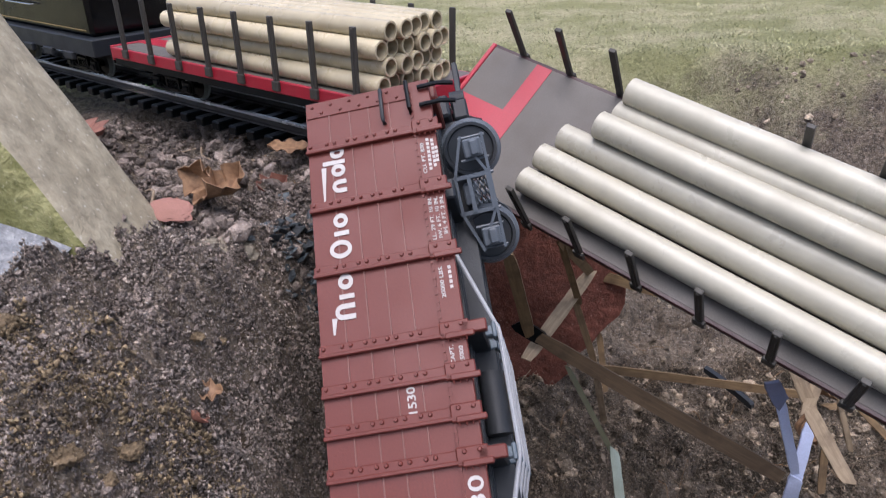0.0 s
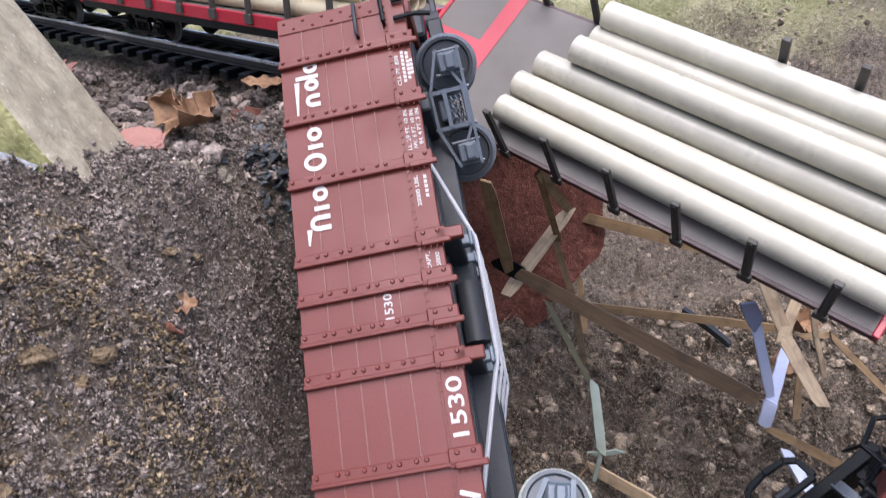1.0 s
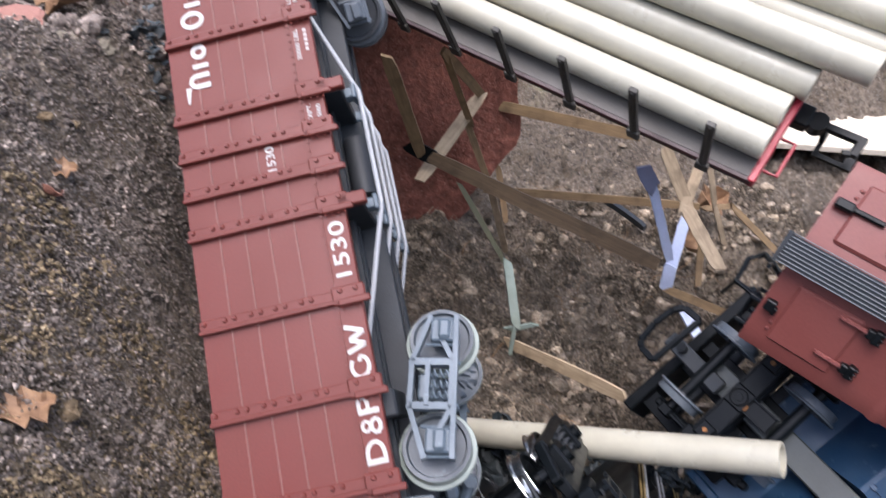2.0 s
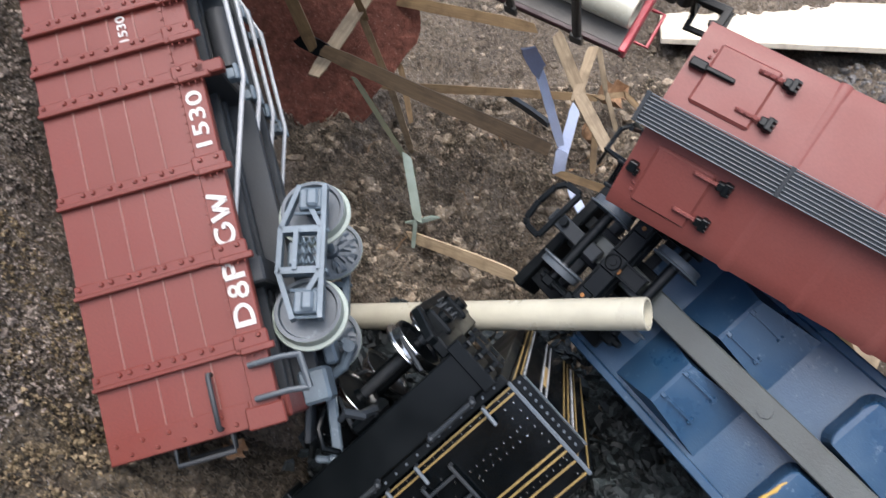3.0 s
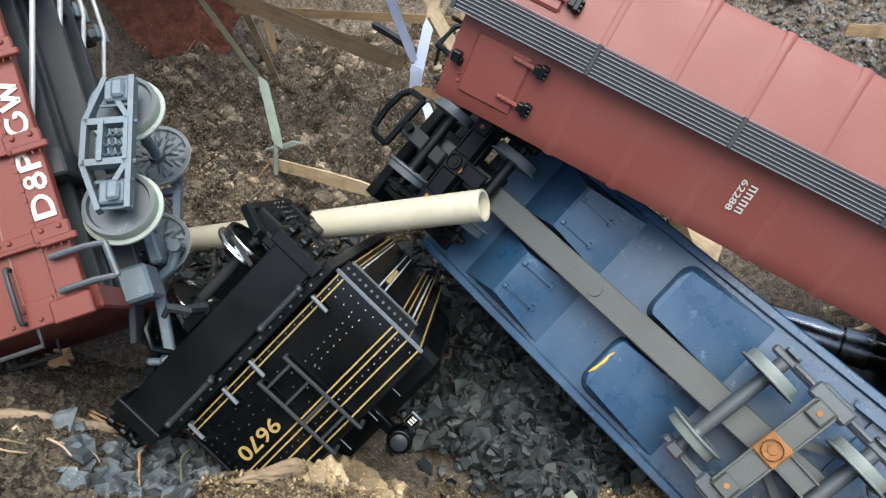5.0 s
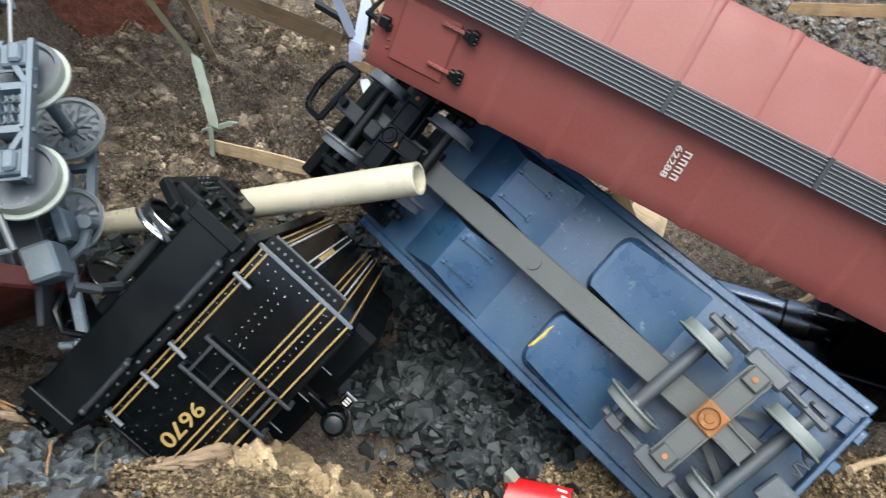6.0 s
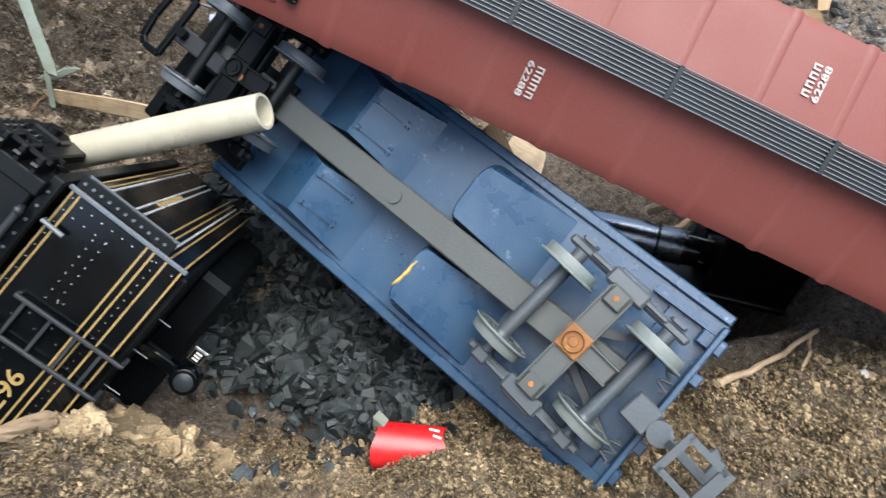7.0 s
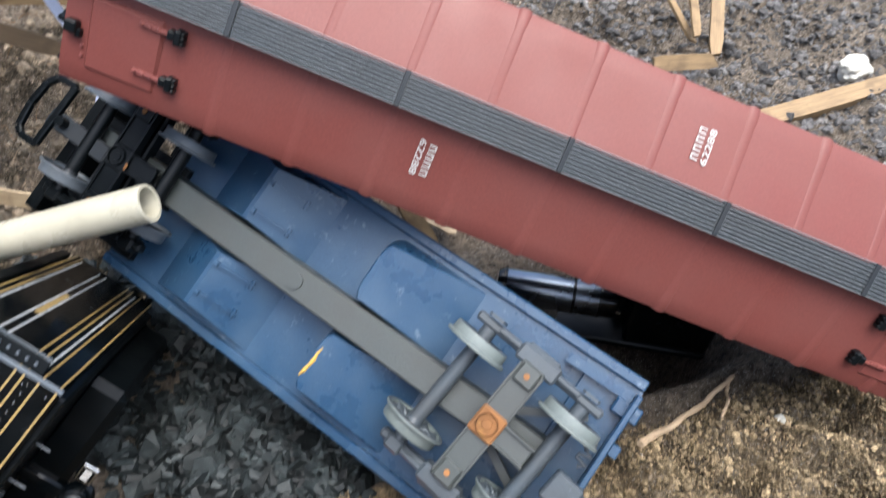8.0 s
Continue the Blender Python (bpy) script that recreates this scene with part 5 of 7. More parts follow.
    lettering("number", "9670", Matrix(((1, 0, 0, 0.0160), (0, 1, 0, 0.0245), (0, 0, 1, -0.0004), (0, 0, 0, 1))) @ Euler((radians(180), 0, 0)).to_matrix().to_4x4() @ Euler((0, 0, radians(180))).to_matrix().to_4x4(), 0.0256, 0.0080, GOLD, t)
    # ladder on the end wall: stiles, rungs and curled feet
    for x in (0.0378, 0.0557):
        bm = bmesh.new()
        bar(bm, (x, 0.0050, -0.0035), (x + 0.0008, H + 0.0046, -0.0035), 0.0017, 0.0020, (0, 0, 1), 0.0004)
        bar(bm, (x + 0.0008, H + 0.0044, -0.0040), (x + 0.0008, H + 0.0044, 0.006), 0.0017, 0.0020, (0, 1, 0), 0.0004)
        bar(bm, (x, 0.0056, -0.0035), (x, 0.0056, 0.001), 0.0016, 0.0016, (0, 1, 0))
        part("ladder_stile", bm, UNDER_GREY, t)
    for k in range(4):
        part("ladder_rung", bar(bmesh.new(), (0.0380, 0.0100 + 0.0118 * k, -0.0032), (0.0562, 0.0100 + 0.0118 * k, -0.0032), 0.0014, 0.0012), UNDER_GREY, t)
    for x in (0.0425, 0.0235, 0.0862, -0.0010):
        bm = rod(bmesh.new(), (x, -0.0050, -0.0036), (x - 0.0004, 0.0050, -0.0036), 0.0011, 8)
        rod(bm, (x, -0.0046, -0.0036), (x, -0.0046, 0.0005), 0.0008, 6)
        part("grab_iron", bm, MID_GREY, t, "grey grab iron", True)
    # footplate shelf with bolts, end beam plate and coupling levers on the upturned underside
    part("footplate", solid(X0 - 0.002, W + 0.001, -0.0115, -0.0060, -0.0058, L - 0.01, 0.0006), MATT_BLACK, t)
    for k in range(15):
        x = X0 + 0.006 + 0.0070 * k
        part("frame_bolt", rod(bmesh.new(), (x, -0.0088, -0.0066), (x, -0.0088, -0.0056), 0.0007, 6), MID_GREY, t)
    beam = part("end_beam", solid(-0.0155, 0.1005, -0.0335, -0.0118, -0.0092, -0.0040, 0.0007), MATT_BLACK, t)
    for x0, x1 in ((-0.004, 0.0275), (0.0600, 0.0880)):
        bm = bmesh.new()
        rod(bm, (x0, -0.0110, -0.0125), (x1, -0.0110, -0.0125), 0.0015, 10)
        for x in (x0 + 0.001, x1 - 0.001):
            rod(bm, (x, -0.0112, -0.0125), (x, -0.0125, -0.0070), 0.0014, 8)
            bmesh.ops.create_uvsphere(bm, u_segments=8, v_segments=5, radius=0.0019, matrix=Matrix.Translation((x, -0.0110, -0.0128)))
        part("coupling_lever", bm, UNDER_GREY, t, smooth=True)
    # stepped brackets at the beam's ends
    for x, s in ((0.0975, 1), (-0.0150, -1)):
        bm = bmesh.new()
        box(bm, x - 0.0035, x + 0.0035, -0.0365, -0.0100, -0.0110, 0.0060, 0.0006)
        for k in range(3):
            box(bm, x + s * 0.0020, x + s * 0.0105, -0.0330 + 0.0075 * k, -0.0304 + 0.0075 * k, -0.0105, 0.0060, 0.0005)
            rod(bm, (x + s * 0.0065, -0.0330 + 0.0075 * k, -0.0118), (x + s * 0.0065, -0.0304 + 0.0075 * k, -0.0118), 0.0012, 6)
        bar(bm, (x + s * 0.0098, -0.0345, -0.0080), (x + s * 0.0098, -0.0135, -0.0080), 0.0016, 0.0016)
        bar(bm, (x + s * 0.0098, -0.0345, 0.0035), (x + s * 0.0098, -0.0135, 0.0035), 0.0016, 0.0016)
        part("step_bracket", bm, MATT_BLACK, t)
    # truck: side frames, journals, tie rods and two bright wheelsets
    for x, s in ((0.0140, -1), (0.0880, 1)):
        bm = bmesh.new()
        box(bm, x - 0.0030, x + 0.0030, -0.0440, -0.0330, 0.006, 0.118, 0.001)
        bar(bm, (x, -0.0430, 0.004), (x, -0.0600, 0.022), 0.0060, 0.0050, (1, 0, 0), 0.0008)
        bar(bm, (x, -0.0590, 0.020), (x, -0.0590, 0.094), 0.0060, 0.0050, bevel=0.0008)
        bar(bm, (x, -0.0600, 0.090), (x, -0.0420, 0.112), 0.0060, 0.0050, (1, 0, 0), 0.0008)
        fr = part("truck_frame", bm, MATT_BLACK, t)
        for z in (0.030, 0.084):
            bm = solid(x - 0.0058, x + 0.0058, -0.0560, -0.0400, z - 0.0075, z + 0.0075, 0.0012)
            rod(bm, (x + s * 0.005, -0.048, z), (x + s * 0.0085, -0.048, z), 0.0040, 12)
            part("journal_box", bm, MATT_BLACK, fr)
        for z in (0.050, 0.057, 0.064):
            sp = chain(bmesh.new(), [(x + s * 0.0032 + 0.0022 * math.cos(a), -0.0570 + 0.0006 * a, z + 0.0022 * math.sin(a)) for a in np.arange(0, 22, 0.7)], 0.0006, 5)
            part("spring", sp, UNDER_GREY, fr)
    part("draw_box", solid(0.030, 0.046, -0.0400, -0.0330, -0.004, 0.020, 0.002), MATT_BLACK, t)
    part("truck_bolster", solid(0.018, 0.084, -0.0520, -0.0400, 0.051, 0.063, 0.0015), MATT_BLACK, t)
    for x in (0.028, 0.074):
        part("brake_rod", chain(bmesh.new(), [(x, -0.036, 0.004), (x, -0.054, 0.016), (x, -0.0575, 0.056), (x, -0.054, 0.096), (x, -0.036, 0.110)], 0.0012, 8), UNDER_GREY, t, smooth=True)
    part("air_hose", chain(bmesh.new(), [(0.020, -0.034, -0.006), (0.018, -0.041, -0.012), (0.022, -0.049, -0.011), (0.027, -0.054, -0.004)], 0.0016, 8), MATT_BLACK, t, smooth=True)
    part("hook", chain(bmesh.new(), [(0.046, -0.038, -0.003), (0.046, -0.040, -0.018), (0.043, -0.046, -0.024), (0.038, -0.045, -0.022)], [0.0026, 0.0024, 0.0022, 0.0014], 8), UNDER_GREY, t, "dark coupling hook", True)
    for z in (0.030, 0.084):
        part("axle", rod(bmesh.new(), (0.016, -0.047, z), (0.086, -0.047, z), 0.003, 12), UNDER_GREY, t, smooth=True)
        for x, s in ((0.0265, 1), (0.0755, -1)):
            wl = part("wheel", WHEEL_C, None, t)
            wl.matrix_local = Matrix.Translation((x, -0.047, z)) @ Euler((0, radians(90 * s), 0)).to_matrix().to_4x4() @ Matrix.Scale(1.12, 4)
    # back-up lamp on the deck with its framed plate
    z0, lx, ly = 0.030, 0.0520, 0.0790
    lamp = bmesh.new()
    lathe(lamp, [(0.0, 0.0), (0.0052, 0.0), (0.0064, 0.0004), (0.0070, 0.0016), (0.0070, 0.0040), (0.0064, 0.0048), (0.0064, 0.0120), (0.0040, 0.0135), (0.0, 0.0135)], 28, Matrix.Translation((lx, ly, z0)))
    box(lamp, lx - 0.003, lx + 0.003, H, ly - 0.005, z0 + 0.004, z0 + 0.010, 0.0008)
    lp = part("back_up_lamp", lamp, BLACK, t, smooth=True)
    part("lens", lathe(bmesh.new(), [(0.0, -0.0008), (0.0042, -0.0004), (0.0050, 0.0004), (0.0, 0.0006)], 20, Matrix.Translation((lx, ly, z0))), UNDER_GREY, lp, smooth=True)
    for k in range(3):
        part("cooling_ring", lathe(bmesh.new(), [(0.0064, 0.0062 + 0.0018 * k), (0.0068, 0.0066 + 0.0018 * k), (0.0064, 0.0070 + 0.0018 * k)], 24, Matrix.Translation((lx, ly, z0))), BLACK, lp, smooth=True)
    bx, by = lx + 0.0085, ly - 0.0025
    board = part("number_board", solid(bx, bx + 0.0078, by - 0.004, by + 0.0036, z0 + 0.004, z0 + 0.006, 0.0004), CHROME, lp, "small bright framed plate")
    part("plate_face", solid(bx + 0.001, bx + 0.0068, by - 0.003, by + 0.0026, z0 + 0.0034, z0 + 0.0046), BLACK, board)
    for k in range(3):
        part("plate_bar", solid(bx + 0.0018 + 0.0016 * k, bx + 0.0028 + 0.0016 * k, by - 0.0018, by + 0.0014, z0 + 0.0031, z0 + 0.0036), WHITE, board)
    part("board_bracket", rod(bmesh.new(), (lx + 0.005, by, z0 + 0.006), (bx + 0.001, by, z0 + 0.006), 0.0010, 6), BLACK, lp)
    for x, y in ((0.0400, 0.0610), (0.0600, 0.0600), (0.0770, 0.0590)):
        part("deck_stanchion", rod(bmesh.new(), (x, H, 0.010), (x, y, 0.010), 0.00035, 6), MID_GREY, t)
    return t


tender()


# ---- track under the standing wagon ----
def track():
    base = BACK_M @ pose(0, 0.0565, -0.0475)
    t = thing("track", base, "toy railway track on dark ballast, ending at the broken trestle", "track")
    x0, x1 = -0.75, 0.41
    for y in (-0.0235, 0.0235):
        bm = bmesh.new()
        prof = ((-0.0040, -0.0085), (0.0040, -0.0085), (0.0036, -0.0072), (0.0008, -0.0066), (0.0008, -0.0026), (0.0016, -0.0018), (0.0016, 0), (-0.0016, 0), (-0.0016, -0.0018), (-0.0008, -0.0026), (-0.0008, -0.0066), (-0.0036, -0.0072))
        a = [bm.verts.new((x0, y + p, q)) for p, q in prof]
        b = [bm.verts.new((x1, y + p, q)) for p, q in prof]
        bm.faces.new(a)
        bm.faces.new(b[::-1])
        for k in range(len(a)):
            bm.faces.new((a[k], b[k], b[(k + 1) % len(a)], a[(k + 1) % len(a)]))
        rail = part("rail", bm, RAIL_WEB, t, "dark rusty rail")
        part("rail_head", solid(x0, x1, y - 0.0018, y + 0.0018, -0.0022, 0.0003, 0.0003), STEEL, rail, "bright worn rail head")
    sl = solid(-0.0055, 0.0055, -0.046, 0.046, -0.0165, -0.0080, 0.001)
    me = mesh_of("sleeper", sl, MATT_BLACK)
    for k in range(46):
        s = part("sleeper", me, None, t)
        s.matrix_local = Matrix.Translation((x0 + 0.012 + 0.025 * k, 0, 0))


track()


def standing_tender():
    m = BACK_M @ pose(-0.30, 0.0, 0.0)
    t = thing("tender", m, "black toy tender with a dark blue-grey frame standing on the track", "toy locomotive")
    part("frame", solid(-0.06, 0.262, 0.0, 0.113, -0.016, 0.002, 0.001), UNDER_GREY, t)
    part("tank", solid(-0.05, 0.250, 0.008, 0.105, 0.002, 0.062, 0.004), BLACK, t)
    part("coal_bunker", solid(0.00, 0.20, 0.016, 0.097, 0.060, 0.075, 0.004), MATT_BLACK, t)
    for z in (0.008, 0.055):
        part("gold_line", solid(-0.04, 0.24, 0.0074, 0.009, z, z + 0.001), GOLD, t)
    part("hand_rail", chain(bmesh.new(), [(0.08, 0.006, 0.028), (0.08, 0.003, 0.028), (0.14, 0.003, 0.028), (0.14, 0.006, 0.028)], 0.001, 8), CHROME, t, smooth=True)
    for k in range(5):
        part("step_plate", solid(0.02 + 0.045 * k, 0.04 + 0.045 * k, -0.003, 0.002, -0.022, -0.014, 0.001), UNDER_GREY, t)
    for x in (0.02, 0.19):
        truck(t, pose(x, 0.0565, -0.0315), MATT_BLACK, WHEEL_B)
    hook_coupler(t, pose(0.264, 0.0565, -0.02, 180), MATT_BLACK)


standing_tender()


# ---- stones and brick ----
def rock(name, label, m, a, b, c, mats, seed, cuts=5, jitter=0.006, category="stone", worn=0):
    bm = bmesh.new()
    box(bm, 0, a, 0, b, -c, 0)
    bmesh.ops.subdivide_edges(bm, edges=bm.edges[:], cuts=cuts, use_grid_fill=True)
    rng = np.random.default_rng(seed)
    o = rng.uniform(0, 50, 3)
    for v in bm.verts:
        q = Vector((v.co.x * 22 + o[0], v.co.y * 22 + o[1], v.co.z * 22 + o[2]))
        v.co += noise.noise_vector(q) * jitter + noise.noise_vector(q * 3.1) * jitter * 0.4
    for _ in range(worn):
        bmesh.ops.smooth_vert(bm, verts=bm.verts[:], factor=0.5, use_axis_x=True, use_axis_y=True, use_axis_z=True)
    if len(mats) > 1:
        bm.normal_update()
        for f in bm.faces:
            f.material_index = 1 if f.normal.y > 0.6 else 0
    me = mesh_of(name, bm, mats, True)
    ob = new(name, me)
    ob.matrix_world = m
    return tagged(ob, label, category)


def lump(name, label, at, radii, material, seed, ragged=0.25, category="stone", turn=(0, 0, 0), fine=3.0, taper=0.0):
    """An uneven rounded lump."""
    bm = bmesh.new()
    bmesh.ops.create_icosphere(bm, subdivisions=4, radius=1.0)
    o = Vector((seed * 3.7, seed * 1.9, seed * 5.3))
    for v in bm.verts:
        d = v.co.copy()
        k = 1 + ragged * (noise.noise(d * 1.3 + o) + 0.6 * noise.noise(d * fine + o) + 0.3 * noise.noise(d * fine * 2.7 + o))
        w = 1 - taper * (1 - d.x) / 2
        v.co = Vector((d.x * radii[0] * (k if not taper else 1), d.y * radii[1] * w * k, d.z * radii[2] * w * k))
    ob = new(name, mesh_of(name, bm, material, True))
    ob.matrix_world = pose(*at, *turn)
    return tagged(ob, label, category)


rock("stone_slab", "pale sandstone slab with a mossy edge leaning in the soil", basis((-0.47, 0.08, 0.86), (0.10, -1.0, 0.0), (-0.168, 0.428, 0.178)), 0.31, 0.096, 0.064, [PALE_STONE, MOSS], 3, 14, 0.005, worn=4)
rock("stone_slab", "pale grey stone slab half buried beside the sandstone", basis((0.78, -0.25, -0.57), (0.2, 0.75, 0.6), (-0.338, 0.333, 0.304)), 0.13, 0.06, 0.02, [GREY_STONE], 8, 6, 0.003)
lump("cobble", "round pale brown cobble half sunk in the heap", (-0.137, 0.380, 0.226), (0.016, 0.012, 0.011), COBBLE, 5)
lump("shard", "flat terracotta shard lying beside the stone slab", (-0.190, 0.429, 0.238), (0.016, 0.010, 0.0022), SHARD, 9, 0.3, "shard", (25, 8, -10))
lump("shell", "small white shell on the sandy bank", (0.464, -0.0347, ground_at(0.464, -0.0347) + 0.002), (0.0042, 0.003, 0.0018), PAPER, 14, 0.2, "shell")
lump("cobble", "small round grey-brown cobble half sunk in the heap", (-0.149, 0.373, 0.231), (0.011, 0.010, 0.009), COBBLE, 6)
for k, (x, y, r) in enumerate(((-0.1628, 0.2165, 0.0075), (-0.1435, 0.2323, 0.0055), (-0.1356, 0.3016, 0.0042), (-0.1294, 0.3105, 0.0045), (-0.1503, 0.2207, 0.0045), (-0.118, 0.190, 0.006), (-0.20, 0.26, 0.007), (-0.165, 0.170, 0.009))):
    lump("clod", "ochre clod of sandy clay on the dark heap", (x, y, ground_at(x, y) + r * 0.2), (r, r * 0.8, r * 0.6), CLOD, 30 + k, 0.45, "clod")


def red_slab():
    """A rough red sandstone block, its lower corner broken off."""
    bm = bmesh.new()
    box(bm, -0.055, 0.158, 0.0, 0.085, -0.085, 0.205)
    bmesh.ops.subdivide_edges(bm, edges=bm.edges[:], cuts=22, use_grid_fill=True)
    for v in bm.verts:
        dx, dz = max(v.co.x - 0.045, 0.0) / 0.113, max(0.045 - v.co.z, 0.0) / 0.115
        d = dx + dz
        if d > 1e-6:
            k = max(dx, dz) / d
            v.co.x -= max(v.co.x - 0.045, 0.0) * (1 - k)
            v.co.z += max(0.045 - v.co.z, 0.0) * (1 - k)
        q = v.co * 16 + Vector((3.1, 7.7, 1.3))
        v.co += noise.noise_vector(q) * 0.005 + noise.noise_vector(q * 3.3) * 0.0022 + noise.noise_vector(q * 9) * 0.0009
    ob = new("stone_block", mesh_of("stone_block", bm, BRICK, True))
    ob.matrix_world = pose(0, 0.592, 0.0, 0, 0, 0)
    tagged(ob, "rough dull red stone block standing under the trestle", "stone")


red_slab()
lump("stone", "white quartz stone on the dark soil", (0.862, 0.165, ground_at(0.862, 0.165) + 0.008), (0.020, 0.013, 0.012), PAPER, 13, 0.3)


# ---- broken trestle: flat wooden strips, each where it fell ----
def strip(p, q, width, thick, material, label, up=(0, 0, 1), ragged=0.004, seed=0, name="trestle_strip"):
    p, q = Vector(p), Vector(q)
    x = (q - p).normalized()
    y = Vector(up) if up else Vector((0.2, 0.8, -0.5)).cross(x)
    y = (y - x * x.dot(y)).normalized()
    L = (q - p).length
    rng = random.Random(seed)
    n = 9
    bm = bmesh.new()
    rows = []
    for k in range(n + 1):
        s = k / n
        w = width * (1 + rng.uniform(-0.05, 0.05)) * (0.75 if k in (0, n) else 1)
        e = rng.uniform(-ragged, ragged) if k in (0, n) else 0
        off = 0.0015 * math.sin(s * 3.1 + seed)
        ring = []
        for a, b in ((-1, -1), (1, -1), (1, 1), (-1, 1)):
            ring.append(bm.verts.new((s * L + e * (a if k in (0, n) else 0), a * w / 2, b * thick / 2 + off)))
        rows.append(ring)
    for a, b in zip(rows, rows[1:]):
        for k in range(4):
            bm.faces.new((a[k], a[(k + 1) % 4], b[(k + 1) % 4], b[k]))
    bm.faces.new(rows[0])
    bm.faces.new(rows[-1][::-1])
    ob = new(name, mesh_of(name, bm, material))
    ob.matrix_world = basis(x, y, p)
    return tagged(ob, label, "wood strip", "broken trestle strips")


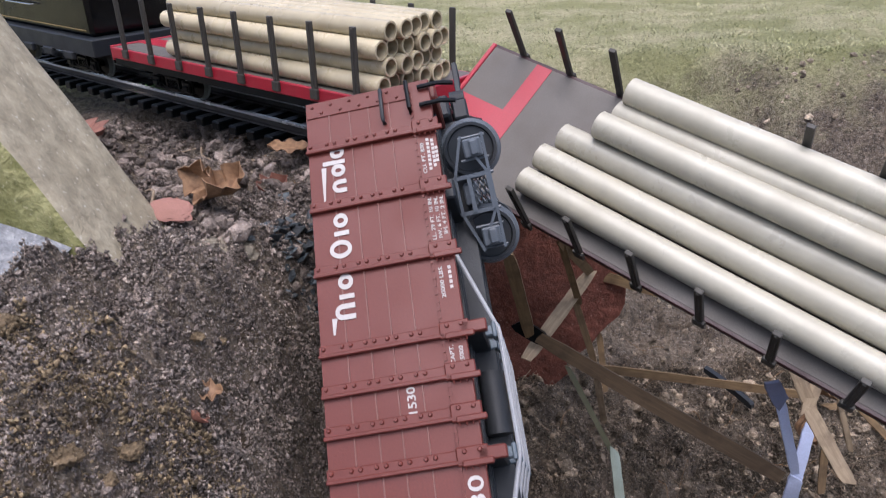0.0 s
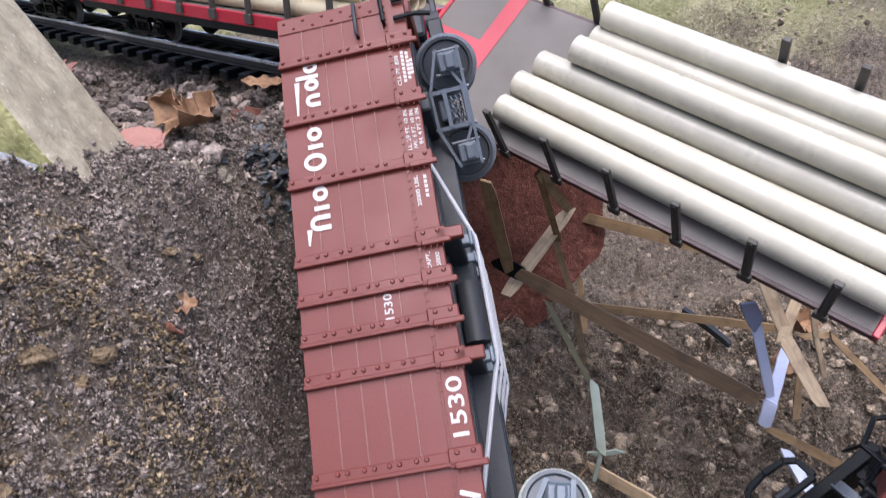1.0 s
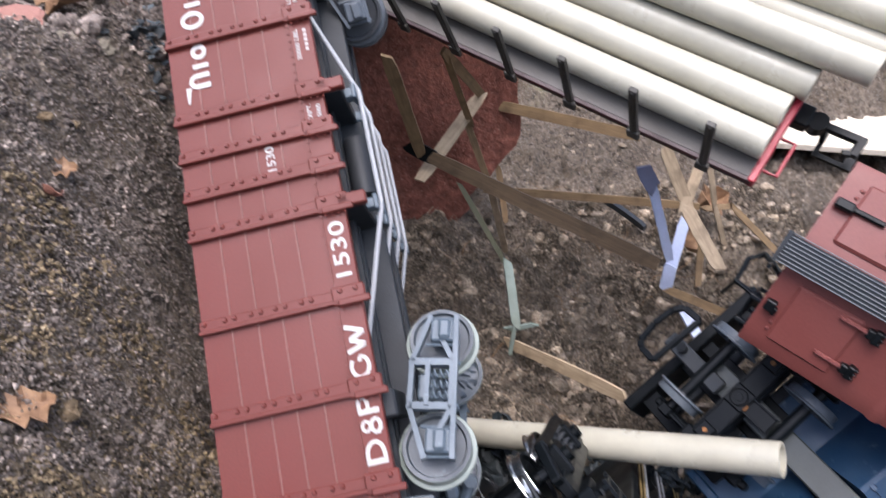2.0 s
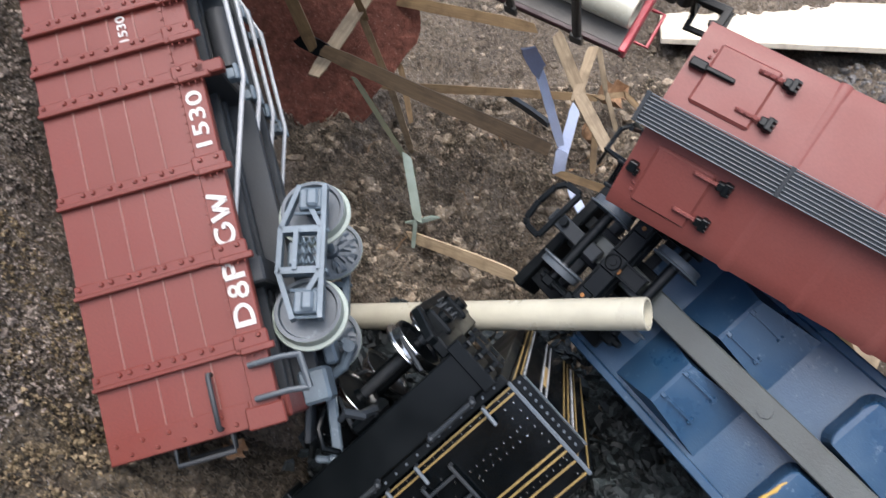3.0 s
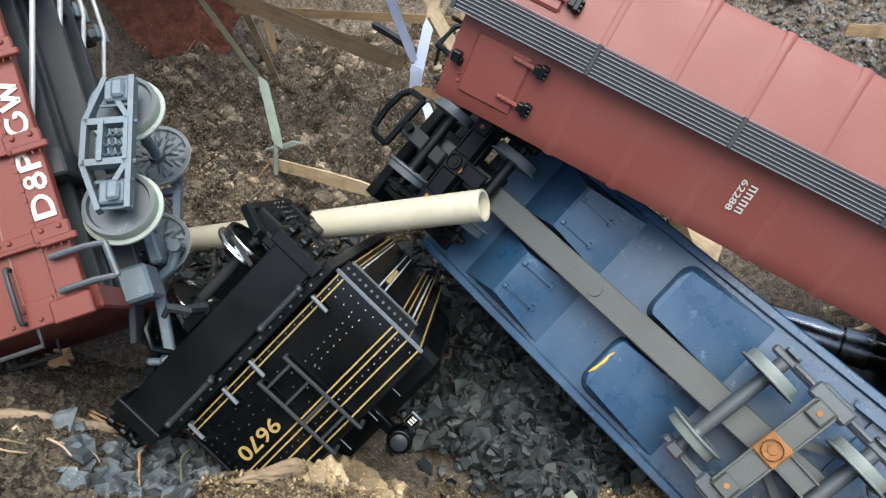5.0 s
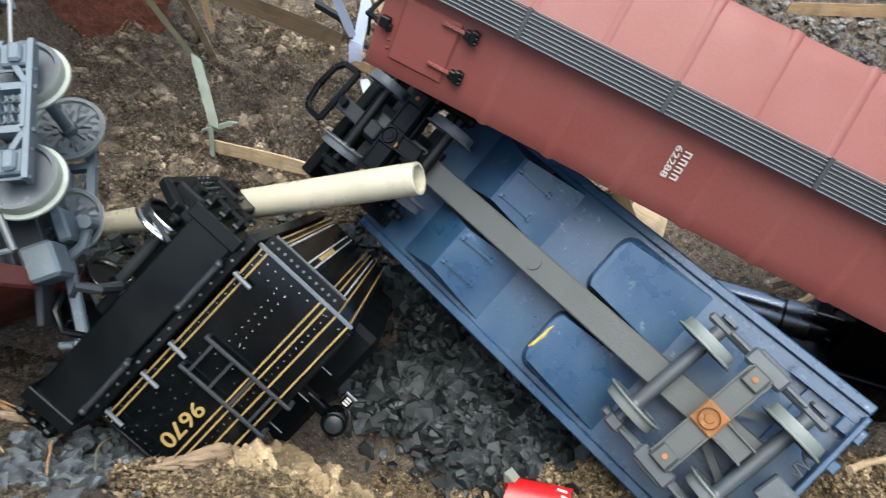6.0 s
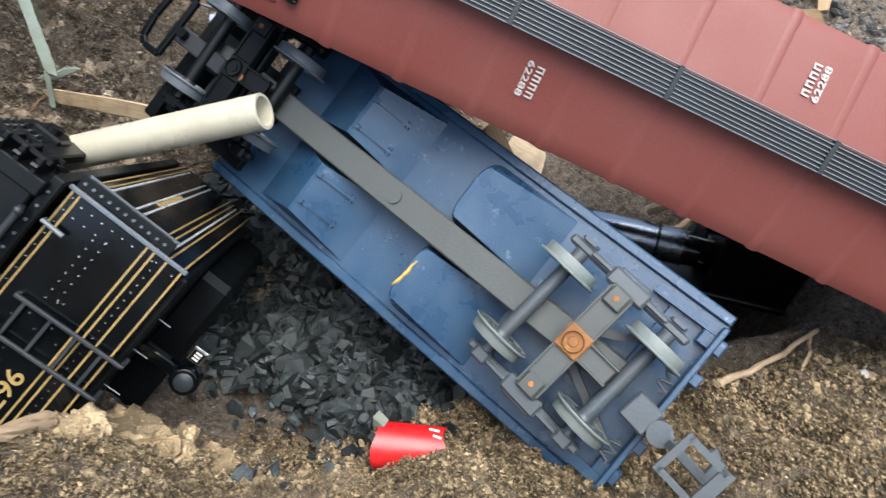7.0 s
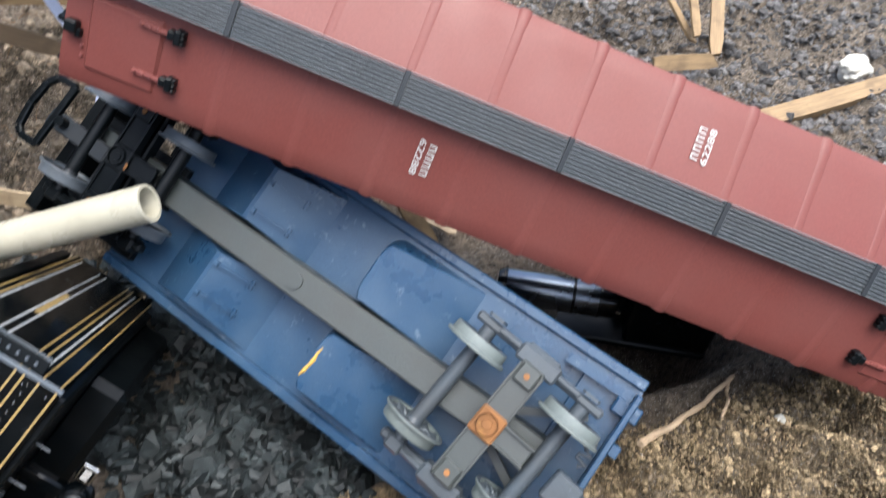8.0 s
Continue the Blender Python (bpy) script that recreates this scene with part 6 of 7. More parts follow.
TAN = "splintered tan wooden strip of the broken trestle"
for i, (p, q, w, th, mat, lab, up) in enumerate((
    ((0.062, 0.486, 0.090), (0.2209, 0.3755, 0.0350), 0.0122, 0.0022, DARK_CARD, TAN, (0.1, 0.3, 1)),
    ((0.046, 0.497, 0.098), (0.066, 0.484, 0.088), 0.0125, 0.0040, MATT_BLACK, "black end of a broken trestle strip", (0.1, 0.3, 1)),
    ((0.124, 0.604, 0.088), (0.262, 0.545, 0.062), 0.0105, 0.0022, CARD, TAN, (0, 0.2, 1)),
    ((0.110, 0.512, 0.040), (0.310, 0.500, 0.006), 0.0075, 0.0022, CARD, TAN, (0, 0.2, 1)),
    ((0.110, 0.408, -0.052), (0.176, 0.300, -0.020), 0.0105, 0.0022, PALE_WOOD, "pale wooden strip lying in the pit", (0, 0.3, 1)),
    ((0.084, 0.470, 0.070), (0.126, 0.452, -0.018), 0.0042, 0.0022, OLIVE, "olive splinter of the broken trestle", (1, 0, 0)),
    ((0.118, 0.440, 0.010), (0.119, 0.406, -0.036), 0.0075, 0.0022, GREENISH, "pale green splinter of the broken trestle", (1, 0, 0)),
    ((0.112, 0.412, -0.040), (0.134, 0.405, -0.034), 0.0040, 0.0022, GREENISH, "pale green splinter of the broken trestle", (0, 0, 1)),
    ((0.116, 0.400, -0.030), (0.112, 0.396, -0.056), 0.0035, 0.0022, GREENISH, "pale green splinter of the broken trestle", (1, 0, 0)),
    ((0.250, 0.600, -0.030), (0.285, 0.560, -0.050), 0.0060, 0.0060, UNDER_GREY, "small dark metal channel in the soil", (0, 0, 1)),
    ((0.372, 0.215, -0.030), (0.385, 0.190, -0.070), 0.0130, 0.0030, CARD, TAN, (1, 0, 0)),
    ((0.405, 0.235, -0.070), (0.425, 0.215, -0.085), 0.0200, 0.0030, PALE_WOOD, "pale corrugated wooden scrap", (1, 0, 0)),
    ((0.690, 0.405, -0.020), (0.790, 0.340, -0.012), 0.012, 0.004, CARD, TAN, (0, 0.3, 1)),
    ((0.775, 0.310, 0.000), (0.735, 0.262, -0.020), 0.009, 0.003, CARD, TAN, (1, 0, 0)),
    ((0.755, 0.345, 0.010), (0.745, 0.270, -0.030), 0.007, 0.003, CARD, TAN, (1, 0, 0)),
    ((0.815, 0.320, 0.040), (0.740, 0.240, -0.030), 0.012, 0.004, CARD, TAN, (1, -1, 0)),
    ((0.680, 0.262, -0.035), (0.728, 0.232, -0.030), 0.014, 0.006, CARD, TAN, (0, 0.5, 1)),
    ((0.715, 0.178, ground_at(0.715, 0.178) + 0.008), (0.900, 0.126, ground_at(0.90, 0.126) - 0.004), 0.018, 0.010, CARD, "tan timber batten lying on the dark soil", (0.3, 0.8, 0.3)),
    ((0.249, 0.455, 0.0932), (0.266, 0.432, 0.048), 0.0100, 0.0024, PALE_WOOD, "pale split wooden strip of the broken trestle", None),
    ((0.2633, 0.433, 0.0494), (0.276, 0.385, 0.0169), 0.0105, 0.0024, PALE_WOOD, "pale split wooden strip of the broken trestle", None),
    ((0.2804, 0.45, 0.0805), (0.2612, 0.432, 0.0452), 0.0085, 0.0024, PALE_WOOD, "pale split wooden strip of the broken trestle", None),
    ((0.2765, 0.43, 0.0875), (0.2831, 0.425, 0.0526), 0.0042, 0.0024, PALE_WOOD, "thin pale splinter of the broken trestle", None),
    ((0.2835, 0.426, 0.0531), (0.2948, 0.42, 0.0163), 0.0040, 0.0024, PALE_WOOD, "thin pale splinter of the broken trestle", None),
    ((0.292, 0.46, 0.0276), (0.319, 0.46, 0.0278), 0.0052, 0.0024, CARD, TAN, None),
    ((0.318, 0.46, 0.0278), (0.3687, 0.43, -0.0235), 0.0052, 0.0024, CARD, TAN, None),
    ((0.2805, 0.43, 0.0213), (0.2735, 0.41, -0.0166), 0.0055, 0.0024, CARD, TAN, None),
    ((0.1994, 0.3712, 0.1199), (0.2098, 0.3753, 0.1006), 0.0105, 0.0024, LILAC_DULL, "lilac-painted splinter of a wooden strip", None),
    ((0.2088, 0.375, 0.103), (0.2304, 0.3796, 0.0362), 0.0066, 0.0024, LILAC, "lilac-painted wooden strip, snapped and leaning", None),
    ((0.2525, 0.4087, 0.0505), (0.2318, 0.38, 0.019), 0.0084, 0.0024, LILAC, "lilac-painted wooden strip, snapped and leaning", None),
    ((0.233, 0.3812, 0.03), (0.23, 0.378, 0.008), 0.0095, 0.0024, LILAC, "lilac-painted wooden strip, snapped and leaning", None),
    ((0.228, 0.3424, 0.0161), (0.2163, 0.287, 0.0349), 0.0066, 0.0024, LILAC, "lilac-painted wooden strip, snapped and leaning", None),
    ((0.2234, 0.36, 0.0228), (0.2461, 0.31, 0.0338), 0.0060, 0.0024, CARD, TAN, None),
    ((0.0345, 0.44, 0.1893), (0.0555, 0.488, 0.0912), 0.0095, 0.0024, CARD, TAN, None),
    ((0.0518, 0.485, 0.0695), (0.115, 0.545, 0.1167), 0.011, 0.0024, PALE_WOOD, TAN, None),
    ((0.0783, 0.485, 0.1766), (0.1158, 0.547, 0.1148), 0.008, 0.0024, CARD, TAN, None),
    ((0.0788, 0.49, 0.176), (0.1036, 0.53, 0.0941), 0.0055, 0.0024, CARD, TAN, None),
    ((0.122, 0.6, 0.0949), (0.1377, 0.6, 0.0198), 0.0062, 0.0024, PALE_WOOD, TAN, None),
    ((0.1378, 0.6, 0.0209), (0.1407, 0.57, -0.032), 0.0058, 0.0024, CARD, TAN, None),
    ((0.098, 0.535, 0.103), (0.1166, 0.52, 0.0394), 0.0062, 0.0024, CARD, TAN, None),
    ((0.1163, 0.52, 0.041), (0.1384, 0.56, -0.0612), 0.0062, 0.0024, PALE_WOOD, TAN, None),
)):
    strip(p, q, w, th, mat, lab, up, seed=i)

# pale board lying behind the tilted wagon
board = new("board", mesh_of("board", solid(0, 0.40, 0, 0.15, 0, 0.008, 0.001), BOARD))
board.matrix_world = pose(0.475, 0.700, -0.040, 0, 0, -24)
tagged(board, "pale bare plywood board lying on the soil", "board")


# ---- red card tube, roots, straw and leaves ----
def card_tube():
    bm = bmesh.new()
    r, L, n = 0.0118, 0.0340, 36
    lathe(bm, [(r, 0), (r, L), (r - 0.0011, L), (r - 0.0011, 0), (r, 0)], n, Euler((0, radians(90), 0)).to_matrix().to_4x4())
    for v in bm.verts:
        a = math.atan2(v.co.z, v.co.y)
        v.co.x += 0.0012 * math.sin(3 * a + 1) * (1 if v.co.x > L / 2 else -1)
        v.co.z *= 0.96
    t = thing("card_tube", basis((0.850, -0.525, -0.06), (0.3, 0.9, 0.1), (0.2085, 0.0500, -0.066)), "torn red cardboard tube lying on the front bank", "tube")
    part("wall", bm, CAN, t, smooth=True)
    bm = bmesh.new()
    for k in range(2):
        a = 1.0 + 0.35 * k
        bar(bm, (0.026 + 0.002 * k, (r + 0.0001) * math.cos(a), (r + 0.0001) * math.sin(a) * 0.96), (0.031 + 0.001 * k, (r + 0.0001) * math.cos(a + 0.1), (r + 0.0001) * math.sin(a + 0.1) * 0.96), 0.0012, 0.0004)
    part("torn_edge", bm, PAPER, t, "pale torn paper edge")
    bm = bmesh.new()
    vs = [bm.verts.new(p) for p in ((-0.001, 0.004, 0.010), (0.004, 0.004, 0.012), (0.006, 0.006, 0.016), (0.001, 0.008, 0.021), (-0.002, 0.006, 0.017))]
    f = bm.faces.new(vs)
    bmesh.ops.solidify(bm, geom=[f], thickness=0.0008)
    part("paper_flap", bm, GREENISH, t, "pale green-grey paper flap")


card_tube()


def root(name, pts, r, material, label, category="root"):
    bm = bmesh.new()
    P = [Vector(p) for p in pts]
    fine, rad = [], []
    m = 8
    for i in range(len(P) - 1):
        for k in range(m):
            s = k / m
            q = P[max(i - 1, 0)], P[i], P[i + 1], P[min(i + 2, len(P) - 1)]
            v = 0.5 * ((2 * q[1]) + (q[2] - q[0]) * s + (2 * q[0] - 5 * q[1] + 4 * q[2] - q[3]) * s * s + (-q[0] + 3 * q[1] - 3 * q[2] + q[3]) * s ** 3)
            fine.append(v + noise.noise_vector(v * 90) * r * 0.5)
            rad.append(r * (1 - 0.55 * (i + s) / len(P)) * (1 + 0.25 * noise.noise(v * 160)))
    fine.append(P[-1])
    rad.append(r * 0.35)
    chain(bm, fine, rad, 8)
    ob = new(name, mesh_of(name, bm, material, True))
    return tagged(ob, label, category)


def lie(pts, lift):
    return [(x, y, ground_at(x, y) + lift) for x, y in pts]


root("root", [(-0.120, 0.108, 0.074), (-0.080, 0.116, 0.062), (-0.045, 0.116, 0.050), (-0.018, 0.127, 0.027), (0.006, 0.133, -0.003)], 0.0042, ROOT, "pale peeled root lying on the soil below the gondola")
for k, pts in enumerate(([(-0.036, 0.106), (-0.026, 0.098), (-0.019, 0.094), (-0.012, 0.097)], [(-0.021, 0.094), (-0.016, 0.088), (-0.008, 0.089)], [(-0.008, 0.104), (-0.003, 0.100), (0.001, 0.094)], [(-0.004, 0.102), (0.004, 0.103), (0.007, 0.098)])):
    root("rootlet", lie(pts, 0.005), 0.0006, ROOT, "thin branching pale rootlet on the soil")
root("root", lie([(0.386, -0.003), (0.418, -0.001), (0.447, -0.001), (0.474, 0.001)], 0.006), 0.0022, ROOT, "thin forked twig lying on the sandy bank", "twig")
root("root", lie([(0.470, 0.001), (0.464, -0.003), (0.452, -0.010), (0.438, -0.016)], 0.005), 0.0014, ROOT, "thin forked twig lying on the sandy bank", "twig")
lump("wood_stub", "ragged rotten wood stub lying on the front bank", (0.074, 0.086, -0.004), (0.026, 0.0075, 0.0062), SPLIT, 21, 0.5, "wood", (0, 40, 24), 4.5, 0.75)
for k, (x, y, r) in enumerate(((0.104, 0.094, 0.013), (0.122, 0.082, 0.010), (0.094, 0.078, 0.009), (0.140, 0.074, 0.008))):
    lump("clod", "sandy clod of subsoil on the front bank", (x, y, ground_at(x, y) + r * 0.25), (r * 1.3, r, r * 0.8), SANDY, 50 + k, 0.5, "clod", (0, 0, 40 * k), 4.0)
root("twig", [(0.452, 0.128, -0.070), (0.470, 0.120, -0.055), (0.492, 0.122, -0.045)], 0.0040, ROOT, "short peeled twig beside the wreck", "twig")
root("twig", [(0.4880, 0.1270, -0.104), (0.5000, 0.1255, -0.096), (0.5160, 0.1250, -0.090)], 0.0034, ROOT, "short thick peeled twig lying beyond the wreck", "twig")
for k in range(5):
    strip((0.455 + 0.014 * k, 0.160 - 0.008 * k, -0.066 - 0.004 * (k % 2)), (0.474 + 0.014 * k, 0.170 - 0.012 * k, -0.060 + 0.003 * (k % 3)), 0.0075, 0.0018, PALE_WOOD if k % 2 else CARD, "pale splintered wood scrap beyond the wreck", seed=70 + k)
rng = random.Random(7)
for k in range(150):
    x, y = rng.uniform(0.06, 0.40), rng.uniform(0.33, 0.72)
    a, L = rng.uniform(0, 6.28), rng.uniform(0.015, 0.055)
    pts = []
    for s in range(5):
        a += rng.uniform(-0.20, 0.20)
        pts.append((x, y))
        x += math.cos(a) * L / 4
        y += math.sin(a) * L / 4
    root("rootlet", lie(pts, 0.003 + 0.004 * rng.random()), rng.uniform(0.0002, 0.0005), rng.choice((ROOT, FIBRE, FIBRE, STRAW)), "thin fibrous rootlet in the crumbly soil", "root")
for k in range(26):
    x, y = rng.uniform(-0.36, -0.10), rng.uniform(0.38, 0.66)
    a, L = rng.uniform(0, 6.28), rng.uniform(0.02, 0.06)
    root("rootlet", lie([(x, y), (x + L * 0.4 * math.cos(a), y + L * 0.4 * math.sin(a)), (x + L * math.cos(a + 0.3), y + L * math.sin(a + 0.3))], 0.004), rng.uniform(0.0006, 0.0012), rng.choice((ROOT, STRAW)), "thin dry stalk on the soil by the track", "stalk")
for k in range(7):
    w = 0.004 * math.sin(k * 2.3)
    root("pine_needle", [(-0.030 + 0.002 * k, 0.157 - 0.0015 * k, 0.018 + 0.5 * w), (-0.012 + 0.5 * w, 0.144 + w, 0.006), (0.004 + 0.001 * k, 0.130 + 0.002 * (k % 3) + w, -0.004)], 0.0006, STRAW, "orange-brown dry pine needle below the gondola", "needle")
root("stalk", [(0.0172, 0.1375, -0.022), (0.016, 0.118, -0.004), (0.019, 0.098, 0.010), (0.022, 0.078, 0.020)], 0.0008, STRAW, "thin orange-brown stalk over the slate chips", "stalk")
root("stalk", [(0.034, 0.128, -0.026), (0.033, 0.110, -0.008), (0.035, 0.090, 0.004)], 0.0007, OLIVE, "thin green stalk over the slate chips", "stalk")


def leaf(m, size, curl, material, label, seed):
    rng = random.Random(seed)
    bm = bmesh.new()
    n = 12
    rows = []
    for i in range(n + 1):
        u = i / n
        w = math.sin(math.pi * u) ** 0.7 * 0.36 * (1 + 0.35 * math.sin(u * 19 + seed)) * size
        rows.append([bm.verts.new(((u - 0.5) * size, v * w, curl * size * (v * v * 0.5 + (u - 0.5) ** 2) + 0.05 * size * noise.noise(Vector((u * 4 + seed, v * 2, 0))))) for v in (-1, -0.5, 0, 0.5, 1)])
    for a, b in zip(rows, rows[1:]):
        for k in range(4):
            bm.faces.new((a[k], a[k + 1], b[k + 1], b[k]))
    bmesh.ops.remove_doubles(bm, verts=bm.verts[:], dist=1e-5)
    bmesh.ops.solidify(bm, geom=bm.faces[:], thickness=0.0004)
    ob = new("dead_leaf" if material is not GREEN else "green_leaf", mesh_of("leaf", bm, material, True))
    ob.matrix_world = m
    return tagged(ob, label, "leaf")


leaf(pose(-0.172, 0.462, 0.244, 65, 20, -40), 0.036, 0.6, LEAF, "curled brown dead leaf standing by the track", 2)
leaf(pose(-0.160, 0.452, 0.240, 20, -10, 60), 0.032, 0.8, LEAF, "curled brown dead leaf on the soil by the track", 5)
leaf(pose(-0.205, 0.470, 0.226, 10, 12, 15), 0.020, 0.2, LEAF_RED, "flat reddish dead leaf beside the stone slab", 3)
leaf(pose(-0.136, 0.554, 0.240, 8, 6, 10), 0.034, 0.15, LEAF, "flat orange-brown leaf beside the gondola", 4)
leaf(pose(-0.142, 0.500, 0.222, 30, 0, 50), 0.028, 0.6, LEAF_RED, "small dark red leaf on the soil", 6)
leaf(pose(-0.345, 0.640, 0.240, 10, 5, -30), 0.050, 0.2, LEAF_RED, "flat pinkish leaf on the soil behind the slab", 8)
leaf(pose(-0.1276, 0.282, 0.197, 40, 20, 30), 0.014, 0.3, LEAF, "pale brown leaf on the heap", 9)
leaf(pose(-0.1293, 0.2665, 0.191, 30, 40, 80), 0.012, 0.5, LEAF_RED, "brown leaf crumpled on the heap", 10)
leaf(pose(0.345, 0.560, -0.03, 40, 10, 30), 0.040, 0.7, LEAF, "curled orange-brown leaf among the strips", 11)
leaf(pose(0.30, 0.50, -0.035, 70, 10, 90), 0.034, 0.7, LEAF, "curled pale brown leaf behind a lilac strip", 12)
leaf(pose(-0.1270, 0.1775, 0.139, 20, 25, 50), 0.026, 0.3, LEAF, "pale brown dead leaf lying on the heap", 14)
leaf(pose(-0.010, 0.155, 0.030, 20, 10, 60), 0.014, 0.3, LEAF, "tiny orange leaf scrap on the soil", 13)
for k in range(10):
    leaf(pose(-0.345 + 0.007 * (k % 5), 0.762 + 0.010 * (k // 5), 0.246 + 0.002 * (k % 3), 30 * (k % 3), 25, 50 * k), 0.022, 0.3, GREEN, "small green weed leaf by the track", k)


def hidden_engine():
    """The black locomotive wedged below the van."""
    e = thing("locomotive", basis((0.70, -0.70, 0.0), (0.70, 0.70, 0.1), (0.412, 0.148, -0.083)), "gloss-black toy locomotive wedged under the fallen box van", "toy locomotive")
    turn = Euler((0, radians(90), 0)).to_matrix().to_4x4()
    cyl = part("cylinder_block", lathe(bmesh.new(), [(0.0, 0.0), (0.0105, 0.0), (0.0110, 0.002), (0.0118, 0.002), (0.0118, 0.078), (0.0105, 0.081), (0.0075, 0.082), (0.0, 0.082)], 28, turn), BLACK, e, "glossy black cylinder", True)
    part("cylinder_cover", lathe(bmesh.new(), [(0.0119, 0.004), (0.0126, 0.005), (0.0126, 0.070), (0.0119, 0.071)], 28, turn), DARK_CHROME, cyl, "bright cylinder lagging", True)
    for x in (0.005, 0.052, 0.070):
        part("lagging_band", lathe(bmesh.new(), [(0.0126, x - 0.001), (0.0131, x - 0.0006), (0.0131, x + 0.0006), (0.0126, x + 0.001)], 28, turn), BLACK, cyl, "black band", True)
    part("boiler", lathe(bmesh.new(), [(0.0, 0.084), (0.022, 0.084), (0.024, 0.086), (0.024, 0.150), (0.0, 0.150)], 28, Matrix.Translation((0, 0.030, -0.012)) @ turn), BLACK, e, smooth=True)
    part("running_plate", solid(0.040, 0.150, -0.012, 0.066, -0.034, -0.028, 0.001), MATT_BLACK, e)
    part("cab", solid(0.092, 0.150, -0.010, 0.066, -0.030, 0.030, 0.002), BLACK, e)
    part("cab_roof", solid(0.088, 0.154, -0.013, 0.069, 0.030, 0.033, 0.001), MATT_BLACK, e)
    part("piston_rod", rod(bmesh.new(), (0.050, 0, 0), (0.086, -0.004, -0.006), 0.0014, 8), CHROME, e, smooth=True)
    part("hand_rail", chain(bmesh.new(), [(0.056, 0.004, 0.006), (0.066, 0.000, 0.012), (0.088, 0.000, 0.012)], 0.0008, 8), CHROME, e, smooth=True)


hidden_engine()


# ---- loose soil, slate chips, small stones and turf ----
def in_pit(r, n):
    return np.stack([r.uniform(0.02, 0.62, n), r.uniform(0.24, 0.95, n)], -1)


def below_gondola(r, n):
    return np.stack([r.uniform(-0.14, 0.06, n), r.uniform(0.04, 0.20, n)], -1)


def heap_grain(r, n):
    p = np.stack([r.uniform(-0.27, 0.0, 2 * n), 0.10 + 0.38 * r.random(2 * n) ** 1.3], -1)
    p = p[p[:, 1] + 0.9 * (-p[:, 0] - 0.10) > 0.165 + 0.02 * r.normal(0, 1, 2 * n)]
    return p[:n]


def heap_foot(r, n):
    return np.stack([r.uniform(-0.27, -0.05, n), r.uniform(0.10, 0.26, n)], -1)


def clumped(place, least, most, each=60):
    """Grains that stick together in low domed clumps, least to most metres in radius."""
    def put(r, n):
        k = n // each
        c = place(r, k)
        k = len(c)
        rad = least * (most / least) ** (r.random(k) ** 1.6)
        weight = rad ** 1.6
        i = r.choice(k, n, p=weight / weight.sum())
        d = r.normal(0, 1, (n, 3))
        d /= np.linalg.norm(d, axis=1)[:, None]
        lumpy = 1 + 0.35 * np.sin(d[:, 0] * 5 + i) * np.sin(d[:, 1] * 5 + 2.0 * i)
        q = rad[i] * lumpy * r.uniform(0.8, 1.05, n)
        return np.stack([c[i, 0] + d[:, 0] * q * 1.15, c[i, 1] + d[:, 1] * q, np.abs(d[:, 2]) * q * 0.85 - 0.0006], -1)
    return put


def pit_grain(r, n):
    return np.stack([r.uniform(0.02, 0.46, n), 0.28 + 0.38 * r.random(n) ** 1.2], -1)


def bank_grain(r, n):
    x = r.uniform(0.05, 0.60, n)
    return np.stack([x, 0.122 - 0.35 * (x - 0.1) - 0.12 * r.random(n)], -1)


def by_track(r, n):
    return np.stack([r.uniform(-0.44, -0.06, n), r.uniform(0.38, 0.74, n)], -1)


def right_ground(r, n):
    return np.stack([r.uniform(0.60, 1.02, n), r.uniform(0.00, 0.62, n)], -1)


def front_bank(r, n):
    x = 0.04 + 0.62 * r.random(n) ** 0.8
    return np.stack([x, 0.115 - 0.35 * (x - 0.1) - np.abs(r.normal(0.03, 0.045, n))], -1)


def slate_bed(r, n):
    u = r.random(n)
    x = 0.206 + 0.028 * u + r.normal(0, 0.030, n) * (0.55 + 0.6 * (1 - u))
    y = 0.082 + 0.135 * (1 - u) ** 1.3 + r.normal(0, 0.014, n)
    return np.stack([x, np.maximum(y, 0.118 - 0.42 * (x - 0.1) - 0.012), 0.010 * r.random(n)], -1)


def slate_for_shade(r, n):
    return np.stack([r.uniform(0.015, 0.228, n), 0.16 + 0.145 * r.random(n) ** 0.8, 0.006 * r.random(n)], -1)


def slate_left(r, n):
    return np.stack([r.normal(0.026, 0.015, n), r.normal(0.110, 0.024, n)], -1)


def slate_bank(r, n):
    return np.stack([r.normal(0.188, 0.018, n), r.normal(0.068, 0.010, n)], -1)


def slate_top(r, n):
    return np.stack([r.normal(-0.112, 0.012, n), r.normal(0.420, 0.018, n)], -1)


scatter("loose_soil", "dark crumbs of dug soil on the heap", "soil", HEAP, 6000, heap_grain, (0.0009, 0.0026), 0.8, 1)
grains("fine_soil", "fine dark grains of dug soil on the heap", GRAIN, 130000, heap_grain, (0.0004, 0.0014), 11)
grains("soil_clumps", "crumbly clumps of dug soil on the heap", GRAIN, 110000, clumped(heap_grain, 0.0022, 0.0100, 110), (0.0004, 0.0015), 21)
grains("sandy_grains", "ochre sandy crumbs mixed into the foot of the heap", SANDY, 22000, clumped(heap_foot, 0.0030, 0.0150, 150), (0.0004, 0.0017), 27)
grains("fine_soil", "fine dark grains of dug soil in the pit", CRUMB, 90000, pit_grain, (0.0004, 0.0014), 16)
grains("soil_clumps", "crumbly brown clumps of dug soil in the pit", CRUMB, 110000, clumped(pit_grain, 0.0030, 0.0130, 170), (0.0005, 0.0017), 23)
grains("soil_clumps", "sandy clumps of subsoil on the front bank", SANDY, 60000, clumped(bank_grain, 0.0022, 0.0110, 110), (0.0004, 0.0015), 24)
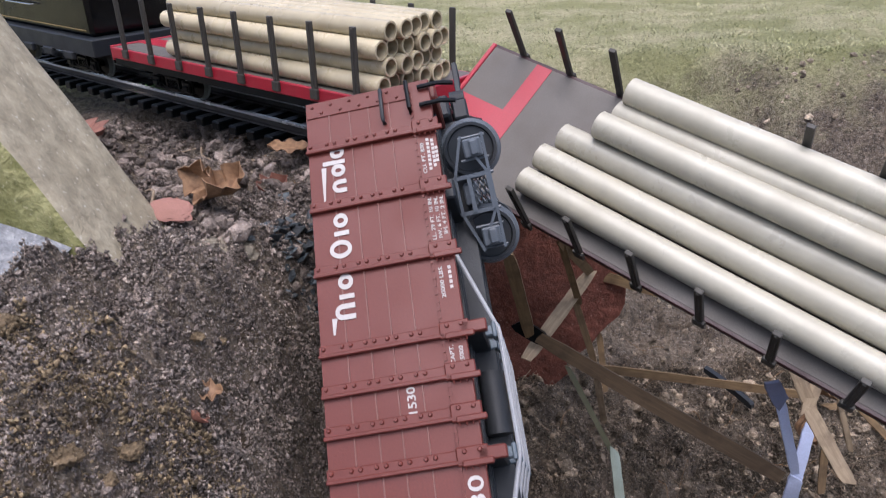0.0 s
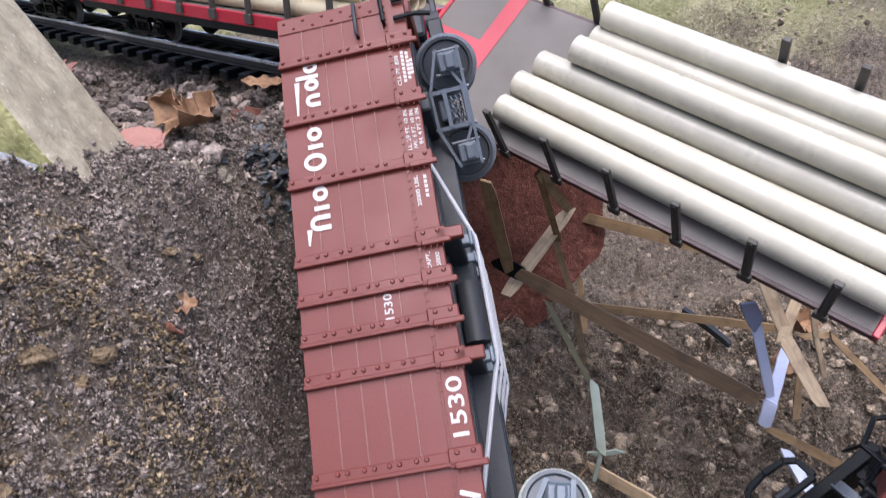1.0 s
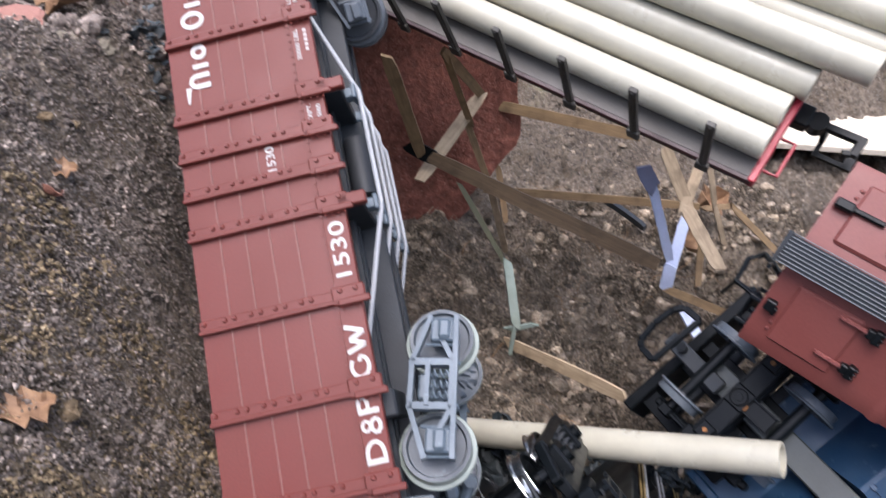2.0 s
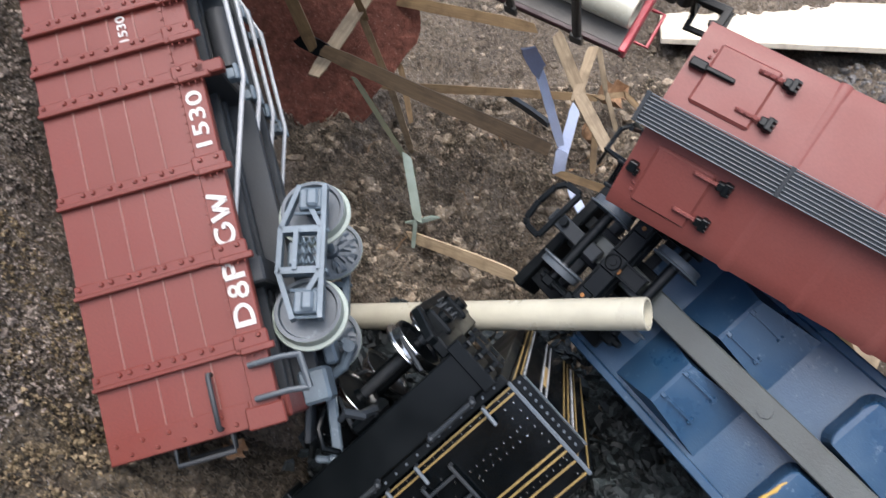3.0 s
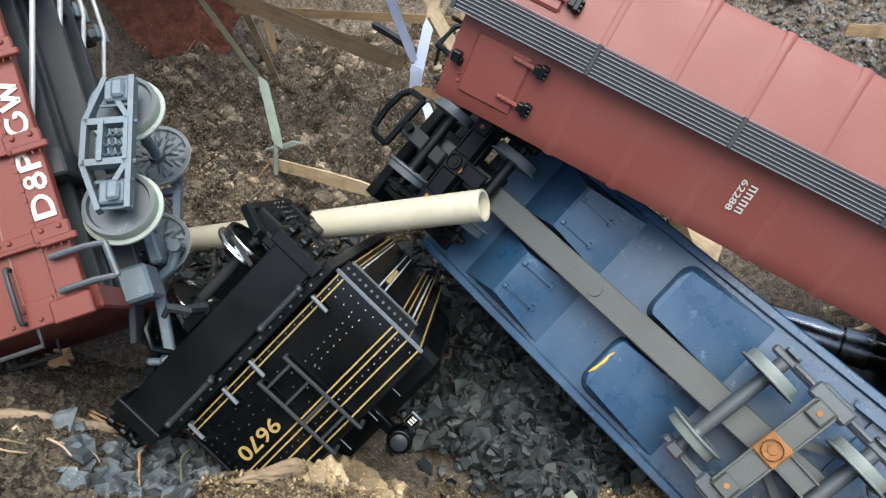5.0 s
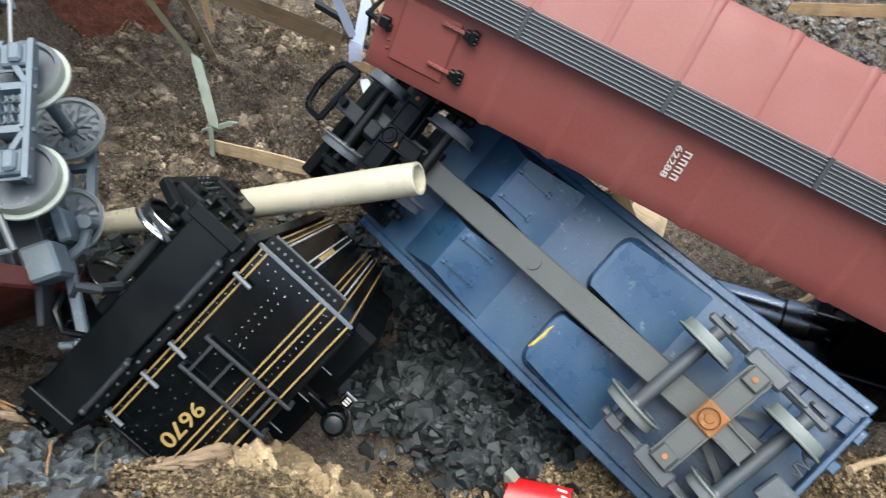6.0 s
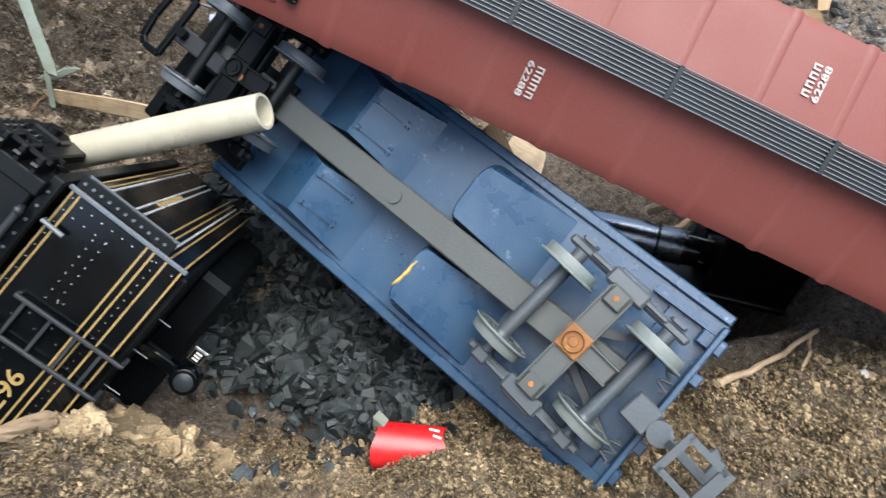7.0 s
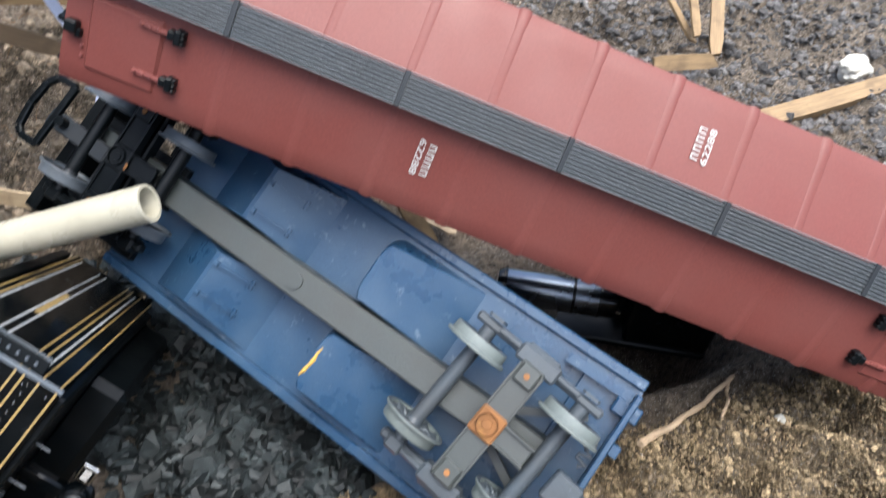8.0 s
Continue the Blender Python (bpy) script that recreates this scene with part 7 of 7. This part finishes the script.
grains("soil_clumps", "brown clumps of soil beside the track", HEAP, 45000, clumped(by_track, 0.0030, 0.0120, 120), (0.0008, 0.0026), 25)
grains("brown_grains", "fine dark brown soil below the gondola", BROWN, 26000, below_gondola, (0.0004, 0.0013), 26)
grains("sandy_grains", "fine sandy grains on the front bank", SANDY, 38000, bank_grain, (0.0004, 0.0015), 17)
scatter("loose_soil", "dark crumbs of dug soil in the pit", "soil", CRUMB, 2600, in_pit, (0.0011, 0.0060), 0.8, 2)
scatter("soil_clods", "rough brown clods of dug soil in the pit", "soil", PIT_CLOD, 1100, pit_grain, (0.0022, 0.0085), 0.75, 28)
scatter("loose_soil", "grey lumps of soil beyond the van", "soil", GREY_LUMP, 9000, right_ground, (0.0016, 0.0060), 0.7, 12)
scatter("soil_clods", "rough brown clods of soil beside the track", "soil", HEAP, 1700, by_track, (0.0028, 0.0085), 0.75, 15)
scatter("brown_soil", "brown crumbs of soil below the gondola", "soil", BROWN, 3000, below_gondola, (0.0007, 0.0028), 0.85, 13)
scatter("sandy_soil", "sandy brown crumbs on the front bank", "soil", SANDY, 6000, front_bank, (0.0006, 0.0024), 0.85, 3)
scatter("slate_chips", "dark grey angular slate chips on the pit floor", "gravel", SLATE, 2100, slate_bed, (0.0036, 0.0088), 0.42, 4, 5, -0.1, 0.75)
# extra dark chips stand in for the black shade behind the tender
scatter("slate_chips", "slate chips added to darken the shaded hollow behind the tender", "gravel", SLATE, 1500, slate_for_shade, (0.0036, 0.0085), 0.42, 29, 5, -0.1, 0.75)
scatter("slate_chips", "single slate chips lying on the sandy bank", "gravel", SLATE, 26, slate_bank, (0.0040, 0.0075), 0.45, 8, 5, -0.2, 0.5)
scatter("slate_chips", "blue-grey slate chips below the gondola", "gravel", PALE_SLATE, 190, slate_left, (0.0040, 0.0072), 0.36, 5, 5, -0.1, 0.45)
scatter("slate_chips", "blue-grey slate chips beside the gondola", "gravel", PALE_SLATE, 150, slate_top, (0.0036, 0.0075), 0.3, 6, 5, 0.0, 0.5)


def turf():
    r = np.random.default_rng(9)
    n = 110000
    y = 0.95 + (r.random(n) ** 1.7) * 2.4
    x = r.uniform(-1.3, 1.9, n) * (0.6 + 0.4 * y)
    z = relief(x, y) + rough(x, y) + 0.01 * np.clip(np.hypot(x, y) - 1.2, 0, 30)
    h = r.uniform(0.002, 0.006, n)
    a = r.uniform(0, 6.28, n)
    lean = r.normal(0, 1.0, (n, 2)) * h[:, None]
    w = 0.0008
    v = np.empty((n, 3, 3))
    v[:, 0] = np.stack([x - w * np.cos(a), y - w * np.sin(a), z], -1)
    v[:, 1] = np.stack([x + w * np.cos(a), y + w * np.sin(a), z], -1)
    v[:, 2] = np.stack([x + lean[:, 0], y + lean[:, 1], z + h], -1)
    me = bpy.data.meshes.new("lawn_grass")
    me.from_pydata(v.reshape(-1, 3).tolist(), [], np.arange(n * 3).reshape(-1, 3).tolist())
    me.materials.append(GRASS)
    tagged(new("lawn_grass", me), "short straw-yellow and green winter grass of the lawn", "grass", kind="stuff")


turf()
